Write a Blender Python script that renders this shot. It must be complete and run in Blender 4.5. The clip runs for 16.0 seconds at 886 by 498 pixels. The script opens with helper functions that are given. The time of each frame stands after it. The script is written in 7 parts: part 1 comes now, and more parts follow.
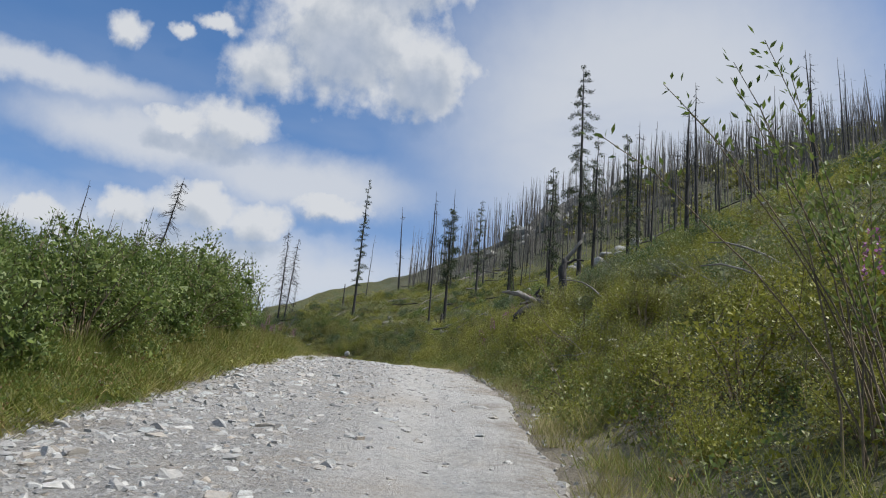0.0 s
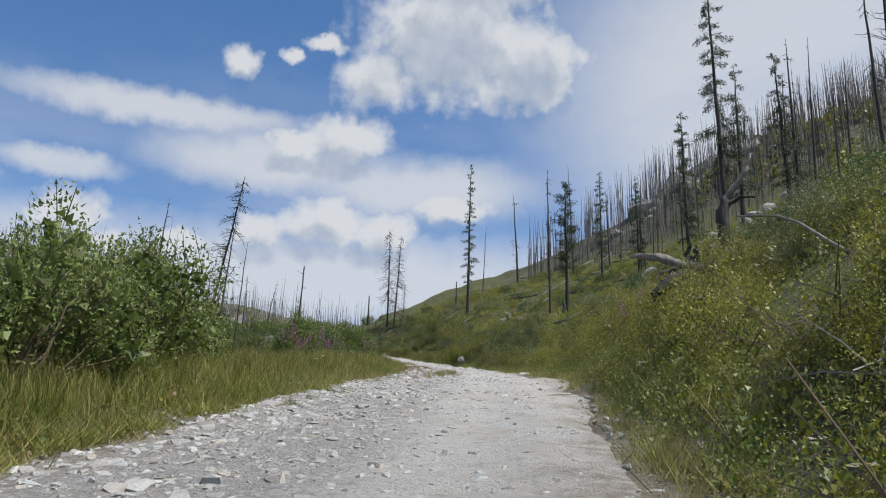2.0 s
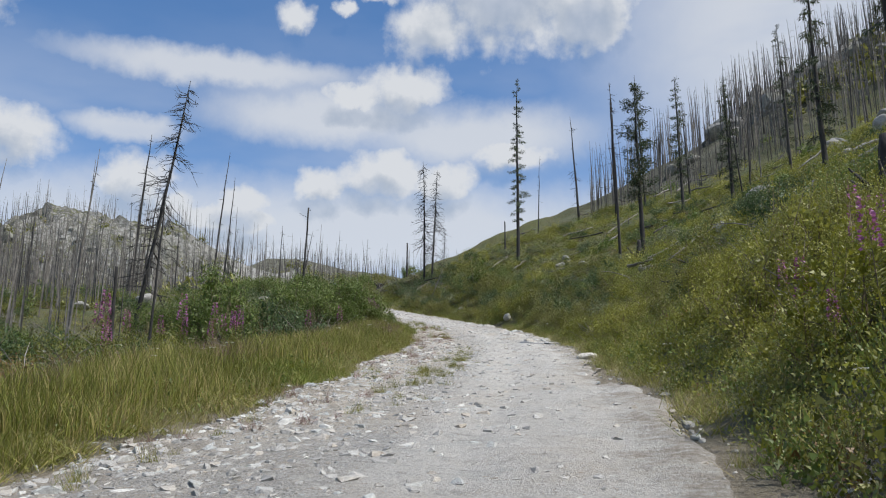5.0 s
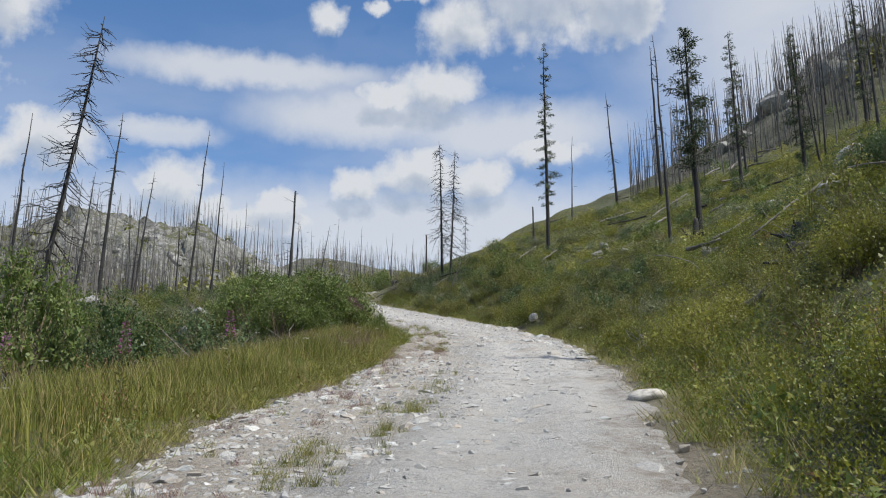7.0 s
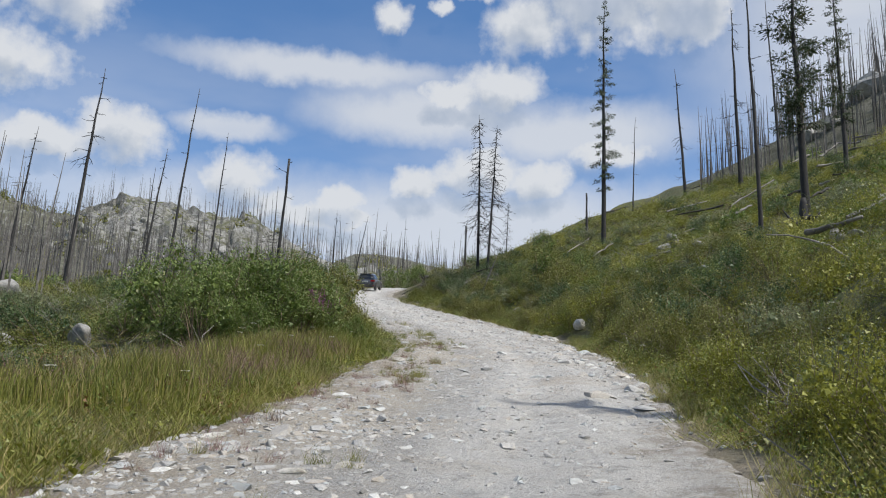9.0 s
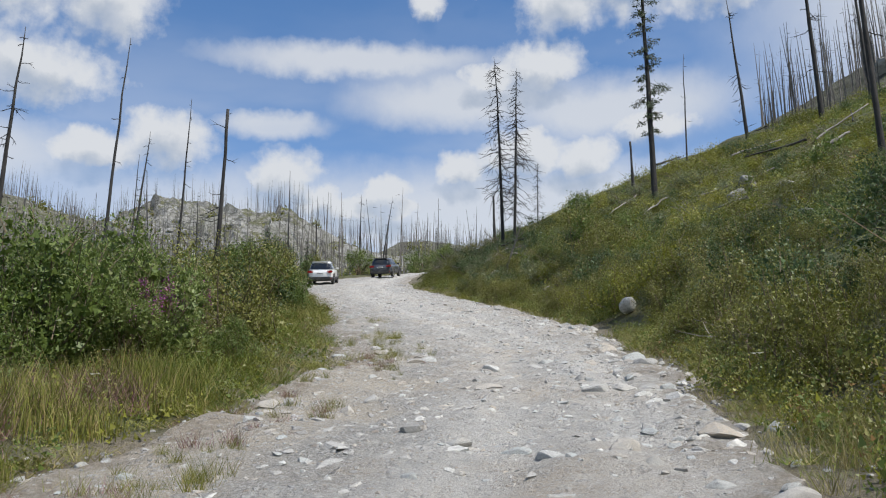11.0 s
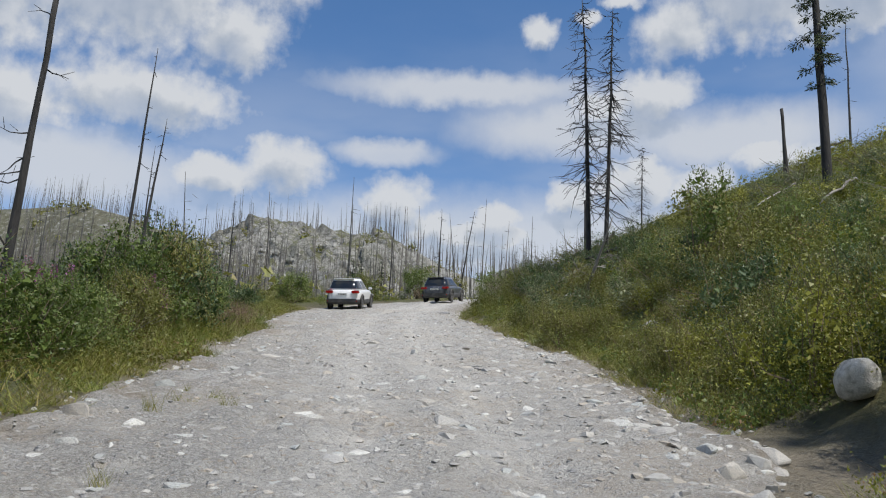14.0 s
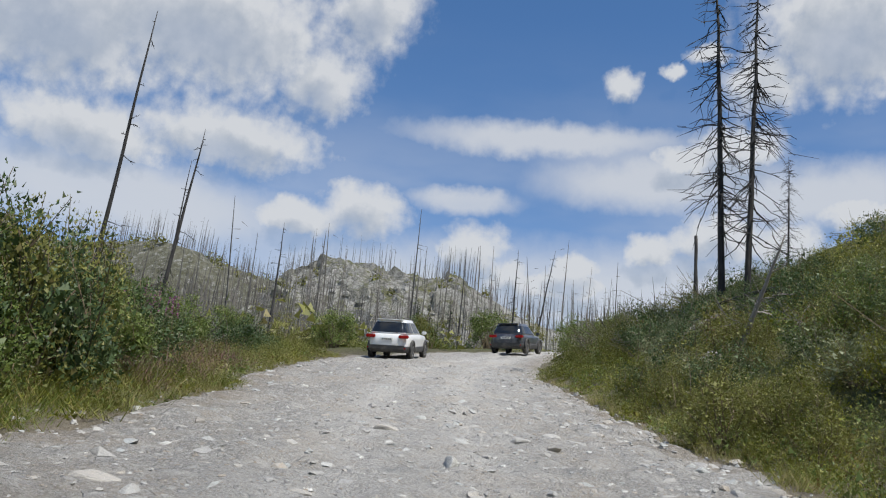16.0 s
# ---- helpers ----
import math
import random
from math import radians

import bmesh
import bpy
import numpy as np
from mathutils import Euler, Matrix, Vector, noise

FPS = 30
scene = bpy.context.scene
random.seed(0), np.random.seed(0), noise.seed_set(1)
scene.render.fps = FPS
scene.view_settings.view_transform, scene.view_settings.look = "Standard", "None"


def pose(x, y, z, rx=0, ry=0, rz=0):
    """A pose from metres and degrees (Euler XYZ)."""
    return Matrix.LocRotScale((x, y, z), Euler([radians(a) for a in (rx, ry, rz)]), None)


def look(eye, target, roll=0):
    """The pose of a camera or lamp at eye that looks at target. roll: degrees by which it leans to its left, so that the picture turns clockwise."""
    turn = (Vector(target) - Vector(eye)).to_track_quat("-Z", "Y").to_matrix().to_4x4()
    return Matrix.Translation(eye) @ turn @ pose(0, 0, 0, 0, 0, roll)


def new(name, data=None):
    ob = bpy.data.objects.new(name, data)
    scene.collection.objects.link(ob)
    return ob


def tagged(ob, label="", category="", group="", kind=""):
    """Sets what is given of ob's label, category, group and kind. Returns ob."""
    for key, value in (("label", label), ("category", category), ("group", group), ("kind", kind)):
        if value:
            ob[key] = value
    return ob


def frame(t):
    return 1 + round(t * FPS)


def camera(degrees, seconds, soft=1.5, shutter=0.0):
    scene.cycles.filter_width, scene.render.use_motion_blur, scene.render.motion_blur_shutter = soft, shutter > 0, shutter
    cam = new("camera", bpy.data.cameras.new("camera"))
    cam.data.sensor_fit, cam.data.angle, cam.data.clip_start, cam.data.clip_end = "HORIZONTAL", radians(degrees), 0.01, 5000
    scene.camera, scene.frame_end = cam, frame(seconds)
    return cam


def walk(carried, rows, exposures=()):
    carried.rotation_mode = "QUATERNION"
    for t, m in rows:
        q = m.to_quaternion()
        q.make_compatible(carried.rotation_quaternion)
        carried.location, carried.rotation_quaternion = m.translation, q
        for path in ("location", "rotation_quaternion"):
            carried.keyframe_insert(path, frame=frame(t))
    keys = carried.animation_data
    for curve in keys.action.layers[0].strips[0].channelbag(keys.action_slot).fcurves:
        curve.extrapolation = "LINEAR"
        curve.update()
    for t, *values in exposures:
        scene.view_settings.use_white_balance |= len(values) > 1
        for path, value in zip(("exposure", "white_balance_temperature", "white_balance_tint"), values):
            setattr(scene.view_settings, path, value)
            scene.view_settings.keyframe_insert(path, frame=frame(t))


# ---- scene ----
cam = camera(52.2, 16.0, soft=1.1)
METRES, EYE, TILT, LEAN, TURN = 95.0, 1.55, 0.0, 0.0, 0.0
ROWS = [
    (0.0, 0.0, 0.0, 0.0, -1.55, 18.59, -4.61),
    (0.5, 0.0053, 0.0327, 0.0087, 0.41, 18.31, -2.05),
    (1.0, 0.0086, 0.0632, 0.0163, 2.26, 17.97, -1.6),
    (1.5, 0.0094, 0.0945, 0.023, 5.13, 16.85, -3.83),
    (2.0, 0.01, 0.128, 0.0319, 7.89, 17.92, -1.32),
    (2.5, 0.0097, 0.1612, 0.0407, 8.46, 15.34, -1.1),
    (3.0, 0.0097, 0.1926, 0.0486, 8.07, 18.6, -3.3),
    (3.5, 0.0089, 0.2218, 0.0556, 9.79, 18.34, -1.16),
    (4.0, 0.0076, 0.254, 0.0636, 11.56, 15.01, 0.83),
    (6.5, -0.0061, 0.4003, 0.0938, 13.84, 14.26, -1.83),
    (7.0, -0.0076, 0.4318, 0.1004, 14.88, 14.43, 0.39),
    (7.5, -0.0101, 0.4588, 0.1057, 15.04, 12.9, -0.16),
    (8.0, -0.0139, 0.4931, 0.1113, 15.22, 15.32, -2.8),
    (8.5, -0.0178, 0.5235, 0.1176, 16.62, 14.86, -2.95),
    (11.0, -0.0407, 0.6802, 0.148, 22.04, 13.35, 0.93),
    (11.5, -0.0472, 0.7101, 0.1537, 22.95, 13.36, -0.13),
    (12.0, -0.0542, 0.7423, 0.1596, 24.09, 14.28, -1.65),
    (12.5, -0.0616, 0.7716, 0.1654, 24.81, 14.92, -1.49),
    (13.0, -0.0695, 0.8023, 0.1716, 26.08, 15.78, -2.92),
    (13.5, -0.0766, 0.8283, 0.1772, 26.71, 15.41, -2.58),
    (14.0, -0.0865, 0.8578, 0.1836, 28.4, 15.07, -1.88),
    (14.5, -0.0967, 0.8823, 0.189, 29.38, 16.03, -2.29),
    (15.0, -0.1097, 0.9084, 0.195, 31.4, 16.14, -2.35),
    (15.5, -0.1224, 0.9304, 0.2009, 31.98, 15.61, -3.73),
    (16.0, -0.1393, 0.9545, 0.2076, 32.44, 17.87, -5.2),
]
walk(cam, [(t, pose(0, 0, EYE, TILT, LEAN, TURN) @ pose(METRES * x, METRES * y, METRES * z, 90 + pitch, roll, yaw)) for t, x, y, z, yaw, pitch, roll in ROWS], [(0.0, 0.06), (4.0, 0.10), (12.5, 0.12), (14.0, 0.0), (16.0, 0.0)])

# ---- world, sun, exposure ----
SUN_AZ, SUN_EL = radians(-102), radians(57)      # azimuth to the left of +y
sun_dir = Vector((-math.sin(SUN_AZ) * math.cos(SUN_EL), math.cos(SUN_AZ) * math.cos(SUN_EL), math.sin(SUN_EL)))
sun = new("sun", bpy.data.lights.new("sun", "SUN"))
sun.data.energy, sun.data.angle, sun.data.color = 5.0, radians(0.55), (1.0, 0.965, 0.905)
sun.matrix_world = look((0, 0, 0), -sun_dir)

world = bpy.data.worlds.new("sky")
scene.world = world
world.use_nodes = True
WN, WL = world.node_tree.nodes, world.node_tree.links
WN.clear()


def wmath(op, a, b=None, c=None, clamp=False):
    n = WN.new("ShaderNodeMath")
    n.operation, n.use_clamp = op, clamp
    for i, v in enumerate((a, b, c)):
        if v is None:
            continue
        if isinstance(v, (int, float)):
            n.inputs[i].default_value = v
        else:
            WL.new(v, n.inputs[i])
    return n.outputs[0]


def wvec(op, a, b=None, c=None):
    n = WN.new("ShaderNodeVectorMath")
    n.operation = op
    for i, v in enumerate((a, b, c)):
        if v is None:
            continue
        if isinstance(v, tuple):
            n.inputs[i].default_value = v
        else:
            WL.new(v, n.inputs[i])
    return n.outputs["Value"] if op == "LENGTH" else n.outputs[0]


def wramp(v, lo, hi, a=0.0, b=1.0, kind="SMOOTHSTEP"):
    n = WN.new("ShaderNodeMapRange")
    n.interpolation_type = kind
    WL.new(v, n.inputs[0])
    for i, x in enumerate((lo, hi, a, b)):
        n.inputs[i + 1].default_value = x
    return n.outputs[0]


def wnoise(vec, scale, detail, rough=0.55):
    n = WN.new("ShaderNodeTexNoise")
    n.inputs["Scale"].default_value, n.inputs["Detail"].default_value, n.inputs["Roughness"].default_value = scale, detail, rough
    WL.new(vec, n.inputs["Vector"])
    return n


def wmix(f, a, b):
    n = WN.new("ShaderNodeMix")
    n.data_type = "RGBA"
    WL.new(f, n.inputs[0])
    for i, v in ((6, a), (7, b)):
        if isinstance(v, tuple):
            n.inputs[i].default_value = (*v, 1)
        else:
            WL.new(v, n.inputs[i])
    return n.outputs[2]


SKY_STRENGTH = 0.108
CLOUD_LIT, CLOUD_SHADE = (6.0, 6.2, 6.5), (3.9, 4.35, 5.0)
direction = WN.new("ShaderNodeTexCoord").outputs["Generated"]
sky = WN.new("ShaderNodeTexSky")
sky.sky_type, sky.sun_disc, sky.sun_elevation, sky.sun_rotation = "NISHITA", False, SUN_EL, -SUN_AZ
sky.altitude, sky.air_density, sky.dust_density, sky.ozone_density = 1800, 1.0, 0.4, 2.0
sep = WN.new("ShaderNodeSeparateXYZ")
WL.new(direction, sep.inputs[0])
azim = wmath("MULTIPLY", wmath("ARCTAN2", wmath("MULTIPLY", sep.outputs[0], -1.0), sep.outputs[1]), 57.2958)
elev = wmath("MULTIPLY", wmath("ARCSINE", sep.outputs[2]), 57.2958)
comb = WN.new("ShaderNodeCombineXYZ")
WL.new(azim, comb.inputs[0]), WL.new(elev, comb.inputs[1])
flat = comb.outputs[0]
warp_n = wnoise(flat, 0.5, 6.0, 0.6)
warp = wvec("MULTIPLY", wvec("SUBTRACT", warp_n.outputs["Color"], (0.5, 0.5, 0.5)), (2.2, 1.7, 0))
puff = wnoise(flat, 0.62, 8.0, 0.60).outputs["Fac"]
knob = WN.new("ShaderNodeTexVoronoi")
knob.feature, knob.inputs["Scale"].default_value = "SMOOTH_F1", 1.15
WL.new(wvec("ADD", flat, wvec("MULTIPLY", warp_n.outputs["Color"], (0.9, 0.9, 0))), knob.inputs["Vector"])
knob = knob.outputs["Distance"]
warped = wvec("ADD", flat, warp)
# cumulus lobes: azimuth, elevation, half-width, half-height (degrees)
LOBES = [(8, 31, 6.2, 4.2), (13.5, 28.2, 2.6, 1.8), (2.5, 28.6, 3.6, 2.4), (5, 35.5, 6, 3), (22.6, 28.5, 1.25, 1.0),
         (19.2, 29.3, 0.7, 0.5), (16.9, 30.2, 1.5, 0.45), (15.0, 24.3, 3.0, 1.7), (18.4, 24.0, 2.4, 1.0), (2.0, 29.6, 4.0, 2.4), (16.4, 19.2, 3.4, 1.7),
         (12.3, 18.6, 2.6, 1.5), (20.5, 18.4, 2.2, 1.2), (32.2, 17.6, 2.6, 1.9), (29.6, 16.6, 2.0, 1.0), (52, 29.2, 10, 4.0),
         (43.5, 27.2, 3.0, 2.2), (40.5, 32.0, 3.2, 2.6), (61, 27.5, 8, 4.5), (49, 22.8, 6.5, 2.0), (58, 21.4, 6, 2.0),
         (39.8, 19.6, 3.0, 2.0), (44, 18.6, 3.0, 1.4), (25.4, 17.2, 2.2, 1.1), (8, 20.5, 3, 1.0), (52, 36, 9, 4), (27, 16, 6, 1.0), (75, 24, 9, 4), (24, 40, 6, 3)]
field = None
for a, e, ra, re in LOBES:
    far = wvec("LENGTH", wvec("MULTIPLY_ADD", warped, (1 / ra, 1 / re, 0), (-a / ra, -e / re, 0)))
    field = far if field is None else wmath("SMOOTH_MIN", field, far, 0.35)
above = None
higher = wvec("ADD", warped, (-0.4, 1.25, 0.0))
for a, e, ra, re in LOBES:
    far = wvec("LENGTH", wvec("MULTIPLY_ADD", higher, (1 / ra, 1 / re, 0), (-a / ra, -e / re, 0)))
    above = far if above is None else wmath("SMOOTH_MIN", above, far, 0.35)
body = wmath("SUBTRACT", 1.12, field)
body = wmath("ADD", body, wmath("MULTIPLY", wmath("SUBTRACT", puff, 0.5), 1.0))
body = wmath("ADD", body, wmath("MULTIPLY", wmath("SUBTRACT", 0.42, knob), 0.3))
cumulus = wmath("MULTIPLY", wramp(body, -0.26, 0.60), wramp(above, 0.1, 0.8, 0.8, 1.0))
# thin high streaks
streak_v = wvec("MULTIPLY", flat, (0.05, 0.16, 0))
rot = WN.new("ShaderNodeVectorRotate")
rot.rotation_type = "Z_AXIS"
rot.inputs["Angle"].default_value = radians(-8)
WL.new(streak_v, rot.inputs["Vector"])
cirrus_n = wnoise(rot.outputs[0], 1.3, 4.0, 0.5).outputs["Fac"]
VEILS = [(27.5, 25.0, 11, 1.2), (20, 22.7, 9, 2.0), (-14, 27, 17, 12), (10, 21.5, 9, 2.2), (55, 18, 14, 3), (33, 21, 4, 1.0), (20, 15.5, 34, 3.6)]
veil_field = None
for a, e, ra, re in VEILS:
    far = wvec("LENGTH", wvec("MULTIPLY_ADD", warped, (1 / ra, 1 / re, 0), (-a / ra, -e / re, 0)))
    veil_field = far if veil_field is None else wmath("SMOOTH_MIN", veil_field, far, 0.4)
veil = wmath("MULTIPLY", wramp(veil_field, 1.35, 0.35), wramp(cirrus_n, -0.35, 0.55), clamp=True)
veil = wmath("MULTIPLY", veil, 0.86)
haze = wmath("MULTIPLY", wramp(elev, 33, 14), wmath("ADD", 0.10, wmath("MULTIPLY", wramp(cirrus_n, 0.35, 0.7), 0.36)))
veil = wmath("MAXIMUM", veil, haze)
# broken cloud over the rest of the sky, outside the stretch above
rest_n = wnoise(direction, 2.6, 6.0, 0.6).outputs["Fac"]
outside = wmath("MAXIMUM", wramp(wmath("ABSOLUTE", wmath("SUBTRACT", azim, 18.0)), 55, 75), wramp(elev, 38, 48))
rest = wmath("MULTIPLY", wmath("MULTIPLY", wramp(rest_n, 0.5, 0.62), 0.85), outside)
cover = wmath("MAXIMUM", wmath("MAXIMUM", cumulus, veil), rest)
shade_n = wnoise(wvec("ADD", flat, (3.1, 1.1, 0.0)), 0.42, 4.0).outputs["Fac"]
lit = wmath("ADD", wramp(wmath("ADD", above, wmath("MULTIPLY", wmath("SUBTRACT", puff, 0.5), 0.4)), 0.35, 1.1), wmath("MULTIPLY", wramp(shade_n, 0.62, 0.36), 0.3))
lit = wmath("ADD", lit, wmath("MULTIPLY", wramp(knob, 0.62, 0.2), 0.16))
lit = wmath("ADD", lit, wmath("MULTIPLY", wramp(puff, 0.35, 0.7), 0.2), clamp=True)
cloud = wmix(lit, CLOUD_SHADE, CLOUD_LIT)
back = WN.new("ShaderNodeBackground")
deep = WN.new("ShaderNodeHueSaturation")
deep.inputs["Saturation"].default_value, deep.inputs["Value"].default_value = 1.18, 1.42
WL.new(sky.outputs[0], deep.inputs["Color"])
WL.new(wmix(wmath("MULTIPLY", cover, 0.97), deep.outputs[0], cloud), back.inputs[0])
back.inputs[1].default_value = SKY_STRENGTH
WL.new(back.outputs[0], WN.new("ShaderNodeOutputWorld").inputs[0])


# ---- materials ----
def material(name):
    m = bpy.data.materials.new(name)
    m.use_nodes = True
    return m, m.node_tree.nodes, m.node_tree.links, m.node_tree.nodes["Principled BSDF"]


def noise_fac(nt, scale, detail=4.0, rough=0.6, lo=0.35, hi=0.65, stretch=None):
    N, L = nt.nodes, nt.links
    co = N.new("ShaderNodeTexCoord").outputs["Object"]
    if stretch:
        mp = N.new("ShaderNodeMapping")
        mp.inputs["Scale"].default_value = stretch
        L.new(co, mp.inputs[0])
        co = mp.outputs[0]
    n = N.new("ShaderNodeTexNoise")
    n.inputs["Scale"].default_value, n.inputs["Detail"].default_value, n.inputs["Roughness"].default_value = scale, detail, rough
    L.new(co, n.inputs["Vector"])
    r = N.new("ShaderNodeMapRange")
    r.inputs[1].default_value, r.inputs[2].default_value = lo, hi
    L.new(n.outputs["Fac"], r.inputs[0])
    return r.outputs[0]


def mixed(nt, f, a, b):
    n = nt.nodes.new("ShaderNodeMix")
    n.data_type = "RGBA"
    if isinstance(f, float):
        n.inputs[0].default_value = f
    else:
        nt.links.new(f, n.inputs[0])
    for i, v in ((6, a), (7, b)):
        if isinstance(v, tuple):
            n.inputs[i].default_value = (*v, 1)
        else:
            nt.links.new(v, n.inputs[i])
    return n.outputs[2]


def bumped(nt, bsdf, height, strength, distance):
    b = nt.nodes.new("ShaderNodeBump")
    b.inputs["Strength"].default_value, b.inputs["Distance"].default_value = strength, distance
    nt.links.new(height, b.inputs["Height"])
    nt.links.new(b.outputs[0], bsdf.inputs["Normal"])


def surface(name, c1, c2, c3, fine=20.0, coarse=1.2, rough=0.9, bump=0.5, dist=0.02, stretch=None, metal=0.0, vary=0.0):
    """Two colours mixed by fine grain and a third by large stains, with fine relief; vary: brightness from piece to piece."""
    m, N, L, B = material(name)
    nt = m.node_tree
    g = noise_fac(nt, fine, 5.0, 0.65, 0.36, 0.64, stretch)
    col = mixed(nt, g, c1, c2)
    col = mixed(nt, noise_fac(nt, coarse, 4.0, 0.6, 0.45, 0.68, stretch), col, c3)
    if vary:
        hsv = N.new("ShaderNodeHueSaturation")
        rnd = N.new("ShaderNodeMapRange")
        rnd.inputs[3].default_value, rnd.inputs[4].default_value = 1 - vary, 1 + vary
        L.new(N.new("ShaderNodeObjectInfo").outputs["Random"], rnd.inputs[0])
        L.new(rnd.outputs[0], hsv.inputs["Value"])
        L.new(col, hsv.inputs["Color"])
        col = hsv.outputs[0]
    L.new(col, B.inputs["Base Color"])
    B.inputs["Roughness"].default_value, B.inputs["Metallic"].default_value = rough, metal
    if bump:
        bumped(nt, B, g, bump, dist)
    return m


def foliage(name, dark, light, other, share=0.2, through_light=0.26, rough=0.55):
    """Leaves: each leaf takes its own tone and each plant or patch another; a share of the leaves the third colour; light passes through."""
    m, N, L, B = material(name)
    nt = m.node_tree
    rnd = N.new("ShaderNodeNewGeometry").outputs["Random Per Island"]
    col = mixed(nt, rnd, dark, light)
    pick = N.new("ShaderNodeMath")
    pick.operation = "MULTIPLY"
    pick.inputs[1].default_value = 7.13
    L.new(rnd, pick.inputs[0])
    fr = N.new("ShaderNodeMath")
    fr.operation = "FRACT"
    L.new(pick.outputs[0], fr.inputs[0])
    gt = N.new("ShaderNodeMath")
    gt.operation = "LESS_THAN"
    gt.inputs[1].default_value = share
    L.new(fr.outputs[0], gt.inputs[0])
    col = mixed(nt, gt.outputs[0], col, other)
    own = N.new("ShaderNodeObjectInfo").outputs["Random"]
    big = noise_fac(nt, 0.45, 3.0, 0.6, 0.35, 0.65)
    both = N.new("ShaderNodeMath")
    both.operation = "ADD"
    L.new(own, both.inputs[0]), L.new(big, both.inputs[1])
    hsv = N.new("ShaderNodeHueSaturation")
    for socket, lo, hi in (("Value", 0.60, 1.42), ("Hue", 0.512, 0.488), ("Saturation", 1.08, 0.9)):
        mr = N.new("ShaderNodeMapRange")
        mr.inputs[2].default_value, mr.inputs[3].default_value, mr.inputs[4].default_value = 2.0, lo, hi
        L.new(both.outputs[0], mr.inputs[0]), L.new(mr.outputs[0], hsv.inputs[socket])
    L.new(col, hsv.inputs["Color"])
    col = hsv.outputs[0]
    L.new(col, B.inputs["Base Color"])
    B.inputs["Roughness"].default_value, B.inputs["Specular IOR Level"].default_value = rough, 0.38
    tr = N.new("ShaderNodeBsdfTranslucent")
    L.new(col, tr.inputs[0])
    mx = N.new("ShaderNodeMixShader")
    mx.inputs[0].default_value = through_light
    L.new(B.outputs[0], mx.inputs[1]), L.new(tr.outputs[0], mx.inputs[2])
    L.new(mx.outputs[0], N["Material Output"].inputs[0])
    return m


M_LEAF_GREEN = foliage("willow_leaf", (0.085, 0.126, 0.028), (0.175, 0.232, 0.052), (0.21, 0.23, 0.09), 0.10, 0.34, 0.52)
M_LEAF_DARK = foliage("alder_leaf", (0.046, 0.082, 0.030), (0.100, 0.150, 0.050), (0.15, 0.18, 0.08), 0.10, 0.28, 0.52)
M_LEAF_YELLOW = foliage("scrub_leaf", (0.180, 0.184, 0.026), (0.305, 0.305, 0.046), (0.30, 0.28, 0.06), 0.05, 0.32, 0.5)
M_LEAF_OLIVE = foliage("birch_leaf", (0.118, 0.124, 0.028), (0.240, 0.245, 0.056), (0.23, 0.20, 0.07), 0.06, 0.30, 0.5)
M_LEAF_SAGE = foliage("sage_leaf", (0.120, 0.146, 0.066), (0.235, 0.262, 0.135), (0.25, 0.25, 0.14), 0.10, 0.3, 0.46)
M_DRY = foliage("dry_grass", (0.22, 0.185, 0.075), (0.40, 0.345, 0.16), (0.24, 0.26, 0.06), 0.25, 0.3, 0.65)
M_RUSSET = foliage("russet_leaf", (0.15, 0.075, 0.03), (0.27, 0.16, 0.06), (0.20, 0.19, 0.06), 0.35, 0.17)
M_SEED = foliage("seed_heads", (0.17, 0.13, 0.07), (0.30, 0.20, 0.15), (0.30, 0.15, 0.17), 0.3)
M_GRASS = foliage("meadow_grass", (0.135, 0.150, 0.028), (0.285, 0.288, 0.060), (0.37, 0.30, 0.12), 0.22, 0.3, 0.65)
M_GRASS_GREEN = foliage("lush_grass", (0.105, 0.150, 0.024), (0.22, 0.255, 0.042), (0.30, 0.26, 0.08), 0.18, 0.3, 0.65)
M_NEEDLE = foliage("needles", (0.034, 0.054, 0.026), (0.075, 0.10, 0.044), (0.10, 0.085, 0.04), 0.10, 0.2)
M_FIREWEED = foliage("fireweed_bloom", (0.24, 0.07, 0.19), (0.40, 0.15, 0.33), (0.28, 0.12, 0.14), 0.25)
M_FLOWER = foliage("white_bloom", (0.55, 0.55, 0.45), (0.75, 0.74, 0.62), (0.6, 0.5, 0.2), 0.15)
M_STEM = surface("stem_bark", (0.10, 0.075, 0.045), (0.20, 0.15, 0.09), (0.07, 0.06, 0.04), 30, 3, 0.85, 0.3, 0.004)
M_BURNT = surface("burnt_trunk", (0.014, 0.013, 0.013), (0.040, 0.037, 0.035), (0.060, 0.056, 0.052), 9, 0.8, 0.9, 0.7, 0.02, (1, 1, 0.25), 0, 0.3)
M_GREYWOOD = surface("weathered_wood", (0.17, 0.155, 0.14), (0.32, 0.295, 0.265), (0.08, 0.07, 0.062), 8, 0.7, 0.85, 0.6, 0.015, (1, 1, 0.2), 0, 0.25)
M_DEADWOOD = surface("dead_trunks", (0.075, 0.068, 0.06), (0.20, 0.185, 0.165), (0.04, 0.036, 0.032), 3, 0.15, 0.9, 0.0)
M_ROCK = surface("granite", (0.27, 0.26, 0.24), (0.40, 0.385, 0.355), (0.17, 0.168, 0.15), 14, 1.6, 0.9, 0.6, 0.02, None, 0, 0.18)
M_CLIFF = surface("cliff_granite", (0.20, 0.195, 0.178), (0.37, 0.36, 0.333), (0.13, 0.132, 0.088), 0.9, 0.12, 0.95, 0.6, 0.15)
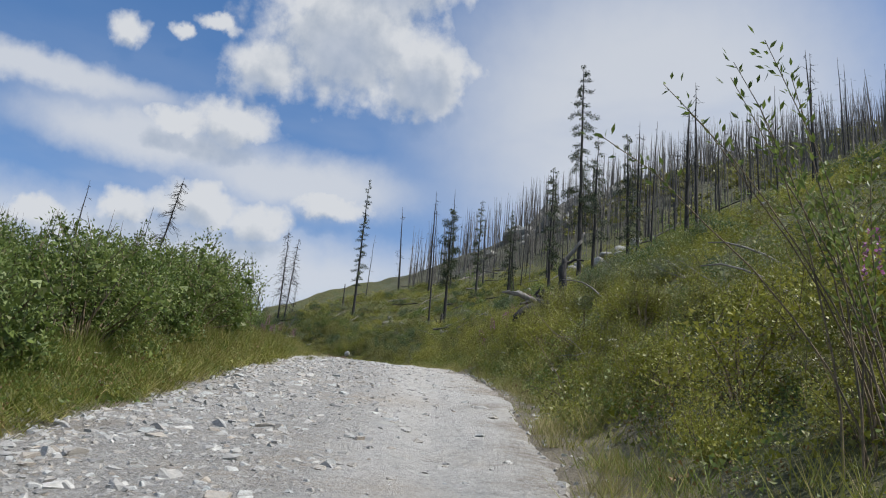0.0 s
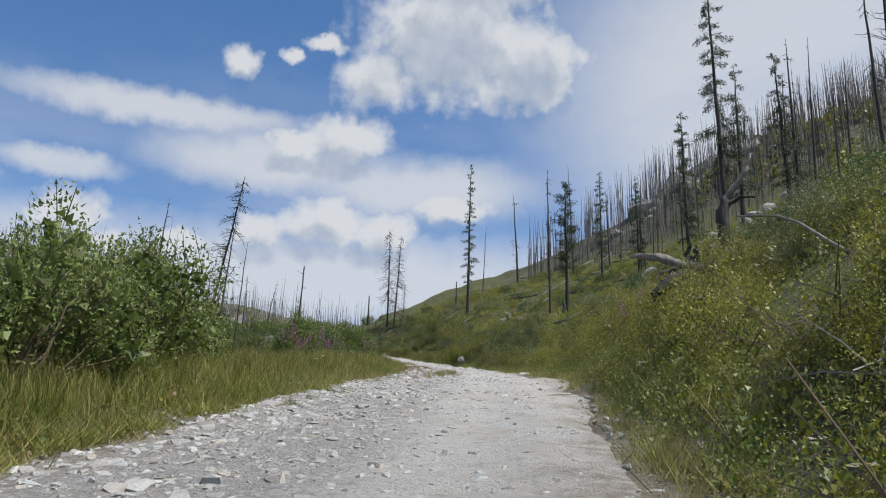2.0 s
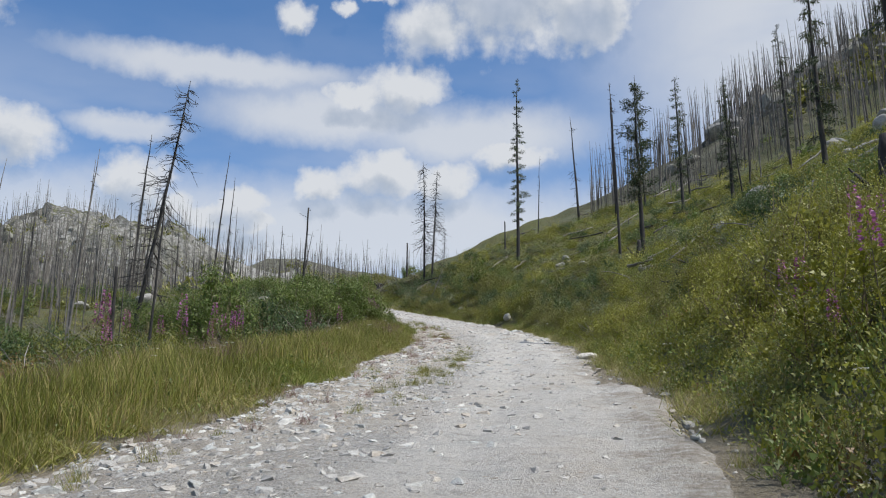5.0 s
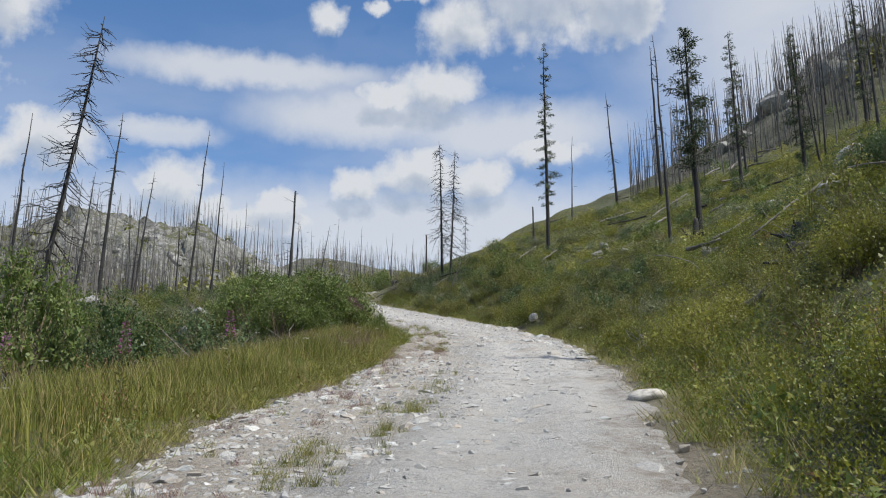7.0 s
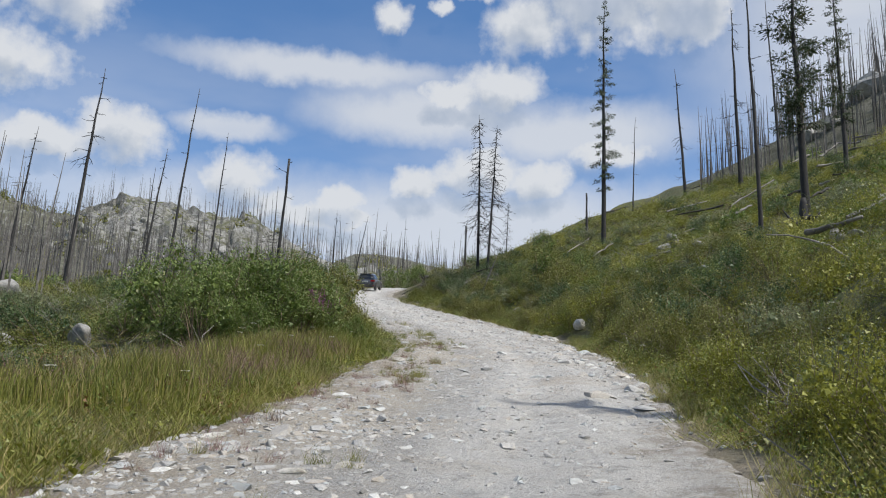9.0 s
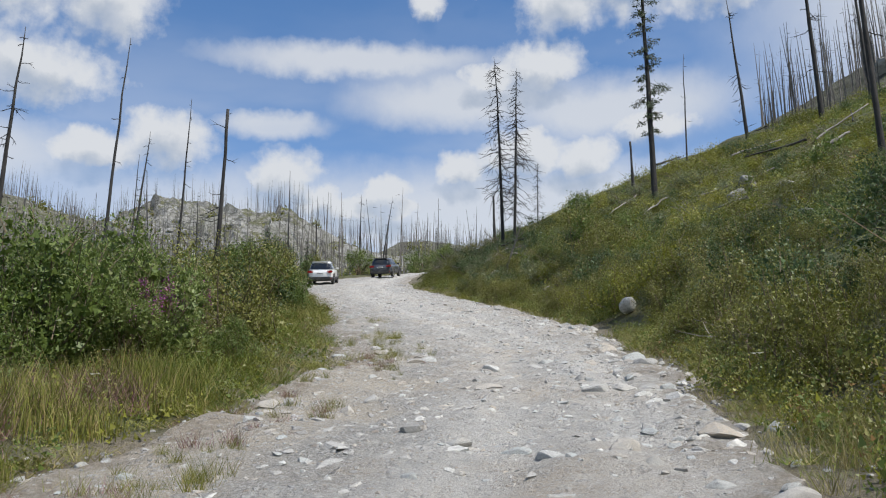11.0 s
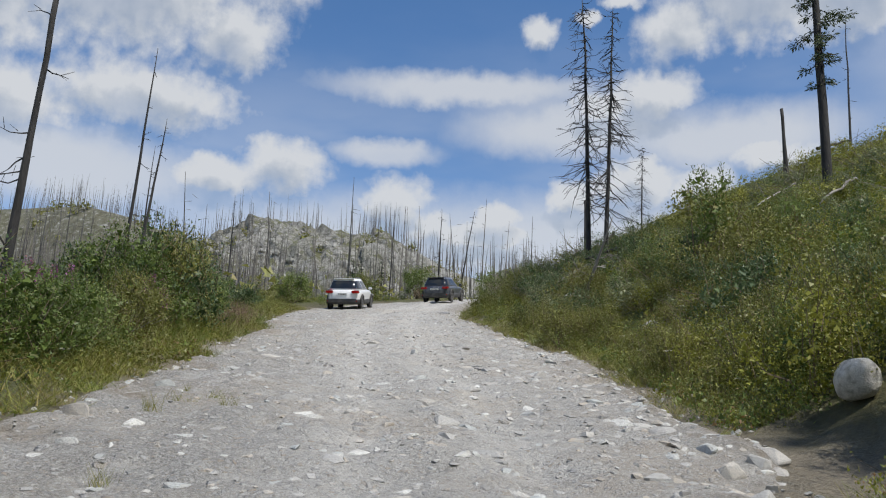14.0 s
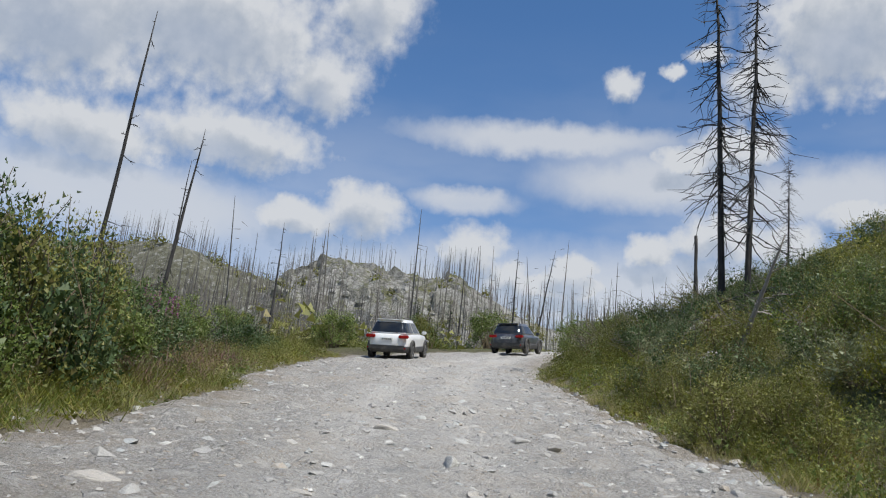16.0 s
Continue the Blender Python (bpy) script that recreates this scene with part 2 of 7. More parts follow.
M_CREAM = surface("cream_granite", (0.58, 0.545, 0.475), (0.74, 0.70, 0.62), (0.36, 0.33, 0.27), 18, 3.0, 0.9, 0.7, 0.02)


def stone_material(name, single):
    """Dusty broken stone in greys, tans and creams, each stone its own tone."""
    m, N, L, B = material(name)
    nt = m.node_tree
    pick = N.new("ShaderNodeObjectInfo").outputs["Random"] if single else N.new("ShaderNodeNewGeometry").outputs["Random Per Island"]
    ramp = N.new("ShaderNodeValToRGB")
    tones = [(0.0, (0.22, 0.217, 0.205)), (0.2, (0.38, 0.367, 0.34)), (0.38, (0.34, 0.332, 0.315)), (0.52, (0.37, 0.325, 0.265)), (0.68, (0.43, 0.415, 0.385)), (0.82, (0.33, 0.345, 0.335)), (1.0, (0.56, 0.545, 0.505))]
    while len(ramp.color_ramp.elements) < len(tones):
        ramp.color_ramp.elements.new(0.5)
    for e, (q, c) in zip(ramp.color_ramp.elements, tones):
        e.position, e.color = q, (*c, 1)
    L.new(pick, ramp.inputs[0])
    g = noise_fac(nt, 26, 6, 0.7, 0.3, 0.7)
    hsv = N.new("ShaderNodeHueSaturation")
    mr = N.new("ShaderNodeMapRange")
    mr.inputs[3].default_value, mr.inputs[4].default_value = (0.98, 1.42) if single else (0.84, 1.24)
    L.new(g, mr.inputs[0]), L.new(mr.outputs[0], hsv.inputs["Value"]), L.new(ramp.outputs[0], hsv.inputs["Color"])
    dust = mixed(nt, noise_fac(nt, 7, 4, 0.65, 0.48, 0.68), hsv.outputs[0], (0.37, 0.358, 0.332))
    L.new(dust, B.inputs["Base Color"])
    B.inputs["Roughness"].default_value = 0.94
    bumped(nt, B, g, 0.7, 0.012)
    return m


M_STONE, M_RUBBLE = stone_material("road_stone", True), stone_material("road_rubble", False)


# ---- plan of the road: centre line (x, y, z), then its edges ----
LINE = [(-9, -60, -13.5), (-4, -30, -7), (0, 0, 0), (0.82, 6, 1.55), (0.95, 12.2, 3.03), (0.92, 18.3, 4.62), (0.72, 24.1, 6.04), (-0.58, 38, 8.91), (-0.96, 43.6, 10.04),
        (-1.69, 49.7, 11.17), (-3.87, 64.6, 14.06), (-5.15, 70.5, 15.16), (-6.6, 76.2, 16.3), (-8.2, 81.5, 17.44), (-10.4, 86.3, 18.52), (-13.2, 90.7, 19.72),
        (-18.8, 99, 21.95), (-24.4, 107.3, 24.25), (-29.6, 115.9, 26.6), (-33.6, 125, 29.0), (-36.2, 134.7, 31.5), (-38.6, 149.5, 34.9), (-44, 169, 38.5), (-60, 210, 47), (-90, 270, 60)]
LEFT = [(-70, -5.0), (10, -5.1), (35, -4.8), (60, -5.0), (80, -4.8), (95, -4.4), (110, -4.2), (118, -4.6), (126, -5.6), (140, -6.0), (155, -4), (180, -3), (300, -3)]
RIGHT = [(-70, 0.8), (15, 0.7), (30, 1.1), (40, 1.5), (55, 1.3), (75, 1.6), (85, 2.1), (92, 3.2), (105, 4.4), (116, 3.6), (126, 2.8), (140, 2.2), (160, 2), (300, 2)]


def hash2(ix, iy, seed):
    h = np.sin(ix * 127.1 + iy * 311.7 + seed * 74.7) * 43758.5453
    return h - np.floor(h)


def vnoise(x, y, seed=0):
    """Smooth value noise in -1..1."""
    ix, iy = np.floor(x), np.floor(y)
    fx, fy = x - ix, y - iy
    fx, fy = fx * fx * (3 - 2 * fx), fy * fy * (3 - 2 * fy)
    a, b = hash2(ix, iy, seed), hash2(ix + 1, iy, seed)
    c, d = hash2(ix, iy + 1, seed), hash2(ix + 1, iy + 1, seed)
    return 2 * ((a * (1 - fx) + b * fx) * (1 - fy) + (c * (1 - fx) + d * fx) * fy) - 1


def fbm(x, y, seed=0, octaves=4):
    return sum(vnoise(x * 2**k, y * 2**k, seed + k) * 0.5**k for k in range(octaves))


def smooth(lo, hi, v):
    t = np.clip((v - lo) / (hi - lo), 0, 1)
    return t * t * (3 - 2 * t)


_c = np.array(LINE, float)
_l = np.r_[0, np.cumsum(np.linalg.norm(np.diff(_c[:, :2], axis=0), axis=1))]
_l -= _l[2]
CS = np.arange(_l[0], _l[-1], 0.5)
CL = np.stack([np.interp(CS, _l, _c[:, k]) for k in range(3)], 1)
for _ in range(40):
    CL[1:-1] = (CL[:-2] + 2 * CL[1:-1] + CL[2:]) / 4
CT = np.gradient(CL[:, :2], axis=0)
CT /= np.linalg.norm(CT, axis=1)[:, None]


def along(x, y):
    """Station, offset to the right and height of the centre line next to each place."""
    x, y = np.ravel(x).astype(float), np.ravel(y).astype(float)
    s, u, z = np.empty(len(x)), np.empty(len(x)), np.empty(len(x))
    for a in range(0, len(x), 20000):
        b = slice(a, a + 20000)
        i = ((CL[None, :, 0] - x[b, None]) ** 2 + (CL[None, :, 1] - y[b, None]) ** 2).argmin(1)
        rx, ry = x[b] - CL[i, 0], y[b] - CL[i, 1]
        ds = np.clip(rx * CT[i, 0] + ry * CT[i, 1], -1, 1)
        s[b] = CS[i] + ds
        side = np.sign(rx * CT[i, 1] - ry * CT[i, 0])
        u[b] = side * np.hypot(rx, ry)
        z[b] = np.interp(s[b], CS, CL[:, 2])
    return s, u, z


def edges(s):
    l = np.interp(s, *np.array(LEFT).T) + 0.35 * fbm(s * 0.35, s * 0 + 3.3, 5, 3)
    r = np.interp(s, *np.array(RIGHT).T) + 0.22 * fbm(s * 0.4, s * 0 + 9.1, 8, 3)
    return l, r


# far hills: x, y, height over the slope, half-widths, turn
HILLS = [(-200, 328, 23, 50, 40, 0.4), (-150, 350, 7, 36, 30, 0.0), (-300, 640, 17, 120, 70, 0.4), (-360, 330, 41, 125, 95, 0.9), (-258, 318, 13, 52, 46, 0.3),
         (-480, 520, 46, 160, 120, 0.7), (-620, 300, 80, 160, 140, 1.2), (-230, 240, 7, 60, 50, 0.5)]


# the burnt ridge above the right-hand slope: x and height of its crest, which runs along y = 165
RIDGE = [(-46, 8), (-34, 42), (-26, 45.5), (-17, 48), (-8, 50), (1, 54.2), (10, 59.8), (20, 65.7), (30, 70.8), (44, 76.5), (59, 80), (77, 85.5), (90, 90), (140, 100), (400, 110), (1200, 120)]


def height(x, y):
    shape = np.shape(x)
    x, y = np.ravel(x).astype(float), np.ravel(y).astype(float)
    s, u, zc = along(x, y)
    l, r = edges(s)
    v = np.maximum(np.maximum(l - u, u - r), 0)
    w = smooth(28, 85, v)
    base = zc * (1 - w) + (np.minimum(0.205 * y - 0.08 * x, 70 + 0.91 * (0.205 * y - 0.08 * x - 70))) * w
    right = u > r
    bank = np.interp(s, [0, 14, 28, 40, 60, 90, 140], [0.05, 0.1, 0.6, 0.6, 0.25, 0.2, 0.4])
    vr = np.maximum(v - np.interp(s, [20, 34, 44, 60, 84, 112, 125], [0.7, 0.4, 0.7, 0.9, 1.1, 1.0, 0.3]), 0)
    pr = bank * (1 - np.exp(-vr / 1.3)) + 24.0 * (1 - np.exp(-vr / 45)) + 0.15 * vr + 0.2 * np.maximum(v - 20, 0) * np.interp(s, [90, 118], [1.0, 0.3])
    pl = 0.30 * smooth(0.2, 2.0, v) - 0.05 * np.clip(v - 2, 0, 22)
    pr = pr * np.interp(s, [10, 24, 80, 110, 128, 165], [0.8, 1.0, 1.0, 0.84, 0.75, 0.12])
    z = base + np.where(right, pr, pl) * smooth(0, 0.6, v)
    rocky = 0
    for hx, hy, h, a, b, turn in HILLS:
        c, sn = math.cos(turn), math.sin(turn)
        dx, dy = x - hx, y - hy
        q = np.sqrt(((c * dx + sn * dy) / a) ** 2 + ((c * dy - sn * dx) / b) ** 2 + 1e-9)
        z = z + h * (1 - smooth(0.15, 1.25, q + 0.16 * fbm(x / 26, y / 26, 11, 4)))
    crest = np.interp(x, *np.array(RIDGE).T) - 0.62 * np.maximum(165 - y, 0) - 0.1 * np.maximum(y - 165, 0) + 0.9 * fbm(x / 9, y / 9, 14, 3)
    crest = np.where(right & (v > 8), crest, z - 60)
    z = 0.5 * (z + crest + np.sqrt((z - crest) ** 2 + 2.0))
    z = z + np.where(right, 0.22 * fbm(x / 2.6, y / 2.6, 6, 2), 0.0) * smooth(2.0, 6, v) * (1 - smooth(40, 70, v))
    z = z + fbm(x / 6, y / 6, 2) * (0.16 * smooth(0.5, 5, v)) + fbm(x / 38, y / 38, 4) * 1.6 * smooth(14, 60, v)
    within = np.minimum(u - l, r - u)
    return (z - 0.02 - 0.2 * smooth(0.1, 0.9, within)).reshape(shape)


# ---- mesh helpers ----
def mesh_from(name, V, T, mats, index=None, smoothed=False):
    me = bpy.data.meshes.new(name)
    V, T = np.asarray(V, np.float32), np.asarray(T, np.int32)
    n, k = len(T), T.shape[1]
    me.vertices.add(len(V))
    me.vertices.foreach_set("co", V.ravel())
    me.loops.add(n * k)
    me.loops.foreach_set("vertex_index", T.ravel())
    me.polygons.add(n)
    me.polygons.foreach_set("loop_start", np.arange(0, n * k, k, dtype=np.int32))
    for m in mats:
        me.materials.append(m)
    if index is not None:
        me.polygons.foreach_set("material_index", np.asarray(index, np.int32))
    me.polygons.foreach_set("use_smooth", np.full(n, smoothed))
    me.update(calc_edges=True)
    return me


def part(name, me, parent=None, label=""):
    ob = new(name, me)
    ob.parent = parent
    return tagged(ob, label, kind="stuff" if name in ("branches", "bloom", "leaf_spray") else "")


def thing(name, place, label, category, group="", yaw=0.0):
    ob = new(name)
    ob.empty_display_size = 0.2
    ob.matrix_basis = Matrix.Translation(place) @ Matrix.Rotation(yaw, 4, "Z")
    return tagged(ob, label, category, group)


def join(pieces):
    """Vertices and triangles of several pieces in one."""
    V, T, n = [], [], 0
    for v, t in pieces:
        V.append(v), T.append(np.asarray(t) + n)
        n += len(v)
    return np.concatenate(V), np.concatenate(T)


def tube(points, radii, sides=5):
    P, R = np.asarray(points, float), np.asarray(radii, float)
    D = np.gradient(P, axis=0)
    D /= np.linalg.norm(D, axis=1)[:, None] + 1e-9
    ref = np.where(np.abs(D[:, 2:3]) > 0.9, [[1.0, 0, 0]], [[0, 0, 1.0]])
    A = np.cross(D, ref)
    A /= np.linalg.norm(A, axis=1)[:, None] + 1e-9
    B = np.cross(D, A)
    ang = np.arange(sides) * 2 * math.pi / sides
    V = P[:, None] + R[:, None, None] * (np.cos(ang)[None, :, None] * A[:, None] + np.sin(ang)[None, :, None] * B[:, None])
    i, j = np.meshgrid(np.arange(len(P) - 1), np.arange(sides), indexing="ij")
    a, b = i * sides + j, i * sides + (j + 1) % sides
    c, d = a + sides, b + sides
    T = np.concatenate([np.stack([a, b, d], -1).reshape(-1, 3), np.stack([a, d, c], -1).reshape(-1, 3)])
    n = len(P) * sides
    V = np.concatenate([V.reshape(-1, 3), P[-1:]])
    cap = np.stack([(len(P) - 1) * sides + np.arange(sides), (len(P) - 1) * sides + (np.arange(sides) + 1) % sides, np.full(sides, n)], -1)
    return V, np.concatenate([T, cap])


def unit(v):
    return v / (np.linalg.norm(v, axis=-1, keepdims=True) + 1e-9)


def leaf_cards(c, d, n, L, W):
    """Folded leaves of two triangles: base, side, tip, side."""
    d, n = unit(d), unit(n)
    side = unit(np.cross(d, n))
    up = np.cross(side, d)
    L, W = np.broadcast_to(L, len(c))[:, None], np.broadcast_to(W, len(c))[:, None]
    mid = c + d * L * 0.45 + up * W * 0.16
    V = np.stack([c, mid + side * W * 0.5, c + d * L, mid - side * W * 0.5], 1).reshape(-1, 3)
    k = np.arange(len(c))[:, None] * 4
    return V, np.concatenate([k + [[0, 1, 2]], k + [[0, 2, 3]]])


def leaf_slips(c, d, n, L, W):
    """Plain leaves of one triangle each, for brush seen from further off."""
    d = unit(d)
    side = unit(np.cross(d, unit(n)))
    L, W = np.broadcast_to(L, len(c))[:, None], np.broadcast_to(W, len(c))[:, None]
    mid = c + d * L * 0.25
    V = np.stack([mid + side * W * 0.55, c + d * L, mid - side * W * 0.55], 1).reshape(-1, 3)
    return V, np.arange(3 * len(c)).reshape(-1, 3)


def bush(rng, h, r, stems, leaves, size, narrow=0.36, twig=0.15, low=0.15, slips=False):
    """Stems that lean outwards to rounded lobes of leaves, with single shoots above them; returns two pieces, wood and leaves."""
    wood, inner, C, D, N = [], [], [], [], []
    lobes = max(stems // 2, 4)
    rad = r * rng.uniform(0.6, 1.15, lobes) * (1.25 / lobes**0.42)
    per = np.maximum((leaves * 0.86 * rad**2 / (rad**2).sum()).astype(int), 6)
    for k in range(lobes):
        a, spread = rng.uniform(0, 2 * math.pi), r * math.sqrt((k + rng.uniform(0, 1)) / lobes) * 0.86
        dome = h * (1 - 0.42 * (spread / r) ** 2)
        top = rng.uniform(0.62, 1.0) * dome if rng.random() < 0.5 else rng.uniform(low + 0.08, 0.6) * dome
        c = np.array([math.cos(a) * spread, math.sin(a) * spread, max(top - rad[k] * 0.8, rad[k] * 0.35)])
        foot = np.array([c[0] * 0.2, c[1] * 0.2, -0.1])
        t = np.linspace(0, 1, 4)[:, None]
        line = foot + (c - foot) * np.c_[t**1.5, t**1.5, t**0.85] + np.r_[np.zeros((1, 3)), rng.normal(0, 0.02 * h, (3, 3))]
        wood.append(tube(line, np.linspace(0.012, 0.004, 4) * h**0.6 * 1.3, 3))
        n = per[k]
        off = unit(rng.normal(0, 1, (n, 3)) + [0, 0, 0.3])
        C.append(c + off * rad[k] * (rng.uniform(0.66, 1.06, (n, 1)) + rng.normal(0, 0.06, (n, 1))) * [1, 1, 1.1])
        D.append(off * 0.5 + rng.normal(0, 0.5, (n, 3)) + [0, 0, 0.4])
        N.append(off * 1.2 + [0, 0, 0.3] + rng.normal(0, 0.3, (n, 3)))
        m = max(n // 7, 4)
        off = unit(rng.normal(0, 1, (m, 3)))
        inner.append((c + off * rad[k] * rng.uniform(0.1, 0.72, (m, 1)), off * 0.5 + rng.normal(0, 0.7, (m, 3)), off + rng.normal(0, 0.5, (m, 3))))
        for _ in range(2):
            n = max(int(leaves * 0.07 / lobes), 3)
            way = unit(np.array([off[0, 0] * 0.5, off[0, 1] * 0.5, 1.0]) + rng.normal(0, 0.25, 3))
            reach = rad[k] * rng.uniform(1.15, 1.7)
            foot = c + rng.normal(0, 0.3, 3) * rad[k] * [1, 1, 0.3]
            q = rng.uniform(0.45, 1.0, (n, 1))
            C.append(foot + way * reach * q + rng.normal(0, 0.06 * h**0.5, (n, 3)) * 0.5)
            D.append(way * 0.7 + rng.normal(0, 0.6, (n, 3)))
            N.append(rng.normal(0, 0.5, (n, 3)) + [0, 0, 1])
            wood.append(tube([foot, foot + way * reach], np.array([0.006, 0.003]) * h**0.5, 3))
    C, D, N = np.concatenate(C), np.concatenate(D), np.concatenate(N)
    C[:, 2] = np.maximum(C[:, 2], 0.03)
    s = size * rng.uniform(0.65, 1.25, len(C))
    c, d, n = (np.concatenate(q) for q in zip(*inner))
    big = size * rng.uniform(1.5, 2.3, len(c))
    return join(wood), join([(leaf_slips if slips else leaf_cards)(C, D, N, s, s * narrow), leaf_slips(c - unit(d) * big[:, None] * 0.5, d, n, big, big * 0.75)])


def scatter(protos, choice, P, yaw, scale, tall=None):
    """Copies of pieces at many places, joined."""
    out = []
    tall = np.ones(len(P)) if tall is None else tall
    for k, (v, t) in enumerate(protos):
        i = np.flatnonzero(choice == k)
        if not len(i):
            continue
        c, s = np.cos(yaw[i])[:, None], np.sin(yaw[i])[:, None]
        sc = scale[i][:, None]
        X = (v[None, :, 0] * c - v[None, :, 1] * s) * sc + P[i, 0:1]
        Y = (v[None, :, 0] * s + v[None, :, 1] * c) * sc + P[i, 1:2]
        Z = v[None, :, 2] * sc * tall[i][:, None] + P[i, 2:3]
        V = np.stack([X, Y, Z], -1).reshape(-1, 3)
        T = (t[None] + (np.arange(len(i)) * len(v))[:, None, None]).reshape(-1, 3)
        out.append((V, T))
    return join(out)


def spots(rng, n, s_lo, s_hi, v_lo, v_hi, side, power=1.0):
    """Random places beside the road: station range, distance from its edge, side +1 right or -1 left."""
    s = rng.uniform(s_lo, s_hi, n)
    l, r = edges(s)
    v = v_lo + (v_hi - v_lo) * rng.uniform(0, 1, n) ** power
    u = np.where(side > 0, r + v, l - v)
    x = np.interp(s, CS, CL[:, 0]) + u * np.interp(s, CS, CT[:, 1])
    y = np.interp(s, CS, CL[:, 1]) - u * np.interp(s, CS, CT[:, 0])
    clear = (np.hypot(x + 9.05, y - 92.6) > 1.4) & (np.hypot(x + 8.8, y - 91.0) > 1.15) & (np.hypot(x + 1.4, y - 55.8) > 0.7)
    return np.stack([x, y, height(x, y)], 1)[clear]


def at(s, u):
    """The ground at a station and an offset from the centre line."""
    x = float(np.interp(s, CS, CL[:, 0]) + u * np.interp(s, CS, CT[:, 1]))
    y = float(np.interp(s, CS, CL[:, 1]) - u * np.interp(s, CS, CT[:, 0]))
    return Vector((x, y, float(height(np.array([x]), np.array([y]))[0])))


def ground_at(x, y):
    return Vector((x, y, float(height(np.array([x]), np.array([y]))[0])))


# ---- ground ----
def ground_material():
    m, N, L, B = material("hillside")
    nt = m.node_tree
    soil = mixed(nt, noise_fac(nt, 9, 6, 0.7, 0.3, 0.7), (0.042, 0.040, 0.020), (0.115, 0.10, 0.050))
    soil = mixed(nt, noise_fac(nt, 0.22, 4, 0.6, 0.42, 0.62), soil, (0.075, 0.085, 0.028))
    soil = mixed(nt, noise_fac(nt, 1.7, 5, 0.7, 0.58, 0.72), soil, (0.20, 0.17, 0.11))
    herb = N.new("ShaderNodeAttribute")
    herb.attribute_name = "herb"
    low = mixed(nt, noise_fac(nt, 5.5, 7, 0.75, 0.34, 0.64), (0.036, 0.038, 0.014), (0.15, 0.142, 0.040))
    low = mixed(nt, noise_fac(nt, 0.5, 5, 0.65, 0.45, 0.62), low, mixed(nt, noise_fac(nt, 4.0, 7, 0.75, 0.36, 0.62), (0.038, 0.05, 0.018), (0.10, 0.12, 0.035)))
    soil = mixed(nt, herb.outputs["Fac"], soil, low)
    ash = N.new("ShaderNodeAttribute")
    ash.attribute_name = "burnt"
    soil = mixed(nt, ash.outputs["Fac"], soil, mixed(nt, noise_fac(nt, 0.35, 6, 0.7, 0.4, 0.62), (0.052, 0.052, 0.034), (0.135, 0.128, 0.102)))
    verge = N.new("ShaderNodeAttribute")
    verge.attribute_name = "verge"
    litter = mixed(nt, noise_fac(nt, 24, 6, 0.75, 0.3, 0.7), (0.10, 0.082, 0.055), (0.30, 0.26, 0.19))
    soil = mixed(nt, verge.outputs["Fac"], soil, litter)
    bare = N.new("ShaderNodeAttribute")
    bare.attribute_name = "bare"
    stony = mixed(nt, noise_fac(nt, 2.2, 7, 0.72, 0.35, 0.62), (0.13, 0.127, 0.112), (0.34, 0.332, 0.305))
    vor = N.new("ShaderNodeTexVoronoi")
    vor.feature, vor.inputs["Scale"].default_value = "DISTANCE_TO_EDGE", 0.12
    co = N.new("ShaderNodeTexCoord").outputs["Object"]
    wob = N.new("ShaderNodeTexNoise")
    wob.inputs["Scale"].default_value, wob.inputs["Detail"].default_value = 0.3, 5
    L.new(co, wob.inputs["Vector"])
    add = N.new("ShaderNodeVectorMath")
    add.operation = "MULTIPLY_ADD"
    add.inputs[1].default_value = (5, 5, 5)
    L.new(wob.outputs["Color"], add.inputs[0]), L.new(co, add.inputs[2])
    L.new(add.outputs[0], vor.inputs["Vector"])
    crack = N.new("ShaderNodeMapRange")
    crack.inputs[1].default_value, crack.inputs[2].default_value = 0.0, 0.09
    L.new(vor.outputs["Distance"], crack.inputs[0])
    stony = mixed(nt, crack.outputs[0], (0.11, 0.11, 0.085), stony)
    thr = N.new("ShaderNodeMath")
    thr.operation = "MULTIPLY_ADD"
    thr.inputs[1].default_value, thr.inputs[2].default_value = 1.0, -0.5
    L.new(noise_fac(nt, 0.5, 6, 0.7, 0.3, 0.7), thr.inputs[0])
    sm = N.new("ShaderNodeMath")
    sm.operation = "ADD"
    L.new(bare.outputs["Fac"], sm.inputs[0]), L.new(thr.outputs[0], sm.inputs[1])
    mr = N.new("ShaderNodeMapRange")
    mr.inputs[1].default_value, mr.inputs[2].default_value = 0.35, 0.6
    L.new(sm.outputs[0], mr.inputs[0])
    L.new(mixed(nt, mr.outputs[0], soil, stony), B.inputs["Base Color"])
    B.inputs["Roughness"].default_value = 0.95
    bumped(nt, B, noise_fac(nt, 3.0, 8, 0.7, 0.2, 0.8), 0.8, 0.25)
    return m


def axis_steps(lo, f0, f1, hi, fine, grow=1.13):
    mid = list(np.arange(f0, f1, fine))
    a, st = [], fine
    x = f0
    while x > lo:
        st *= grow
        x -= st
        a.append(x)
    b, st, x = [], fine, mid[-1]
    while x < hi:
        st *= grow
        x += st
        b.append(x)
    return np.array(a[::-1] + mid + b)


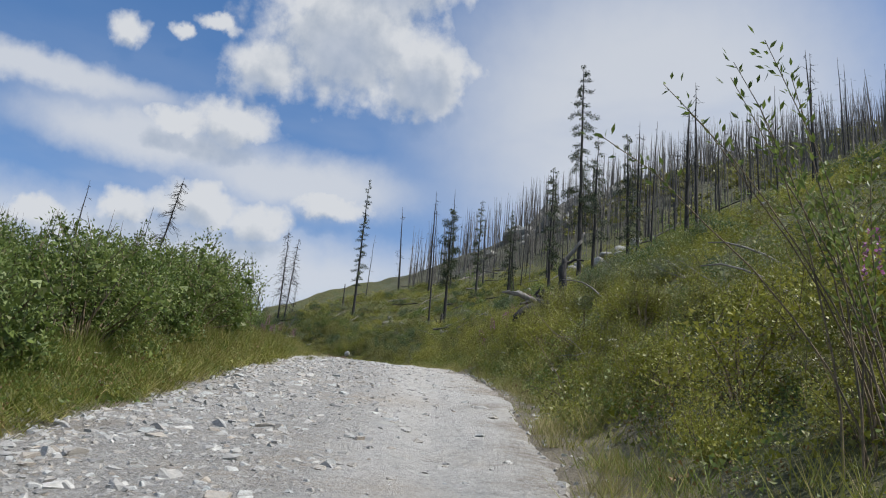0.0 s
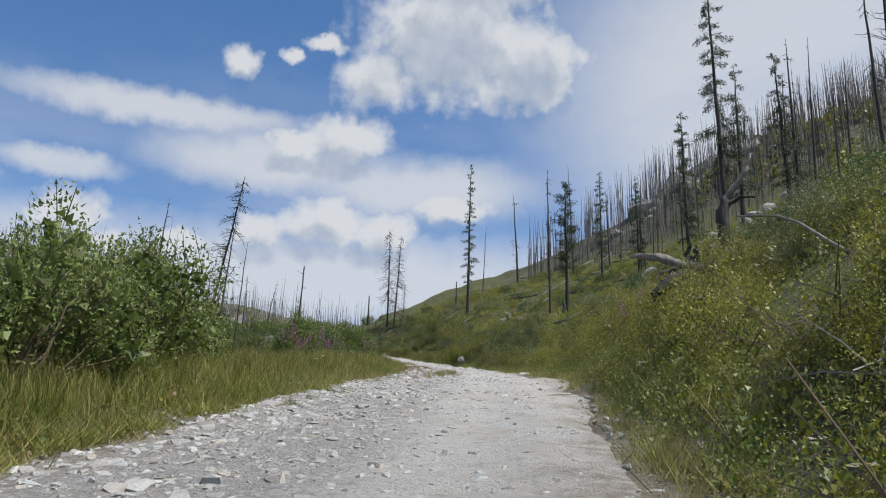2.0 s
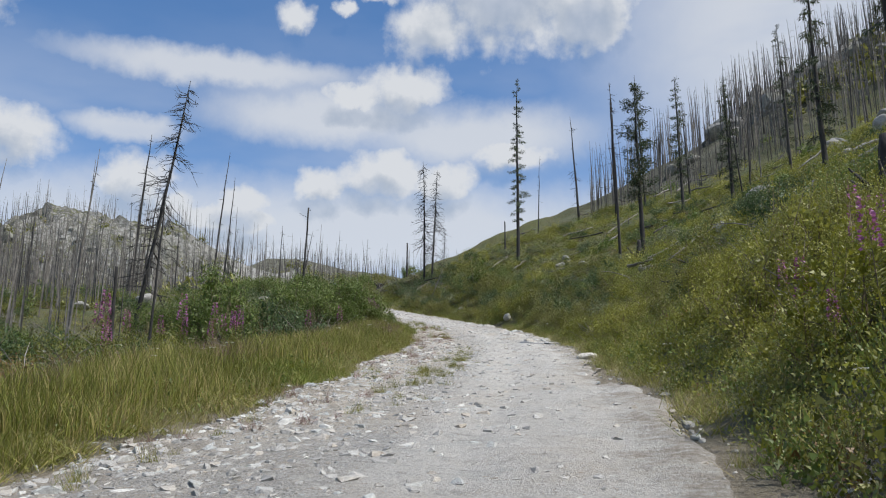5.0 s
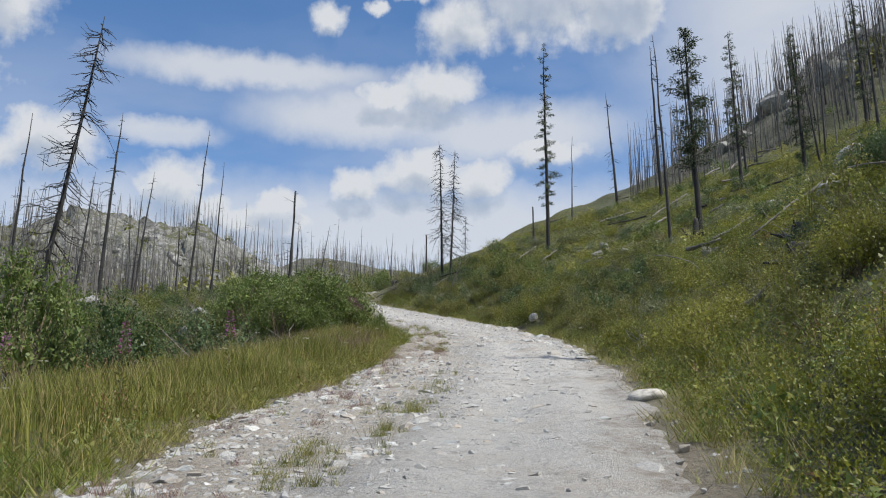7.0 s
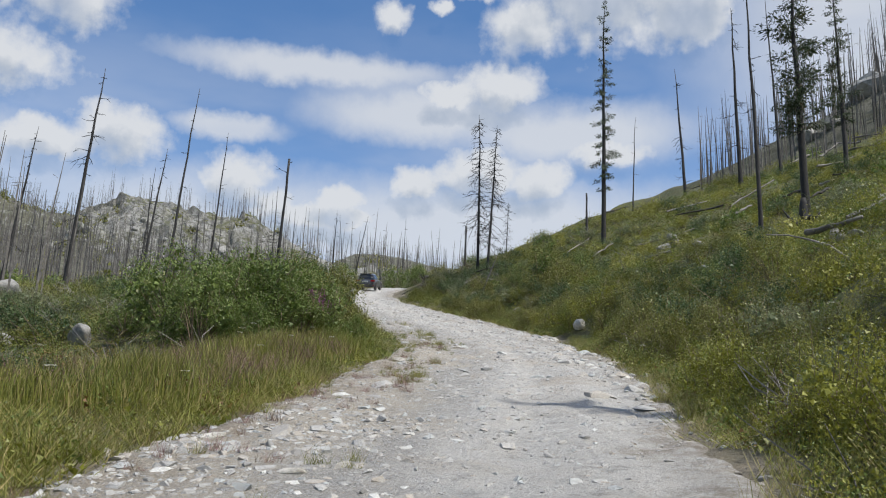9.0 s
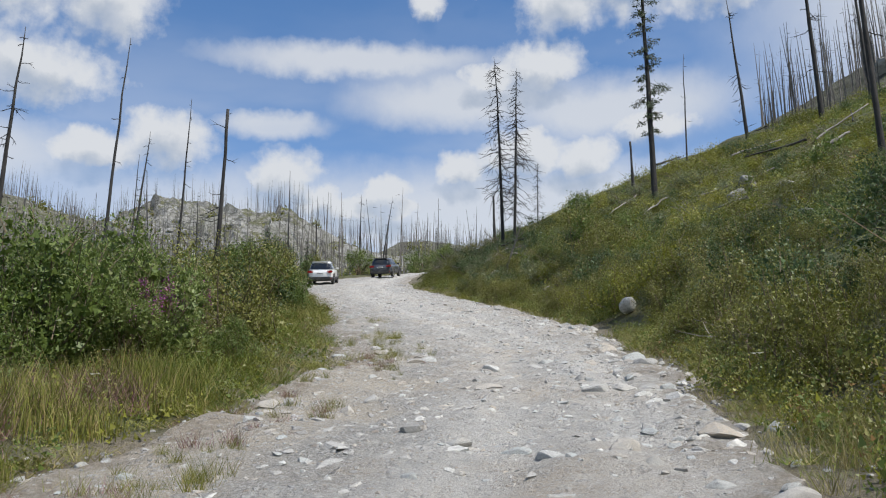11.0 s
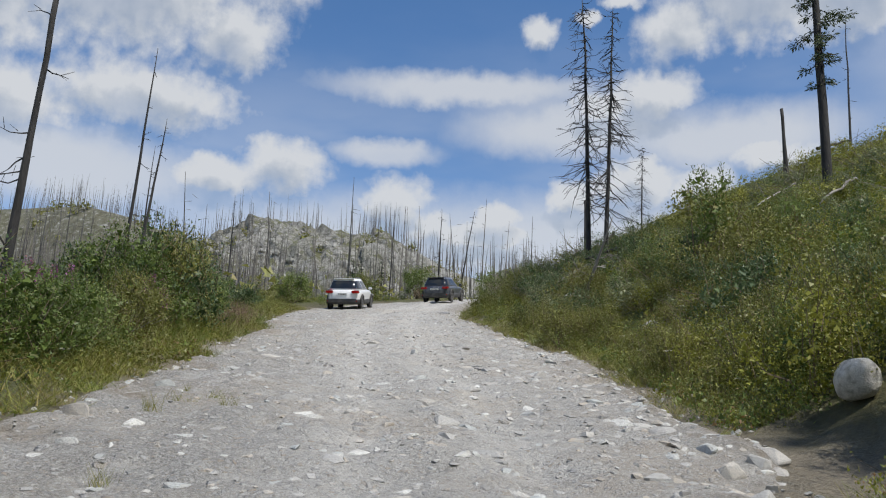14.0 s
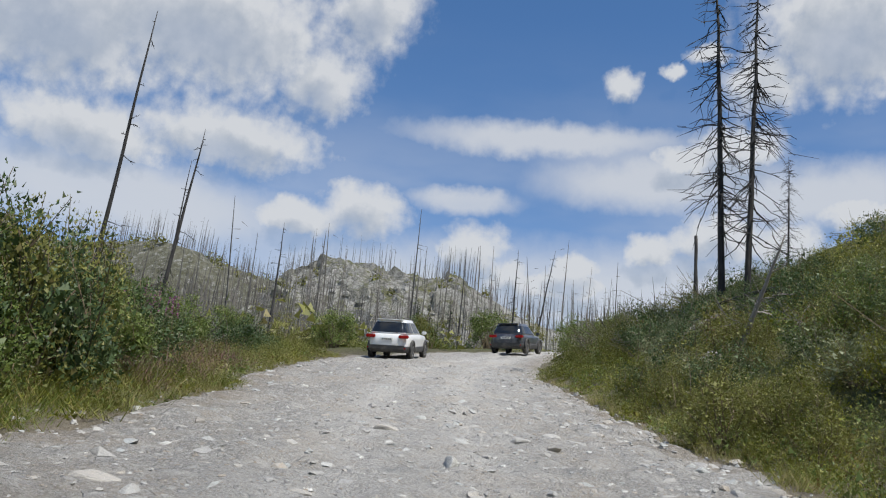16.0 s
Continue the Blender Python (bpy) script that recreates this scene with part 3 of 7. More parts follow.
def build_ground():
    gx, gy = axis_steps(-1500, -46, 22, 1200, 0.7, 1.05), axis_steps(-400, -4, 136, 1900, 0.7, 1.045)
    X, Y = np.meshgrid(gx, gy)
    Z = height(X, Y)
    nx = len(gx)
    i, j = np.meshgrid(np.arange(len(gy) - 1), np.arange(nx - 1), indexing="ij")
    a = i * nx + j
    Q = np.stack([a, a + 1, a + nx + 1, a + nx], -1).reshape(-1, 4)
    me = mesh_from("ground", np.stack([X, Y, Z], -1).reshape(-1, 3), Q, [ground_material()], None, True)
    # bare rock on the knolls, in patches
    bare = np.zeros(X.size)
    for hx, hy, h, a, b, turn in HILLS[:2]:
        q = np.hypot((X - hx) / a, (Y - hy) / b).ravel()
        bare = np.maximum(bare, (1 - smooth(0.5, 1.3, q)) * 0.72)
    for hx, hy, h, a, b, turn in HILLS[2:]:
        q = np.hypot((X - hx) / a, (Y - hy) / b).ravel()
        bare = np.maximum(bare, (1 - smooth(0.6, 1.3, q)) * 0.30)
    me.attributes.new("bare", "FLOAT", "POINT").data.foreach_set("value", bare.astype(np.float32))
    sx, ux, _ = along(X, Y)
    le, re = edges(sx)
    off = np.maximum(le - ux, ux - re)
    burnt = np.maximum(smooth(14, 48, -ux) * 0.75, smooth(128, 150, Y.ravel()) * smooth(24, 40, ux) * 0.8)
    me.attributes.new("burnt", "FLOAT", "POINT").data.foreach_set("value", burnt.astype(np.float32))
    me.attributes.new("herb", "FLOAT", "POINT").data.foreach_set("value", (smooth(0.4, 3.0, off) * np.where(ux > 0, 0.95, 0.8)).astype(np.float32))
    dirt = (1 - smooth(0.1, np.where((ux > 0) & ((sx > 76) | (sx < 22)), 1.5, 0.8), off + 0.7 * fbm(X.ravel() / 1.1, Y.ravel() / 1.1, 61, 3))) * (np.abs(ux) < 20)
    me.attributes.new("verge", "FLOAT", "POINT").data.foreach_set("value", dirt.astype(np.float32))
    tagged(part("ground", me), "green-brown mountain slope with scrub and bare granite", "ground", "", "structure")


def road_material():
    m, N, L, B = material("gravel")
    nt = m.node_tree
    co = N.new("ShaderNodeTexCoord").outputs["Object"]

    def attribute(name):
        a = N.new("ShaderNodeAttribute")
        a.attribute_name = name
        return a.outputs["Fac"]

    def times(a, b):
        n = N.new("ShaderNodeMath")
        n.operation = "MULTIPLY"
        L.new(a, n.inputs[0])
        if isinstance(b, float):
            n.inputs[1].default_value = b
        else:
            L.new(b, n.inputs[1])
        return n.outputs[0]

    stony = attribute("stony")
    c = mixed(nt, noise_fac(nt, 30, 7, 0.82, 0.38, 0.62), (0.115, 0.11, 0.098), (0.46, 0.445, 0.41))
    fine = mixed(nt, noise_fac(nt, 42, 6, 0.8, 0.36, 0.64), (0.33, 0.318, 0.292), (0.58, 0.562, 0.522))
    c = mixed(nt, attribute("worn"), c, fine)
    c = mixed(nt, times(noise_fac(nt, 0.45, 5, 0.65, 0.48, 0.70), 0.7), c, (0.37, 0.315, 0.245))
    c = mixed(nt, times(noise_fac(nt, 2.6, 6, 0.75, 0.50, 0.66), 0.75), c, (0.49, 0.472, 0.435))
    c = mixed(nt, times(noise_fac(nt, 4.1, 6, 0.75, 0.54, 0.68), 0.7), c, (0.17, 0.163, 0.148))
    c = mixed(nt, times(noise_fac(nt, 1.1, 5, 0.7, 0.56, 0.72), 0.6), c, (0.24, 0.248, 0.24))
    sandy = mixed(nt, noise_fac(nt, 34, 7, 0.8, 0.36, 0.64), (0.24, 0.205, 0.155), (0.50, 0.45, 0.365))
    c = mixed(nt, times(attribute("sand"), 0.9), c, sandy)
    level = noise_fac(nt, 14, 9, 0.8, 0.2, 0.8)
    for scale, share, deep in ((6.5, 0.66, 1.0), (13.0, 0.5, 0.95), (27.0, 0.4, 0.85), (55.0, 0.35, 0.7)):
        wob = N.new("ShaderNodeTexNoise")
        wob.inputs["Scale"].default_value = scale * 0.9
        L.new(co, wob.inputs["Vector"])
        mv = N.new("ShaderNodeVectorMath")
        mv.operation = "MULTIPLY_ADD"
        mv.inputs[1].default_value = (0.9 / scale,) * 3
        L.new(wob.outputs["Color"], mv.inputs[0]), L.new(co, mv.inputs[2])
        cell = N.new("ShaderNodeTexVoronoi")
        cell.distance = "MANHATTAN"
        cell.inputs["Scale"].default_value = scale
        L.new(mv.outputs[0], cell.inputs["Vector"])
        sp = N.new("ShaderNodeSeparateColor")
        L.new(cell.outputs["Color"], sp.inputs[0])
        chosen = N.new("ShaderNodeMapRange")
        chosen.inputs[1].default_value, chosen.inputs[2].default_value = share, share + 0.3
        L.new(sp.outputs[0], chosen.inputs[0])
        inside = N.new("ShaderNodeMapRange")
        inside.inputs[1].default_value, inside.inputs[2].default_value = 0.66, 0.50
        L.new(cell.outputs["Distance"], inside.inputs[0])
        both = times(times(chosen.outputs[0], inside.outputs[0]), stony if scale < 20 else 1.0)
        tint = mixed(nt, sp.outputs[1], (0.52, 0.505, 0.475), (0.28, 0.272, 0.255))
        odd = N.new("ShaderNodeMapRange")
        odd.inputs[1].default_value, odd.inputs[2].default_value = 0.7, 0.9
        L.new(sp.outputs[2], odd.inputs[0])
        tint = mixed(nt, odd.outputs[0], tint, (0.37, 0.315, 0.25))
        c = mixed(nt, times(both, deep), c, tint)
        add = N.new("ShaderNodeMath")
        add.operation = "MULTIPLY_ADD"
        add.inputs[1].default_value = 10.0 / scale
        L.new(both, add.inputs[0]), L.new(level, add.inputs[2])
        level = add.outputs[0]
    c = mixed(nt, times(attribute("edge"), noise_fac(nt, 5, 6, 0.75, 0.35, 0.6)), c, (0.20, 0.165, 0.12))
    L.new(c, B.inputs["Base Color"])
    B.inputs["Roughness"].default_value = 0.95
    bumped(nt, B, level, 1.0, 0.03)
    return m


def road_height(s, u):
    """Height of the worn surface over the centre line: wheel ruts, humps and ledges."""
    l, r = edges(s)
    x = np.interp(s, CS, CL[:, 0]) + u * np.interp(s, CS, CT[:, 1])
    y = np.interp(s, CS, CL[:, 1]) - u * np.interp(s, CS, CT[:, 0])
    z = np.interp(s, CS, CL[:, 2])
    rough = smooth(48, 85, s)
    z = z - 0.05 * np.exp(-((u - 0.75) / 0.35) ** 2) - 0.05 * np.exp(-((u + 0.85) / 0.35) ** 2)
    z = z + 0.035 * fbm(x / 1.6, y / 1.6, 21) + (0.015 + 0.02 * rough) * fbm(x / 0.35, y / 0.35, 31, 3)
    z = z + rough * 0.09 * np.maximum(fbm(x / 0.9, y / 0.9, 41, 2), 0)
    ledge = fbm(x / 0.55, y / 0.55, 45, 2)
    z = z + rough * 0.045 * smooth(0.12, 0.3, ledge) + (1 - rough) * 0.02 * smooth(0.2, 0.4, ledge) * smooth(-1.4, -2.4, u)
    fall = np.minimum(u - l, r - u)
    return x, y, z - 0.22 * (1 - smooth(-0.25, 0.25, fall)), fall


def build_road():
    s, k = np.r_[np.arange(-12, 4, 0.4), np.arange(4, 118, 0.14), np.arange(118, 175, 0.3)], np.linspace(0, 1, 62)
    l, r = edges(s)
    U = (l - 0.45)[:, None] * (1 - k) + (r + 0.45)[:, None] * k
    S = np.repeat(s[:, None], len(k), 1)
    X, Y, Z, fall = road_height(S.ravel(), U.ravel())
    n = len(k)
    i, j = np.meshgrid(np.arange(len(s) - 1), np.arange(n - 1), indexing="ij")
    a = i * n + j
    Q = np.stack([a, a + 1, a + n + 1, a + n], -1).reshape(-1, 4)
    me = mesh_from("road", np.stack([X, Y, Z], -1), Q, [road_material()], None, True)
    dirt = (1 - smooth(0.0, 1.1, fall + 0.6 * fbm(X / 0.8, Y / 0.8, 51, 3))) * 0.85
    S, U = S.ravel(), U.ravel()
    shoulder = smooth(34, 46, S) * (1 - smooth(80, 92, S)) * (1 - smooth(-3.2, -2.0, U + 0.6 * fbm(X / 1.5, Y / 1.5, 57, 3)))
    wave = 0.5 * fbm(X / 2.2, Y / 2.2, 55, 3)
    upper = smooth(64, 82, S)
    rubble = np.clip((1 - smooth(-2.6, -1.3, U + wave)) * (1 - 0.35 * upper) + upper * (0.75 + wave) + 0.12, 0, 1)
    lanes = np.maximum(np.exp(-((U - 0.55 - 0.3 * wave) / 0.75) ** 2), np.exp(-((U + 1.0 - 0.3 * wave) / 0.7) ** 2))
    worn = np.clip((lanes * 1.1 + 0.45 * smooth(-2.6, -1.2, U)) * (1 - 0.42 * upper) + 0.25 * wave, 0, 1)
    for nm, val in (("stony", rubble), ("worn", worn), ("sand", shoulder)):
        me.attributes.new(nm, "FLOAT", "POINT").data.foreach_set("value", val.astype(np.float32))
    me.attributes.new("edge", "FLOAT", "POINT").data.foreach_set("value", dirt.astype(np.float32))
    tagged(part("road", me), "rough pale gravel mountain track with ruts and embedded stones", "road", "", "structure")


build_ground()
build_road()


# ---- stones ----
def stone_piece(rng, flat=0.6, corners=12, worn=0):
    """An angular broken stone: the hull of a few corners thrown over a flattened ball."""
    P = unit(rng.normal(0, 1, (corners, 3))) * rng.uniform(0.8, 1.08, (corners, 1)) * [1, rng.uniform(0.6, 0.95), flat * rng.uniform(0.8, 1.25)]
    bm = bmesh.new()
    for q in P:
        bm.verts.new(q)
    bmesh.ops.convex_hull(bm, input=bm.verts[:])
    bmesh.ops.delete(bm, geom=[v for v in bm.verts if not v.link_faces], context="VERTS")
    bmesh.ops.triangulate(bm, faces=bm.faces[:])
    if worn:
        bmesh.ops.subdivide_edges(bm, edges=bm.edges[:], cuts=worn, use_grid_fill=True)
        for _ in range(worn - 1 or 1):
            bmesh.ops.smooth_vert(bm, verts=bm.verts[:], factor=0.5 if worn > 1 else 0.3, use_axis_x=True, use_axis_y=True, use_axis_z=True)
        bmesh.ops.triangulate(bm, faces=bm.faces[:])
    bmesh.ops.recalc_face_normals(bm, faces=bm.faces[:])
    bm.verts.index_update()
    V = np.array([v.co[:] for v in bm.verts])
    F = np.array([[v.index for v in f.verts] for f in bm.faces])
    bm.free()
    return V, F


rng = np.random.default_rng(7)


def stone_mesh(name, piece, mats):
    return mesh_from(name, *piece, mats, None, True)


def rubble(name, label, protos, s, f, size, sink):
    """Many stones on the track, as one mass: stations, shares of its width, sizes."""
    l, r = edges(s)
    u = l - 0.35 + (r - l + 0.5) * f
    x, y, z, _ = road_height(s, u)
    tall = rng.uniform(0.5, 1.0, len(s)) * np.interp(size, [0.06, 0.2], [1.0, 0.75])
    pick = rng.integers(0, len(protos), len(s))
    V, T = scatter(protos, pick, np.stack([x, y, -sink * size], 1), rng.uniform(0, 6.28, len(s)), size, tall)
    own = np.concatenate([np.repeat(np.flatnonzero(pick == k), len(v)) for k, (v, _) in enumerate(protos)])
    tx, ty = np.interp(s, CS, CT[:, 0]), np.interp(s, CS, CT[:, 1])
    rise = (np.interp(s + 0.5, CS, CL[:, 2]) - np.interp(s - 0.5, CS, CL[:, 2]))
    V[:, 2] += z[own] + rise[own] * ((V[:, 0] - x[own]) * tx[own] + (V[:, 1] - y[own]) * ty[own])
    tagged(part(name, mesh_from(name, V, T, [M_RUBBLE])), label, "stones", "", "stuff")


def sizes(n, mean, lo, hi, spread=0.5):
    return np.clip(rng.lognormal(math.log(mean), spread, n), lo, hi)


n1, n2, n3 = 9500, 1800, 900
lumps = [stone_piece(rng, 0.7, 11) for _ in range(14)]
bedded = [stone_piece(rng, 0.5, 13) for _ in range(16)]
rubble("loose_stones", "small broken stones strewn along the gravel track", lumps,
       np.r_[rng.uniform(2, 66, n1), rng.uniform(62, 125, n2), rng.uniform(72, 125, n3)],
       np.r_[rng.beta(1.1, 3.2, n1), rng.uniform(0, 1, n2), rng.beta(4.0, 1.0, n3)],
       np.r_[sizes(n1, 0.05, 0.018, 0.15), sizes(n2, 0.036, 0.014, 0.10), sizes(n3, 0.05, 0.02, 0.13)], 0.05)
n1, n2, n3, n4, n5 = 2600, 900, 4600, 1450, 2200
rubble("bedded_stones", "pale worn stones bedded close together in the track", bedded,
       np.r_[rng.uniform(2, 68, n1), rng.uniform(6, 76, n2), rng.uniform(64, 128, n3), rng.uniform(74, 124, n4), rng.uniform(66, 128, n5)],
       np.r_[rng.beta(1.0, 2.9, n1), rng.uniform(0, 1, n2), rng.uniform(0, 1, n3), rng.beta(3.2, 1.1, n4), rng.uniform(0, 1, n5)],
       np.r_[sizes(n1, 0.062, 0.02, 0.22, 0.55), sizes(n2, 0.03, 0.015, 0.08), sizes(n3, 0.05, 0.02, 0.2, 0.6), sizes(n4, 0.075, 0.03, 0.22), sizes(n5, 0.035, 0.018, 0.07)], 0.18)


def verge_stones():
    """Small stones and clods spilled over both edges of the track."""
    P = np.concatenate([spots(rng, 1300, 3, 126, -0.3, 0.9, 1), spots(rng, 1500, 3, 126, -0.3, 0.8, -1)])
    V, T = scatter(lumps, rng.integers(0, len(lumps), len(P)), P, rng.uniform(0, 6.28, len(P)), sizes(len(P), 0.04, 0.015, 0.13))
    tagged(part("verge_stones", mesh_from("verge_stones", V, T, [M_RUBBLE])), "broken stones spilled along the edges of the track", "stones", "", "stuff")


verge_stones()
rock_meshes = [mesh_from("rock", *stone_piece(rng, 0.6, 13, 1), [M_STONE]) for _ in range(10)]
boulder_meshes = [stone_mesh("boulder", stone_piece(rng, 0.85, 18, 3), [M_ROCK]) for _ in range(5)]
cream_mesh = stone_mesh("boulder", stone_piece(np.random.default_rng(18), 0.95, 22, 3), [M_CREAM])


def build_rocks():
    for k in range(230):
        s = rng.uniform(8, 122)
        l, r = (float(e[0]) for e in edges(np.array([s])))
        edge = rng.random() < 0.6
        u = (l + rng.uniform(-0.35, 1.6) if rng.random() < 0.65 else r - rng.uniform(-0.25, 0.9)) if edge else rng.uniform(l + 0.5, r - 0.3) if s > 66 else rng.uniform(l + 0.4, -1.6)
        x, y, z, _ = (float(q[0]) for q in road_height(np.array([s]), np.array([u])))
        size = float(np.clip(rng.lognormal(math.log(0.12), 0.45), 0.06, 0.36)) * (1.0 if s < 60 else 1.15)
        ob = new("rock", rock_meshes[k % 10])
        ob.matrix_basis = Matrix.Translation((x, y, z - size * 0.08)) @ Matrix.Rotation(0.2, 4, Vector((float(np.interp(s, CS, CT[:, 1])), -float(np.interp(s, CS, CT[:, 0])), 0))) @ Matrix.Rotation(rng.uniform(0, 6.3), 4, "Z") @ Matrix.Diagonal((size, size, size * rng.uniform(0.55, 0.95), 1))
        tagged(ob, "pale weathered granite rock bedded in the gravel", "rock", "rocks on the track")


build_rocks()


def boulder(x, y, size, k, label, yaw=0.0, sink=0.25, tall=1.0, me=None):
    p = ground_at(x, y)
    ob = new("boulder", me or boulder_meshes[k])
    ob.matrix_basis = Matrix.Translation((p.x, p.y, p.z + size * (0.8 * tall - 2 * sink * 0.8))) @ Matrix.Rotation(yaw, 4, "Z") @ Matrix.Diagonal((size, size, size * tall, 1))
    tagged(ob, label, "boulder", "boulders")


boulder(-9.1, 93.5, 0.34, 0, "upright cream boulder at the edge of the track", 0.5, 0.02, 1.25, cream_mesh)
boulder(-0.96 * 1.357, 41.4 * 1.357, 0.42, 1, "flat pale boulder beside the gravel", 1.0, 0.3, 0.6, cream_mesh)


def facets(x, y, cell, seed, tilt, step):
    """Broken rock faces: each place takes the tilted plane of the nearest of many scattered seeds."""
    best, out = np.full(len(x), 1e9), np.zeros(len(x))
    ix, iy = np.floor(x / cell), np.floor(y / cell)
    for dx in (-1, 0, 1):
        for dy in (-1, 0, 1):
            jx, jy = ix + dx, iy + dy
            px, py = (jx + hash2(jx, jy, seed)) * cell, (jy + hash2(jx, jy, seed + 1)) * cell
            d = np.hypot(x - px, (y - py) * 1.3)
            plane = (hash2(jx, jy, seed + 2) - 0.5) * step + ((hash2(jx, jy, seed + 3) - 0.5) * (x - px) + (hash2(jx, jy, seed + 4) - 0.7) * (y - py)) * tilt
            out = np.where(d < best, plane, out)
            best = np.minimum(best, d)
    return out


def rock_face_material():
    """Fractured granite with dark joints and scrub on its ledges."""
    m, N, L, B = material("fractured_granite")
    nt = m.node_tree
    col = mixed(nt, noise_fac(nt, 0.9, 8, 0.72, 0.36, 0.62), (0.15, 0.147, 0.135), (0.33, 0.322, 0.298))
    col = mixed(nt, noise_fac(nt, 0.10, 5, 0.65, 0.46, 0.62), col, (0.21, 0.205, 0.17))
    crack = None
    co = N.new("ShaderNodeTexCoord").outputs["Object"]
    for scale, width in ((0.22, 0.05), (0.6, 0.07)):
        wob = N.new("ShaderNodeTexNoise")
        wob.inputs["Scale"].default_value, wob.inputs["Detail"].default_value = scale * 2.4, 4
        L.new(co, wob.inputs["Vector"])
        mv = N.new("ShaderNodeVectorMath")
        mv.operation = "MULTIPLY_ADD"
        mv.inputs[1].default_value = (0.9 / scale,) * 3
        L.new(wob.outputs["Color"], mv.inputs[0]), L.new(co, mv.inputs[2])
        vor = N.new("ShaderNodeTexVoronoi")
        vor.feature, vor.inputs["Scale"].default_value = "DISTANCE_TO_EDGE", scale
        L.new(mv.outputs[0], vor.inputs["Vector"])
        mr = N.new("ShaderNodeMapRange")
        mr.inputs[1].default_value, mr.inputs[2].default_value = 0.0, width
        L.new(vor.outputs["Distance"], mr.inputs[0])
        col = mixed(nt, mr.outputs[0], (0.085, 0.083, 0.066), col)
    nz = N.new("ShaderNodeSeparateXYZ")
    L.new(N.new("ShaderNodeNewGeometry").outputs["Normal"], nz.inputs[0])
    ledge = N.new("ShaderNodeMath")
    ledge.operation = "MULTIPLY_ADD"
    ledge.inputs[1].default_value = 0.9
    L.new(nz.outputs[2], ledge.inputs[0]), L.new(noise_fac(nt, 0.16, 6, 0.7, 0.3, 0.7), ledge.inputs[2])
    grown = N.new("ShaderNodeMapRange")
    grown.inputs[1].default_value, grown.inputs[2].default_value = 1.06, 1.22
    L.new(ledge.outputs[0], grown.inputs[0])
    col = mixed(nt, grown.outputs[0], col, mixed(nt, noise_fac(nt, 1.3, 6, 0.7, 0.35, 0.65), (0.055, 0.062, 0.024), (0.12, 0.115, 0.06)))
    L.new(col, B.inputs["Base Color"])
    B.inputs["Roughness"].default_value = 0.95
    bumped(nt, B, noise_fac(nt, 0.8, 8, 0.75, 0.2, 0.8), 0.7, 0.5)
    return m


M_FACE = rock_face_material()


def rock_dome(name, cx, cy, a, b, step, rise, cell, label):
    """A swell of bare fractured granite over the hill."""
    gx, gy = np.arange(cx - 1.3 * a, cx + 1.3 * a, step), np.arange(cy - 1.3 * b, cy + 1.3 * b, step)
    X, Y = np.meshgrid(gx, gy)
    x, y = X.ravel(), Y.ravel()
    q = np.hypot((x - cx) / a, (y - cy) / b) + 0.22 * fbm(x / (3.2 * cell), y / (3.2 * cell), 91, 3)
    inside = 1 - smooth(0.75, 1.12, q)
    z = height(x, y) - 2.0 + inside * (2.0 + rise) + inside * (facets(x, y, cell, 300, 0.75, 0.5 * cell) + facets(x, y, 0.4 * cell, 320, 0.7, 0.22 * cell))
    n = len(gx)
    i, j = np.meshgrid(np.arange(len(gy) - 1), np.arange(n - 1), indexing="ij")
    k = i * n + j
    Q = np.stack([k, k + 1, k + n + 1, k + n], -1).reshape(-1, 4)
    tagged(part(name, mesh_from(name, np.stack([x, y, z], 1), Q, [M_FACE])), label, "rock outcrop", "", "structure")


def granite_blocks():
    """Loose granite blocks on the far knoll and the ridge, as one mass."""
    g = np.random.default_rng(43)
    protos = [stone_piece(g, 0.75, 26) for _ in range(9)]
    n, m = 90, 46
    x, y = np.r_[g.normal(-180, 26, n), g.normal(23, 7, m)], np.r_[g.normal(300, 12, n), g.normal(155, 3.5, m)]
    size = np.clip(g.lognormal(math.log(1.5), 0.45, n + m), 0.6, 3.2)
    P = np.stack([x, y, height(x, y) + 0.1 * size], 1)
    V, T = scatter(protos, g.integers(0, 9, n + m), P, g.uniform(0, 6.28, n + m), size)
    tagged(part("granite_blocks", mesh_from("granite_blocks", V, T, [M_CLIFF])), "grey fractured granite blocks lying on the hillside", "rock outcrop", "", "stuff")


rock_dome("rock_outcrop", -188, 316, 44, 30, 1.1, 1.4, 8.0, "rounded knoll of grey fractured granite with scrubby ledges")
rock_dome("rock_outcrop", 24, 158, 12, 9, 0.5, 1.0, 4.5, "pale fractured granite cliff on the burnt ridge")
granite_blocks()


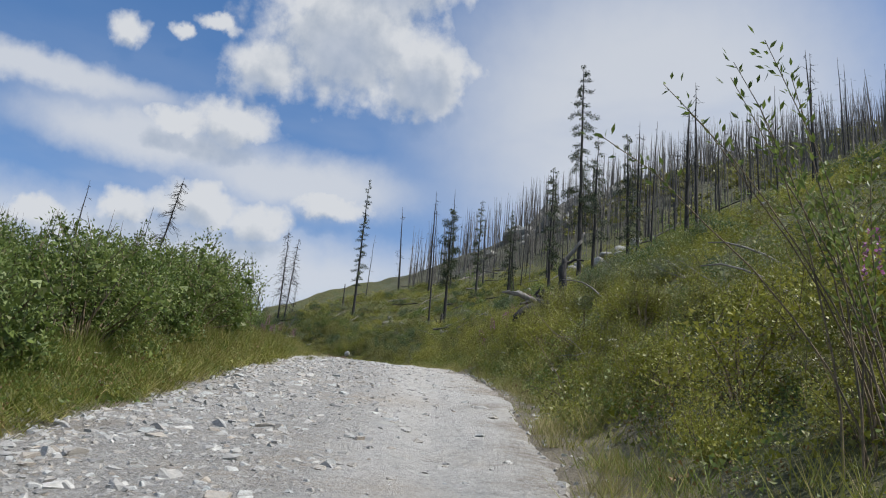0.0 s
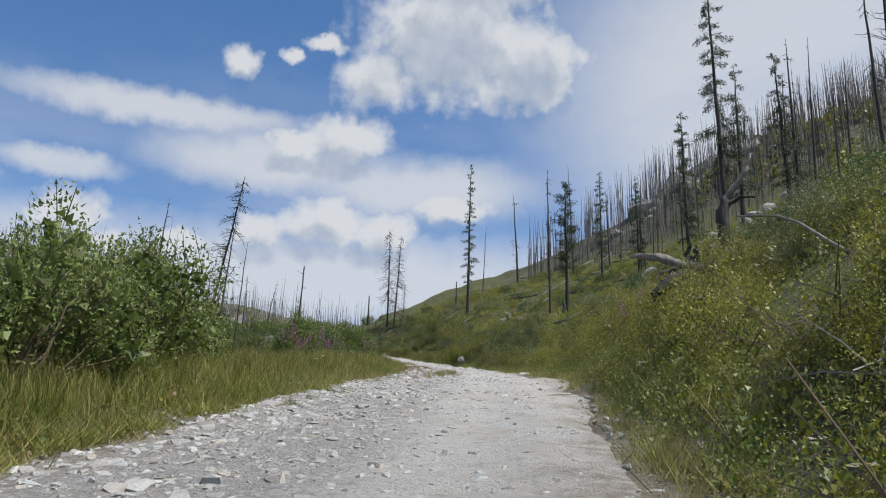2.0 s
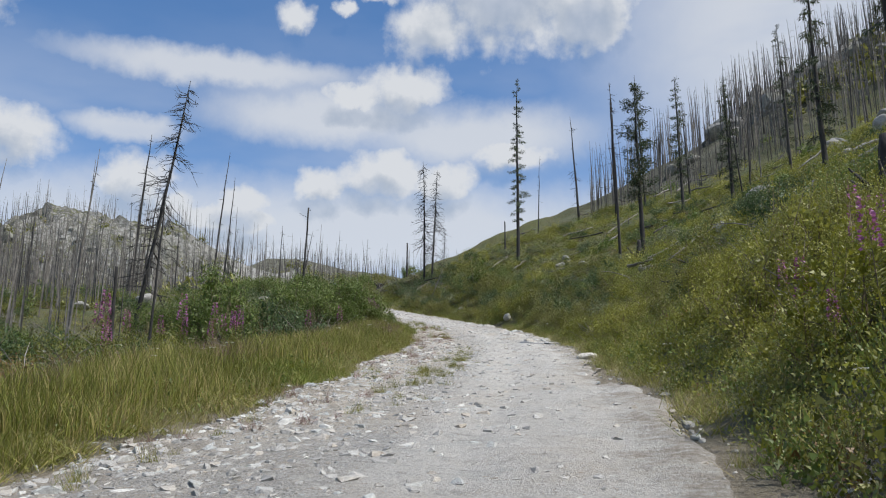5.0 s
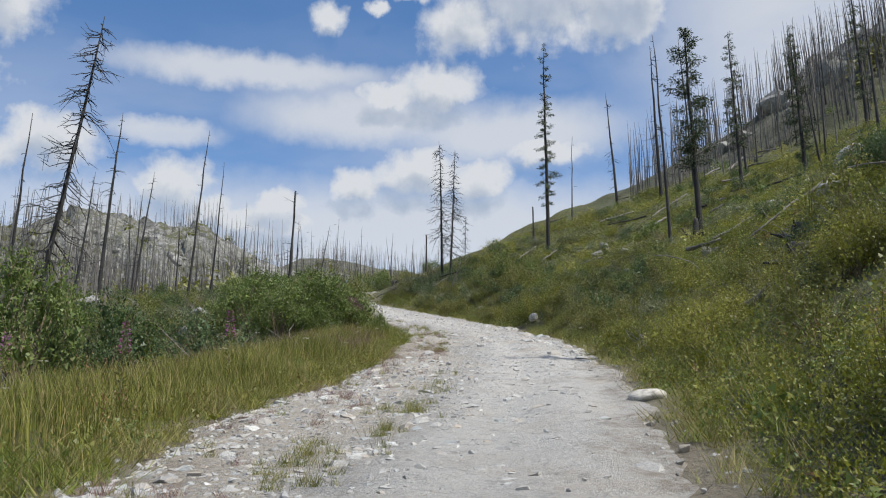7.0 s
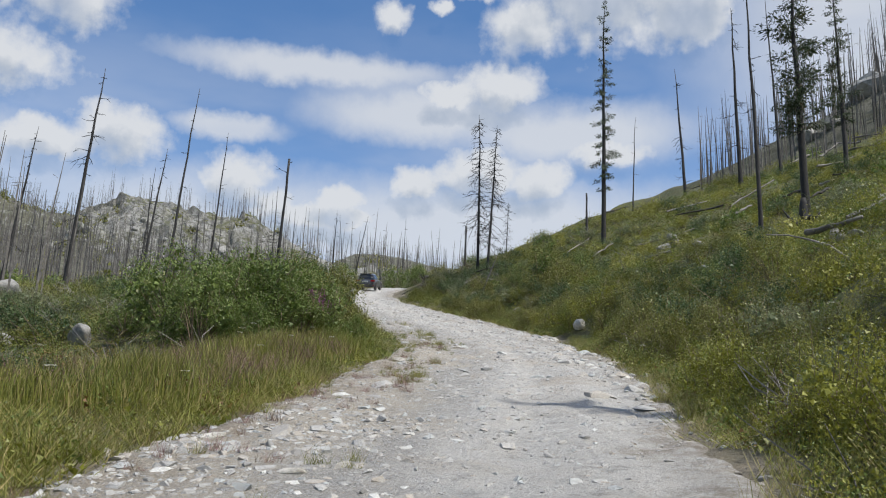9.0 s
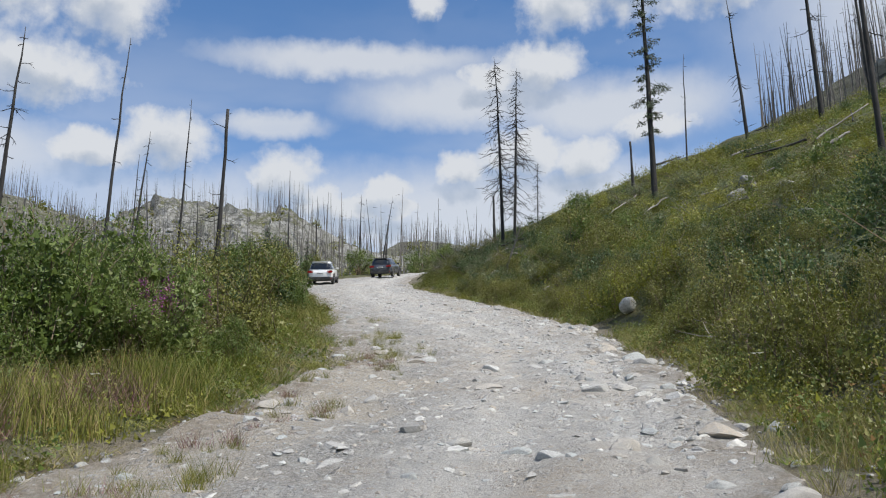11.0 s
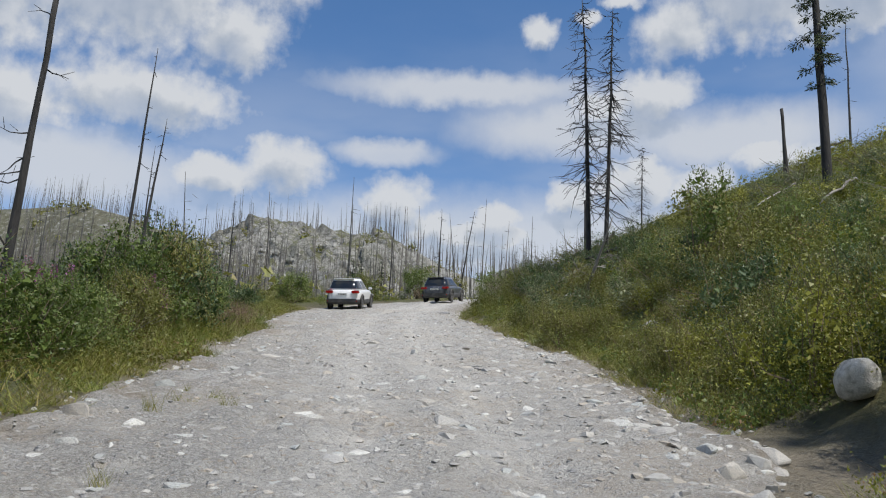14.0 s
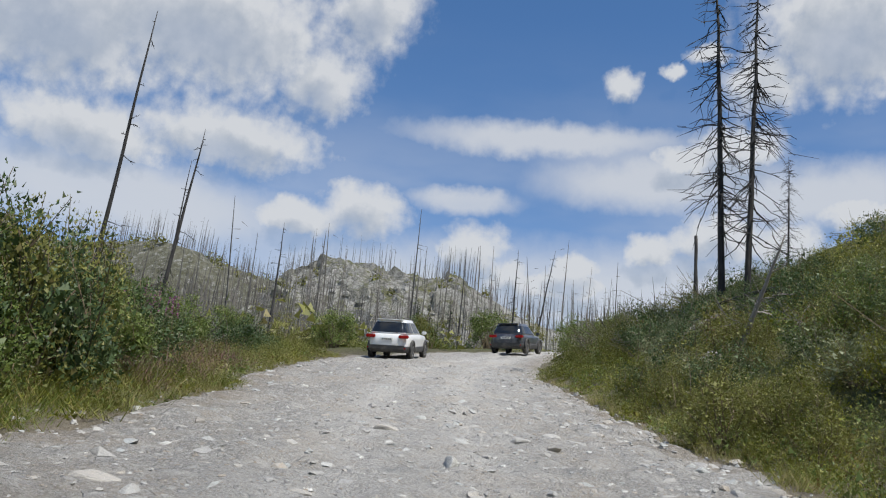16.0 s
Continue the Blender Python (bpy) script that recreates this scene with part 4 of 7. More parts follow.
# ---- trees ----
def snag_pieces(rng, h, r, branches, droop=-0.35, reach=0.09, curl=0.1, broken=False):
    """A burnt trunk with bare limbs; trunk and limbs as two pieces."""
    t = np.linspace(0, 1, 10)
    bend = rng.normal(0, 0.008 * h, 2)
    wob = rng.normal(0, 0.002 * h, (10, 2))
    P = np.stack([bend[0] * t**2 + wob[:, 0] * t, bend[1] * t**2 + wob[:, 1] * t, h * t - 0.3 * (1 - t)], 1)
    R = r * (1 - t) ** 0.75 + 0.012
    R[0] *= 1.35
    if broken:
        R = np.maximum(R, r * 0.55)
    trunk = tube(P, R, 7)
    limbs = []
    for _ in range(branches):
        q = rng.uniform(0.22, 0.98)
        c = np.array([np.interp(q, t, P[:, k]) for k in range(3)])
        a, L = rng.uniform(0, 6.28), h * reach * rng.uniform(0.35, 1.2) * (1.15 - 0.8 * q)
        d = np.array([math.cos(a), math.sin(a), droop + rng.normal(0, 0.25)])
        k = np.linspace(0, 1, 4)[:, None]
        line = c + d * L * k + np.array([0, 0, curl * L]) * k**2 + np.r_[np.zeros((1, 3)), rng.normal(0, 0.05 * L, (3, 3))]
        w = min(0.04, 0.12 * r + 0.012)
        limbs.append(tube(line, np.linspace(w, 0.008, 4), 3))
        for _ in range(2):
            b = rng.uniform(0.35, 0.9)
            c2 = c + d * L * b + np.array([0, 0, curl * L * b * b])
            d2 = d + rng.normal(0, 0.6, 3)
            limbs.append(tube([c2, c2 + d2 * L * 0.35], [0.012, 0.006], 3))
    return trunk, join(limbs) if limbs else None


def snag_meshes(seed, h, r, branches, mat, **kw):
    g = np.random.default_rng(seed)
    trunk, limbs = snag_pieces(g, h, r, branches, **kw)
    return mesh_from("trunk", *trunk, [mat], None, True), (mesh_from("branches", *limbs, [mat]) if limbs else None)


def snag(place, meshes, scale=1.0, yaw=0.0, lean=(0, 0), label="tall burnt dead conifer with bare black branches", group="burnt trees"):
    ob = thing("dead_tree", place, label, "dead tree", group)
    ob.matrix_basis = Matrix.Translation(place) @ Matrix.Rotation(lean[1], 4, "Y") @ Matrix.Rotation(lean[0], 4, "X") @ Matrix.Rotation(yaw, 4, "Z") @ Matrix.Scale(scale, 4)
    part("trunk", meshes[0], ob)
    if meshes[1]:
        part("crown", meshes[1], ob, "thin bare branches")
    return ob


def conifer(name, place, h, r, crown, first, sprays, seed, label, category, width=0.13, droop=-0.25, needle=0.22, lean=(0, 0), ragged=0.5, clump=0.35):
    """A live conifer: tapered trunk, limbs in uneven tiers, and needle sprays hung along them."""
    g = np.random.default_rng(seed)
    t = np.linspace(0, 1, 12)
    wob = g.normal(0, 0.004 * h, (12, 2))
    P = np.stack([wob[:, 0] * t, wob[:, 1] * t, h * t - 0.4 * (1 - t)], 1)
    trunk = tube(P, r * (1 - t) ** 0.8 + 0.015, 8)
    limbs, C, D = [], [], []
    for k in range(crown):
        q = first + (1 - first) * (k + g.uniform(0, 1)) / crown
        if g.random() < ragged * 0.35:
            continue
        c = np.array([np.interp(q, t, P[:, j]) for j in range(3)])
        a = g.uniform(0, 6.28)
        L = h * width * (1.08 - q) ** 0.7 * g.uniform(1 - ragged, 1.15) * min(1.0, 0.45 + (q - first) * 4)
        d = np.array([math.cos(a), math.sin(a), droop + 0.5 * max(q - 0.75, 0) * 3 + g.normal(0, 0.12)])
        kk = np.linspace(0, 1, 5)[:, None]
        line = c + d * L * kk + np.array([0, 0, 0.12 * L]) * kk**2
        limbs.append(tube(line, np.linspace(0.028 * (1.1 - q) + 0.008, 0.006, 5), 3))
        n = max(int(1.6 * sprays * L / (h * width)), 5)
        b = g.uniform(0.15, 1.05, n)
        pts = np.stack([np.interp(b, kk[:, 0], line[:, j]) for j in range(3)], 1)
        off = g.normal(0, clump * 0.45, (n, 3)) * [0.7, 0.7, 0.45] * (L**0.5)
        C.append(pts + off)
        D.append(unit(off) * 0.6 + d * 0.5 + g.normal(0, 0.4, (n, 3)) + [0, 0, -0.25])
    C, D = np.concatenate(C), np.concatenate(D)
    s = 0.72 * needle * g.uniform(0.6, 1.3, len(C))
    crown_piece = leaf_cards(C, D, g.normal(0, 1, C.shape), s, s * 0.28)
    ob = thing(name, place, label, category)
    ob.matrix_basis = Matrix.Translation(place) @ Matrix.Rotation(lean[1], 4, "Y") @ Matrix.Rotation(lean[0], 4, "X")
    part("trunk", mesh_from("trunk", *trunk, [M_BURNT], None, True), ob, "dark fire-scorched trunk")
    part("branches", mesh_from("branches", *join(limbs), [M_BURNT]), ob)
    part("crown", mesh_from("crown", *crown_piece, [M_NEEDLE]), ob, "sparse dark green needles")
    return ob


# live trees
conifer("larch", ground_at(-11, 115), 19.3, 0.17, 74, 0.22, 120, 1, "tall slender live larch with a sparse ragged crown", "larch tree", 0.072, -0.45, 0.24, (0, 0.01), 0.6)
conifer("spruce", ground_at(10.2, 64), 18.6, 0.17, 62, 0.30, 210, 2, "tall half-burnt spruce with drooping tufts of green", "spruce tree", 0.12, -0.7, 0.24, (0, -0.01), 0.75)
conifer("spruce", ground_at(11.8, 67.5), 12.5, 0.13, 52, 0.25, 130, 8, "half-burnt spruce with ragged drooping branches", "spruce tree", 0.13, -0.6, 0.24, (0, 0.02), 0.7)
conifer("spruce", ground_at(13.5, 62.5), 10.5, 0.12, 50, 0.2, 130, 9, "half-burnt spruce with ragged drooping branches", "spruce tree", 0.14, -0.55, 0.24, (0, -0.01), 0.65)
conifer("spruce", ground_at(9.0, 72), 11.5, 0.13, 50, 0.2, 130, 3, "half-burnt young spruce among dead trunks", "spruce tree", 0.12, -0.55, 0.24, (0, 0), 0.7)
conifer("pine", ground_at(0.75, 91), 12.6, 0.17, 60, 0.34, 230, 4, "bushy live pine above a bare lower trunk", "pine tree", 0.185, 0.12, 0.26, (0, 0), 0.5, 0.5)
conifer("spruce", ground_at(4.6, 110), 13.0, 0.14, 64, 0.25, 90, 5, "slim live spruce with dark green drooping branches", "spruce tree", 0.10, -0.35, 0.24, (0, 0), 0.4)
conifer("spruce", ground_at(14.5, 113), 14.0, 0.15, 60, 0.15, 90, 6, "dark live spruce on the hillside", "spruce tree", 0.11, -0.35, 0.24, (0, 0), 0.4)
conifer("spruce", ground_at(8, 101.6), 11.0, 0.14, 60, 0.2, 90, 7, "dark live spruce on the hillside", "spruce tree", 0.11, -0.35, 0.24, (0, 0), 0.5)
for k, (x, y, h) in enumerate([(-75, 185, 7.5), (-92, 205, 9), (-66, 165, 6)]):
    conifer("spruce", ground_at(x, y), h, 0.13, 40, 0.08, 40, 20 + k, "small live spruce standing among dead trunks", "spruce tree", 0.14, -0.3, 0.28, (0, 0), 0.3)

SNAGS = [snag_meshes(100 + k, 12.0, 0.125, 26, M_BURNT) for k in range(4)]
POLES = [snag_meshes(120 + k, 12.0, 0.085, 9, M_BURNT, reach=0.05) for k in range(4)]
PALE = [snag_meshes(130 + k, 12.0, 0.075, 14, M_DEADWOOD, reach=0.06) for k in range(4)]
GREY = [snag_meshes(140 + k, 12.0, 0.10, 150, M_BURNT, reach=0.125, droop=-0.5) for k in range(3)]
FORK = snag_meshes(160, 10.0, 0.15, 9, M_BURNT, reach=0.17, droop=0.05, broken=True)
UPRIGHT = snag_meshes(165, 12.0, 0.19, 34, M_BURNT, reach=0.11, droop=0.25, curl=0.3)
STUB = snag_meshes(170, 4.0, 0.14, 2, M_BURNT, reach=0.05, broken=True)

LEAN = 0.0175
snag(ground_at(-23.5, 68.4), GREY[0], 1.12, 0.4, (0.02, 10 * LEAN), "leaning dead tree with drooping bare branches")
snag(ground_at(-21.3, 118.6), GREY[1], 1.12, 2.0, (0, 0), "grey dead tree with many fine drooping twigs")
snag(ground_at(-20.45, 118.3), GREY[2], 1.02, 0.0, (0, 3 * LEAN), "grey dead tree with many fine drooping twigs")
snag(ground_at(-20.3, 123.5), GREY[0], 0.38, 0.0, (0, 2 * LEAN), "small grey dead tree with bare twigs")
snag(ground_at(-24.6, 92.8), FORK, 0.78, 0.3, (0, 3 * LEAN), "broken dead trunk with a few crooked side limbs")
snag(ground_at(-34.2, 97), POLES[1], 1.08, 1.3, (0, 4 * LEAN), "tall thin burnt pole of a dead tree")
snag(ground_at(-42, 97.7), SNAGS[2], 1.25, 0, (0, 2 * LEAN))
snag(ground_at(-38.6, 107.9), POLES[2], 1.0, 0, (0, 4 * LEAN), "tall thin burnt pole of a dead tree")
snag(ground_at(-58.5, 126.5), SNAGS[3], 1.25, 1, (0, 5 * LEAN))
snag(ground_at(-59.5, 127.5), POLES[0], 1.1, 2, (0, 3 * LEAN))
snag(ground_at(-6.7, 144.5), SNAGS[0], 1.45, 0.0, (0, -2 * LEAN))
snag(ground_at(-1.5, 122.9), SNAGS[1], 1.3, 1.0, (0, -1 * LEAN))
snag(ground_at(1.5, 124), POLES[0], 1.3, 1.0, (0, -1 * LEAN))
snag(ground_at(-0.9, 96.2), POLES[2], 1.2, 0, (0, 0))
snag(ground_at(-28, 137), STUB, 1.2, 0, (0, 0), "short broken burnt stub of a trunk")
snag(ground_at(-13, 120), STUB, 0.9, 0, (0, 0), "short broken burnt stub of a trunk")
snag(ground_at(-61, 139), SNAGS[2], 0.9, 2, (0, 1 * LEAN))
snag(ground_at(-64, 181.5), SNAGS[0], 1.1, 2, (0, 1 * LEAN))
snag(ground_at(-73, 184), POLES[3], 1.2, 2, (0, 1 * LEAN))
snag(ground_at(-56, 172), SNAGS[3], 0.95, 2, (0, 9 * LEAN))
snag(ground_at(11.4, 40), UPRIGHT, 0.66, 0.6, (0, 1 * LEAN), "burnt dead conifer with upswept bare branches")
snag(ground_at(13.6, 37.0), POLES[1], 0.42, 0.6, (0.1, -14 * LEAN), "thin burnt pole leaning on the slope")
snag(ground_at(17, 57), SNAGS[1], 1.0, 2, (0, -1 * LEAN))
snag(ground_at(15, 66), SNAGS[0], 1.0, 2, (0, 0))
snag(ground_at(16.5, 68), POLES[3], 1.0, 2, (0, 2 * LEAN))
snag(ground_at(22.9, 100.3), SNAGS[1], 1.2, 2, (0, 1 * LEAN))
snag(ground_at(24.5, 102), POLES[1], 1.2, 2, (0, 1 * LEAN))
snag(ground_at(-21.8, 64.0), STUB, 0.9, 2, (0, 1 * LEAN), "short burnt broken trunk with one limb")
snag(ground_at(-25.3, 66.0), PALE[3], 0.75, 2, (0, 4 * LEAN))
snag(ground_at(-27.6, 69.2), PALE[0], 0.85, 2, (0, 5 * LEAN))
snag(ground_at(-31.5, 67.0), PALE[2], 0.8, 1, (0, 6 * LEAN))
snag(ground_at(-18.2, 61.0), POLES[1], 0.62, 1, (0, 2 * LEAN))

tree_rng = np.random.default_rng(21)


def snag_patch(n, pick, keep, lo=0.7, hi=1.35):
    """Single burnt trees at random over a stretch of hillside."""
    made = 0
    while made < n:
        x, y = pick()
        if not keep(x, y):
            continue
        made += 1
        kind = (SNAGS + POLES + PALE)[tree_rng.integers(0, 12)]
        snag(ground_at(x, y), kind, float(tree_rng.uniform(lo, hi)), float(tree_rng.uniform(0, 6.28)), tuple(tree_rng.normal(0, 0.035, 2)), "burnt dead conifer, a bare dark pole on the slope")


def beside(s_lo, s_hi, v_lo, v_hi, side):
    def pick():
        p = spots(tree_rng, 4, s_lo, s_hi, v_lo, v_hi, side)[0]
        return float(p[0]), float(p[1])
    return pick


anywhere = lambda x, y: True
snag_patch(26, beside(70, 150, 22, 60, 1), anywhere, 0.6, 1.1)
snag_patch(36, beside(35, 90, 18, 45, 1), anywhere, 0.45, 0.9)
snag_patch(26, beside(60, 150, 14, 60, -1), anywhere, 0.35, 0.8)


def burnt_woods():
    """The far burnt woods as one mass of thin trunks."""
    g = np.random.default_rng(33)
    protos = []
    for k in range(10):
        bend = g.normal(0, 0.5, 2)
        trunk = tube([[0, 0, 0], [bend[0] * 0.2, bend[1] * 0.2, 5], [bend[0] * 0.6, bend[1] * 0.6, 9], [*bend, 13]], [0.115, 0.09, 0.06, 0.02], 3)
        twigs = []
        for _ in range(7):
            q, w = g.uniform(4, 12), g.uniform(0, 6.28)
            c = np.array([0, 0, q])
            twigs.append((np.array([c + [0, 0, 0.03], c - [0, 0, 0.03], c + np.array([math.cos(w), math.sin(w), -0.2]) * g.uniform(0.4, 1.1)]), np.array([[0, 1, 2]])))
        protos.append(join([trunk] + twigs))
    P = [spots(g, 1300, 20, 150, 30, 120, 1, 0.9), spots(g, 200, 60, 190, 50, 170, -1), spots(g, 420, 30, 170, 18, 60, -1), spots(g, 900, 40, 200, 60, 220, -1)]
    P.append(np.concatenate([spots(g, 190, 52, 150, 14, 30, -1), spots(g, 620, 44, 160, 24, 75, -1)]))
    thin = sum(map(len, P[:4])), sum(map(len, P[:5]))
    rx, ry = np.r_[g.uniform(-6, 130, 1500), g.uniform(14, 90, 500)], np.r_[165 + np.abs(g.normal(0, 13, 1500)) * g.choice([-1, 1], 1500), g.uniform(125, 160, 500)]
    P.append(np.stack([rx, ry, height(rx, ry)], 1))
    for hx, hy, h, a, b, turn in HILLS:
        n = 200 if h < 30 else 900
        q, w = np.sqrt(g.uniform(0, 1.6, n)), g.uniform(0, 6.28, n)
        x, y = hx + a * q * np.cos(w), hy + b * q * np.sin(w)
        P.append(np.stack([x, y, height(x, y)], 1))
    x, y = np.r_[g.uniform(-330, -50, 900), g.uniform(-250, -60, 700)], np.r_[g.uniform(160, 480, 900), g.uniform(135, 300, 700)]
    P.append(np.stack([x, y, height(x, y)], 1))
    P = np.concatenate(P)
    size = g.uniform(0.55, 1.15, len(P))
    size[:1300] *= np.interp(along(P[:1300, 0], P[:1300, 1])[1], [35, 70, 120], [0.55, 0.75, 0.9])
    size[1300:1920] *= 0.6
    size[thin[0]:thin[1]] *= 0.52
    size[thin[1]:thin[1] + 2000] *= 0.72
    V, T = scatter(protos, g.integers(0, 10, len(P)), P - [0, 0, 0.3], g.uniform(0, 6.28, len(P)), size)
    tagged(part("burnt_woods", mesh_from("burnt_woods", V, T, [M_DEADWOOD])), "far stand of thin burnt trunks on the hills", "burnt forest", "", "stuff")


burnt_woods()


# ---- shrubs and grass ----
def shrub_thing(name, protos, k, place, scale, yaw, label, category, tall=1.0, group="roadside shrubs"):
    ob = thing(name, place, label, category, group)
    ob.matrix_basis = Matrix.Translation(place) @ Matrix.Rotation(yaw, 4, "Z") @ Matrix.Diagonal((scale, scale, scale * tall, 1))
    part("stem", protos[k][0], ob, "thin brown stems")
    part("crown", protos[k][1], ob)
    return ob


def shrub_protos(seed, n, h, r, stems, leaves, size, mat, **kw):
    g = np.random.default_rng(seed)
    out = []
    for _ in range(n):
        w, l = bush(g, h, r, stems, leaves, size, **kw)
        out.append((mesh_from("stems", *w, [M_STEM]), mesh_from("leaves", *l, [mat])))
    return out


WILLOW = shrub_protos(50, 4, 2.6, 1.45, 64, 6800, 0.085, M_LEAF_GREEN, narrow=0.42, slips=True)
SCRUB = shrub_protos(51, 5, 1.5, 1.0, 30, 3900, 0.050, M_LEAF_YELLOW, narrow=0.45, slips=True)
SCRUB_LOW = shrub_protos(56, 3, 1.3, 1.0, 24, 1500, 0.09, M_LEAF_YELLOW, narrow=0.45, slips=True)
BIRCH_LOW = shrub_protos(57, 3, 1.3, 1.0, 24, 1500, 0.085, M_LEAF_OLIVE, narrow=0.5, slips=True)
SAGE = shrub_protos(59, 3, 1.3, 1.0, 26, 2300, 0.075, M_LEAF_SAGE, narrow=0.34, slips=True)
ALDER = shrub_protos(54, 4, 1.5, 1.05, 28, 2900, 0.066, M_LEAF_DARK, narrow=0.5, slips=True)
BIRCH = shrub_protos(52, 4, 1.6, 0.9, 30, 3700, 0.047, M_LEAF_OLIVE, narrow=0.52, slips=True)
SAPLING = shrub_protos(53, 3, 3.0, 0.7, 7, 700, 0.10, M_LEAF_GREEN, narrow=0.32, twig=0.09, low=0.3)

YOUNG = shrub_protos(55, 3, 3.0, 0.75, 5, 900, 0.075, M_LEAF_OLIVE, narrow=0.7, twig=0.10, low=0.25)

veg = np.random.default_rng(60)
# willow thickets left of the track
for s, u, sc, tl in [(12.5, -7.6, 1.15, 1.1), (14.5, -9.2, 1.3, 1.1), (16.5, -7.4, 1.1, 1.1), (18.5, -8.6, 1.3, 1.1), (20.5, -7.5, 1.15, 1.1), (22.5, -9.0, 1.35, 1.05), (24.5, -7.6, 1.3, 1.1), (26.5, -8.0, 1.35, 1.08), (21, -11.5, 1.4, 1.1), (27, -11, 1.2, 0.9), (12, -11, 1.4, 1.1), (16, -12, 1.4, 1.15),
                     (28.6, -7.6, 1.25, 1.05), (30.3, -7.9, 1.1, 1.05), (32.4, -8.0, 1.0, 1.05), (34.4, -8.6, 0.6, 1.0), (29.2, -9.6, 1.2, 1.05), (31.8, -9.8, 0.9, 1.0), (34.2, -8.6, 0.5, 1.0), (78.5, -8.6, 1.1, 1.15), (80.5, -7.2, 0.95, 1.0), (82.5, -8.6, 1.2, 1.0), (85, -7.0, 1.0, 1.0), (87.5, -8.0, 1.15, 1.0),
                     (90, -6.6, 0.95, 1.0), (92.5, -7.2, 1.0, 0.95), (94.5, -6.2, 0.9, 0.9), (79, -11, 1.2, 1.15), (86, -10.5, 1.1, 1.0), (96.3, -5.7, 0.6, 1.0), (98, -5.6, 0.58, 1.0), (99.6, -5.7, 0.62, 1.0), (101.2, -5.7, 0.6, 1.0), (102.8, -5.9, 0.66, 1.0), (104.7, -6.9, 1.0, 1.1), (108.0, -5.9, 0.75, 1.0),
                     (100.5, -7.4, 0.6, 1.0), (98.5, -7.6, 0.7, 1.0), (103.9, -6.0, 0.8, 1.0), (105.4, -5.8, 0.92, 1.2), (106.9, -6.3, 1.0, 1.15), (108.4, -6.2, 0.7, 1.0), (101.5, -8, 0.7, 0.9), (112, -7.4, 0.95, 0.95), (114, -8.5, 1.0, 0.95), (117, -7.6, 0.85, 0.85), (121, -9.5, 0.9, 0.9), (128, -10.5, 0.9, 0.9),
                     (133, -10, 0.9, 0.9), (139, -10.5, 1.0, 1.0), (146, -8, 1.0, 1.0), (150, -3, 1.0, 1.0), (153, 2, 1.0, 1.0), (149, -10, 1.1, 1.0), (152, -6.5, 1.2, 1.0), (155, -1, 1.2, 1.1), (156, 4, 1.3, 1.0), (154, 8, 1.2, 1.0), (158, 1, 1.3, 1.1), (69.2, -14.6, 0.9, 1.0), (70.6, -16.6, 0.8, 1.0), (66.6, -12.2, 0.78, 0.95), (76.9, -9.7, 0.95, 1.05), (78.2, -8.3, 0.92, 1.05), (76.5, -8.1, 0.6, 1.0), (79.6, -7.4, 0.62, 1.0), (81.2, -5.9, 0.36, 1.1),
                     (80.8, -9.3, 0.8, 1.0), (82, -13.2, 0.75, 1.0), (58, -17, 0.6, 1), (46, -15, 0.55, 1.0), (60, -21.5, 0.9, 1.0), (62.5, -23, 0.8, 1.0)]:
    if s > 83 and veg.random() < 0.3:
        shrub_thing("birch_bush", BIRCH, int(veg.integers(0, 4)), at(s, u), sc * 1.5, float(veg.uniform(0, 6.28)), "olive-green birch bush beside the gravel track", "bush", tl * 0.95)
        continue
    shrub_thing("willow_bush", WILLOW, int(veg.integers(0, 4)), at(s, u), sc, float(veg.uniform(0, 6.28)), "dense green willow bush beside the gravel track", "willow bush", tl * (0.82 if s < 27.5 else 0.95), "willow bushes")
# separate bushes behind the grass of the left verge
shrub_thing("willow_bush", WILLOW, 1, at(56.8, -9.9), 0.95, 0.7, "tall upright green willow bush behind the grass", "willow bush", 1.25, "willow bushes")
shrub_thing("willow_bush", WILLOW, 2, at(44.5, -11.5), 0.85, 2.1, "upright green willow bush behind the grass", "willow bush", 1.2, "willow bushes")
for s, u, sc, tl, ya in [(57.8, -8.7, 1.0, 1.35, 0.3), (58.6, -9.3, 0.7, 1.2, 2.0), (62.9, -8.7, 1.05, 1.05, 1.2), (63.9, -9.5, 0.75, 0.9, 3.0), (52.0, -10.4, 0.8, 0.9, 1.0), (67.5, -9.5, 0.6, 0.8, 4.0), (36.5, -9.0, 0.95, 0.9, 2.5), (35.2, -8.0, 0.8, 0.85, 0.5), (38.6, -10.4, 0.9, 1.0, 4.4)]:
    shrub_thing("alder_bush", ALDER, int(s) % 4, at(s, u), sc, ya, "dense dark green alder bush behind the grass", "bush", tl)
for s, u, sc, tl, ya in [(105.6, -6.1, 1.55, 1.2, 0.4), (104.6, -6.9, 1.45, 1.15, 2.2), (106.9, -6.4, 1.3, 1.1, 4.1), (104.2, -6.6, 1.1, 1.1, 5.0), (111.5, -6.8, 1.1, 1.0, 1.0), (113.5, -7.2, 1.2, 1.0, 3.0), (100.2, -7.0, 1.2, 1.1, 1.7), (97.0, -7.4, 1.3, 1.1, 0.9), (93.5, -7.0, 1.2, 1.1, 2.9), (89.5, -7.6, 1.2, 1.1, 5.5)]:
    shrub_thing("alder_bush", ALDER, int(s) % 4, at(s, u), sc, ya, "tall dark green alder thicket beside the track", "bush", tl)
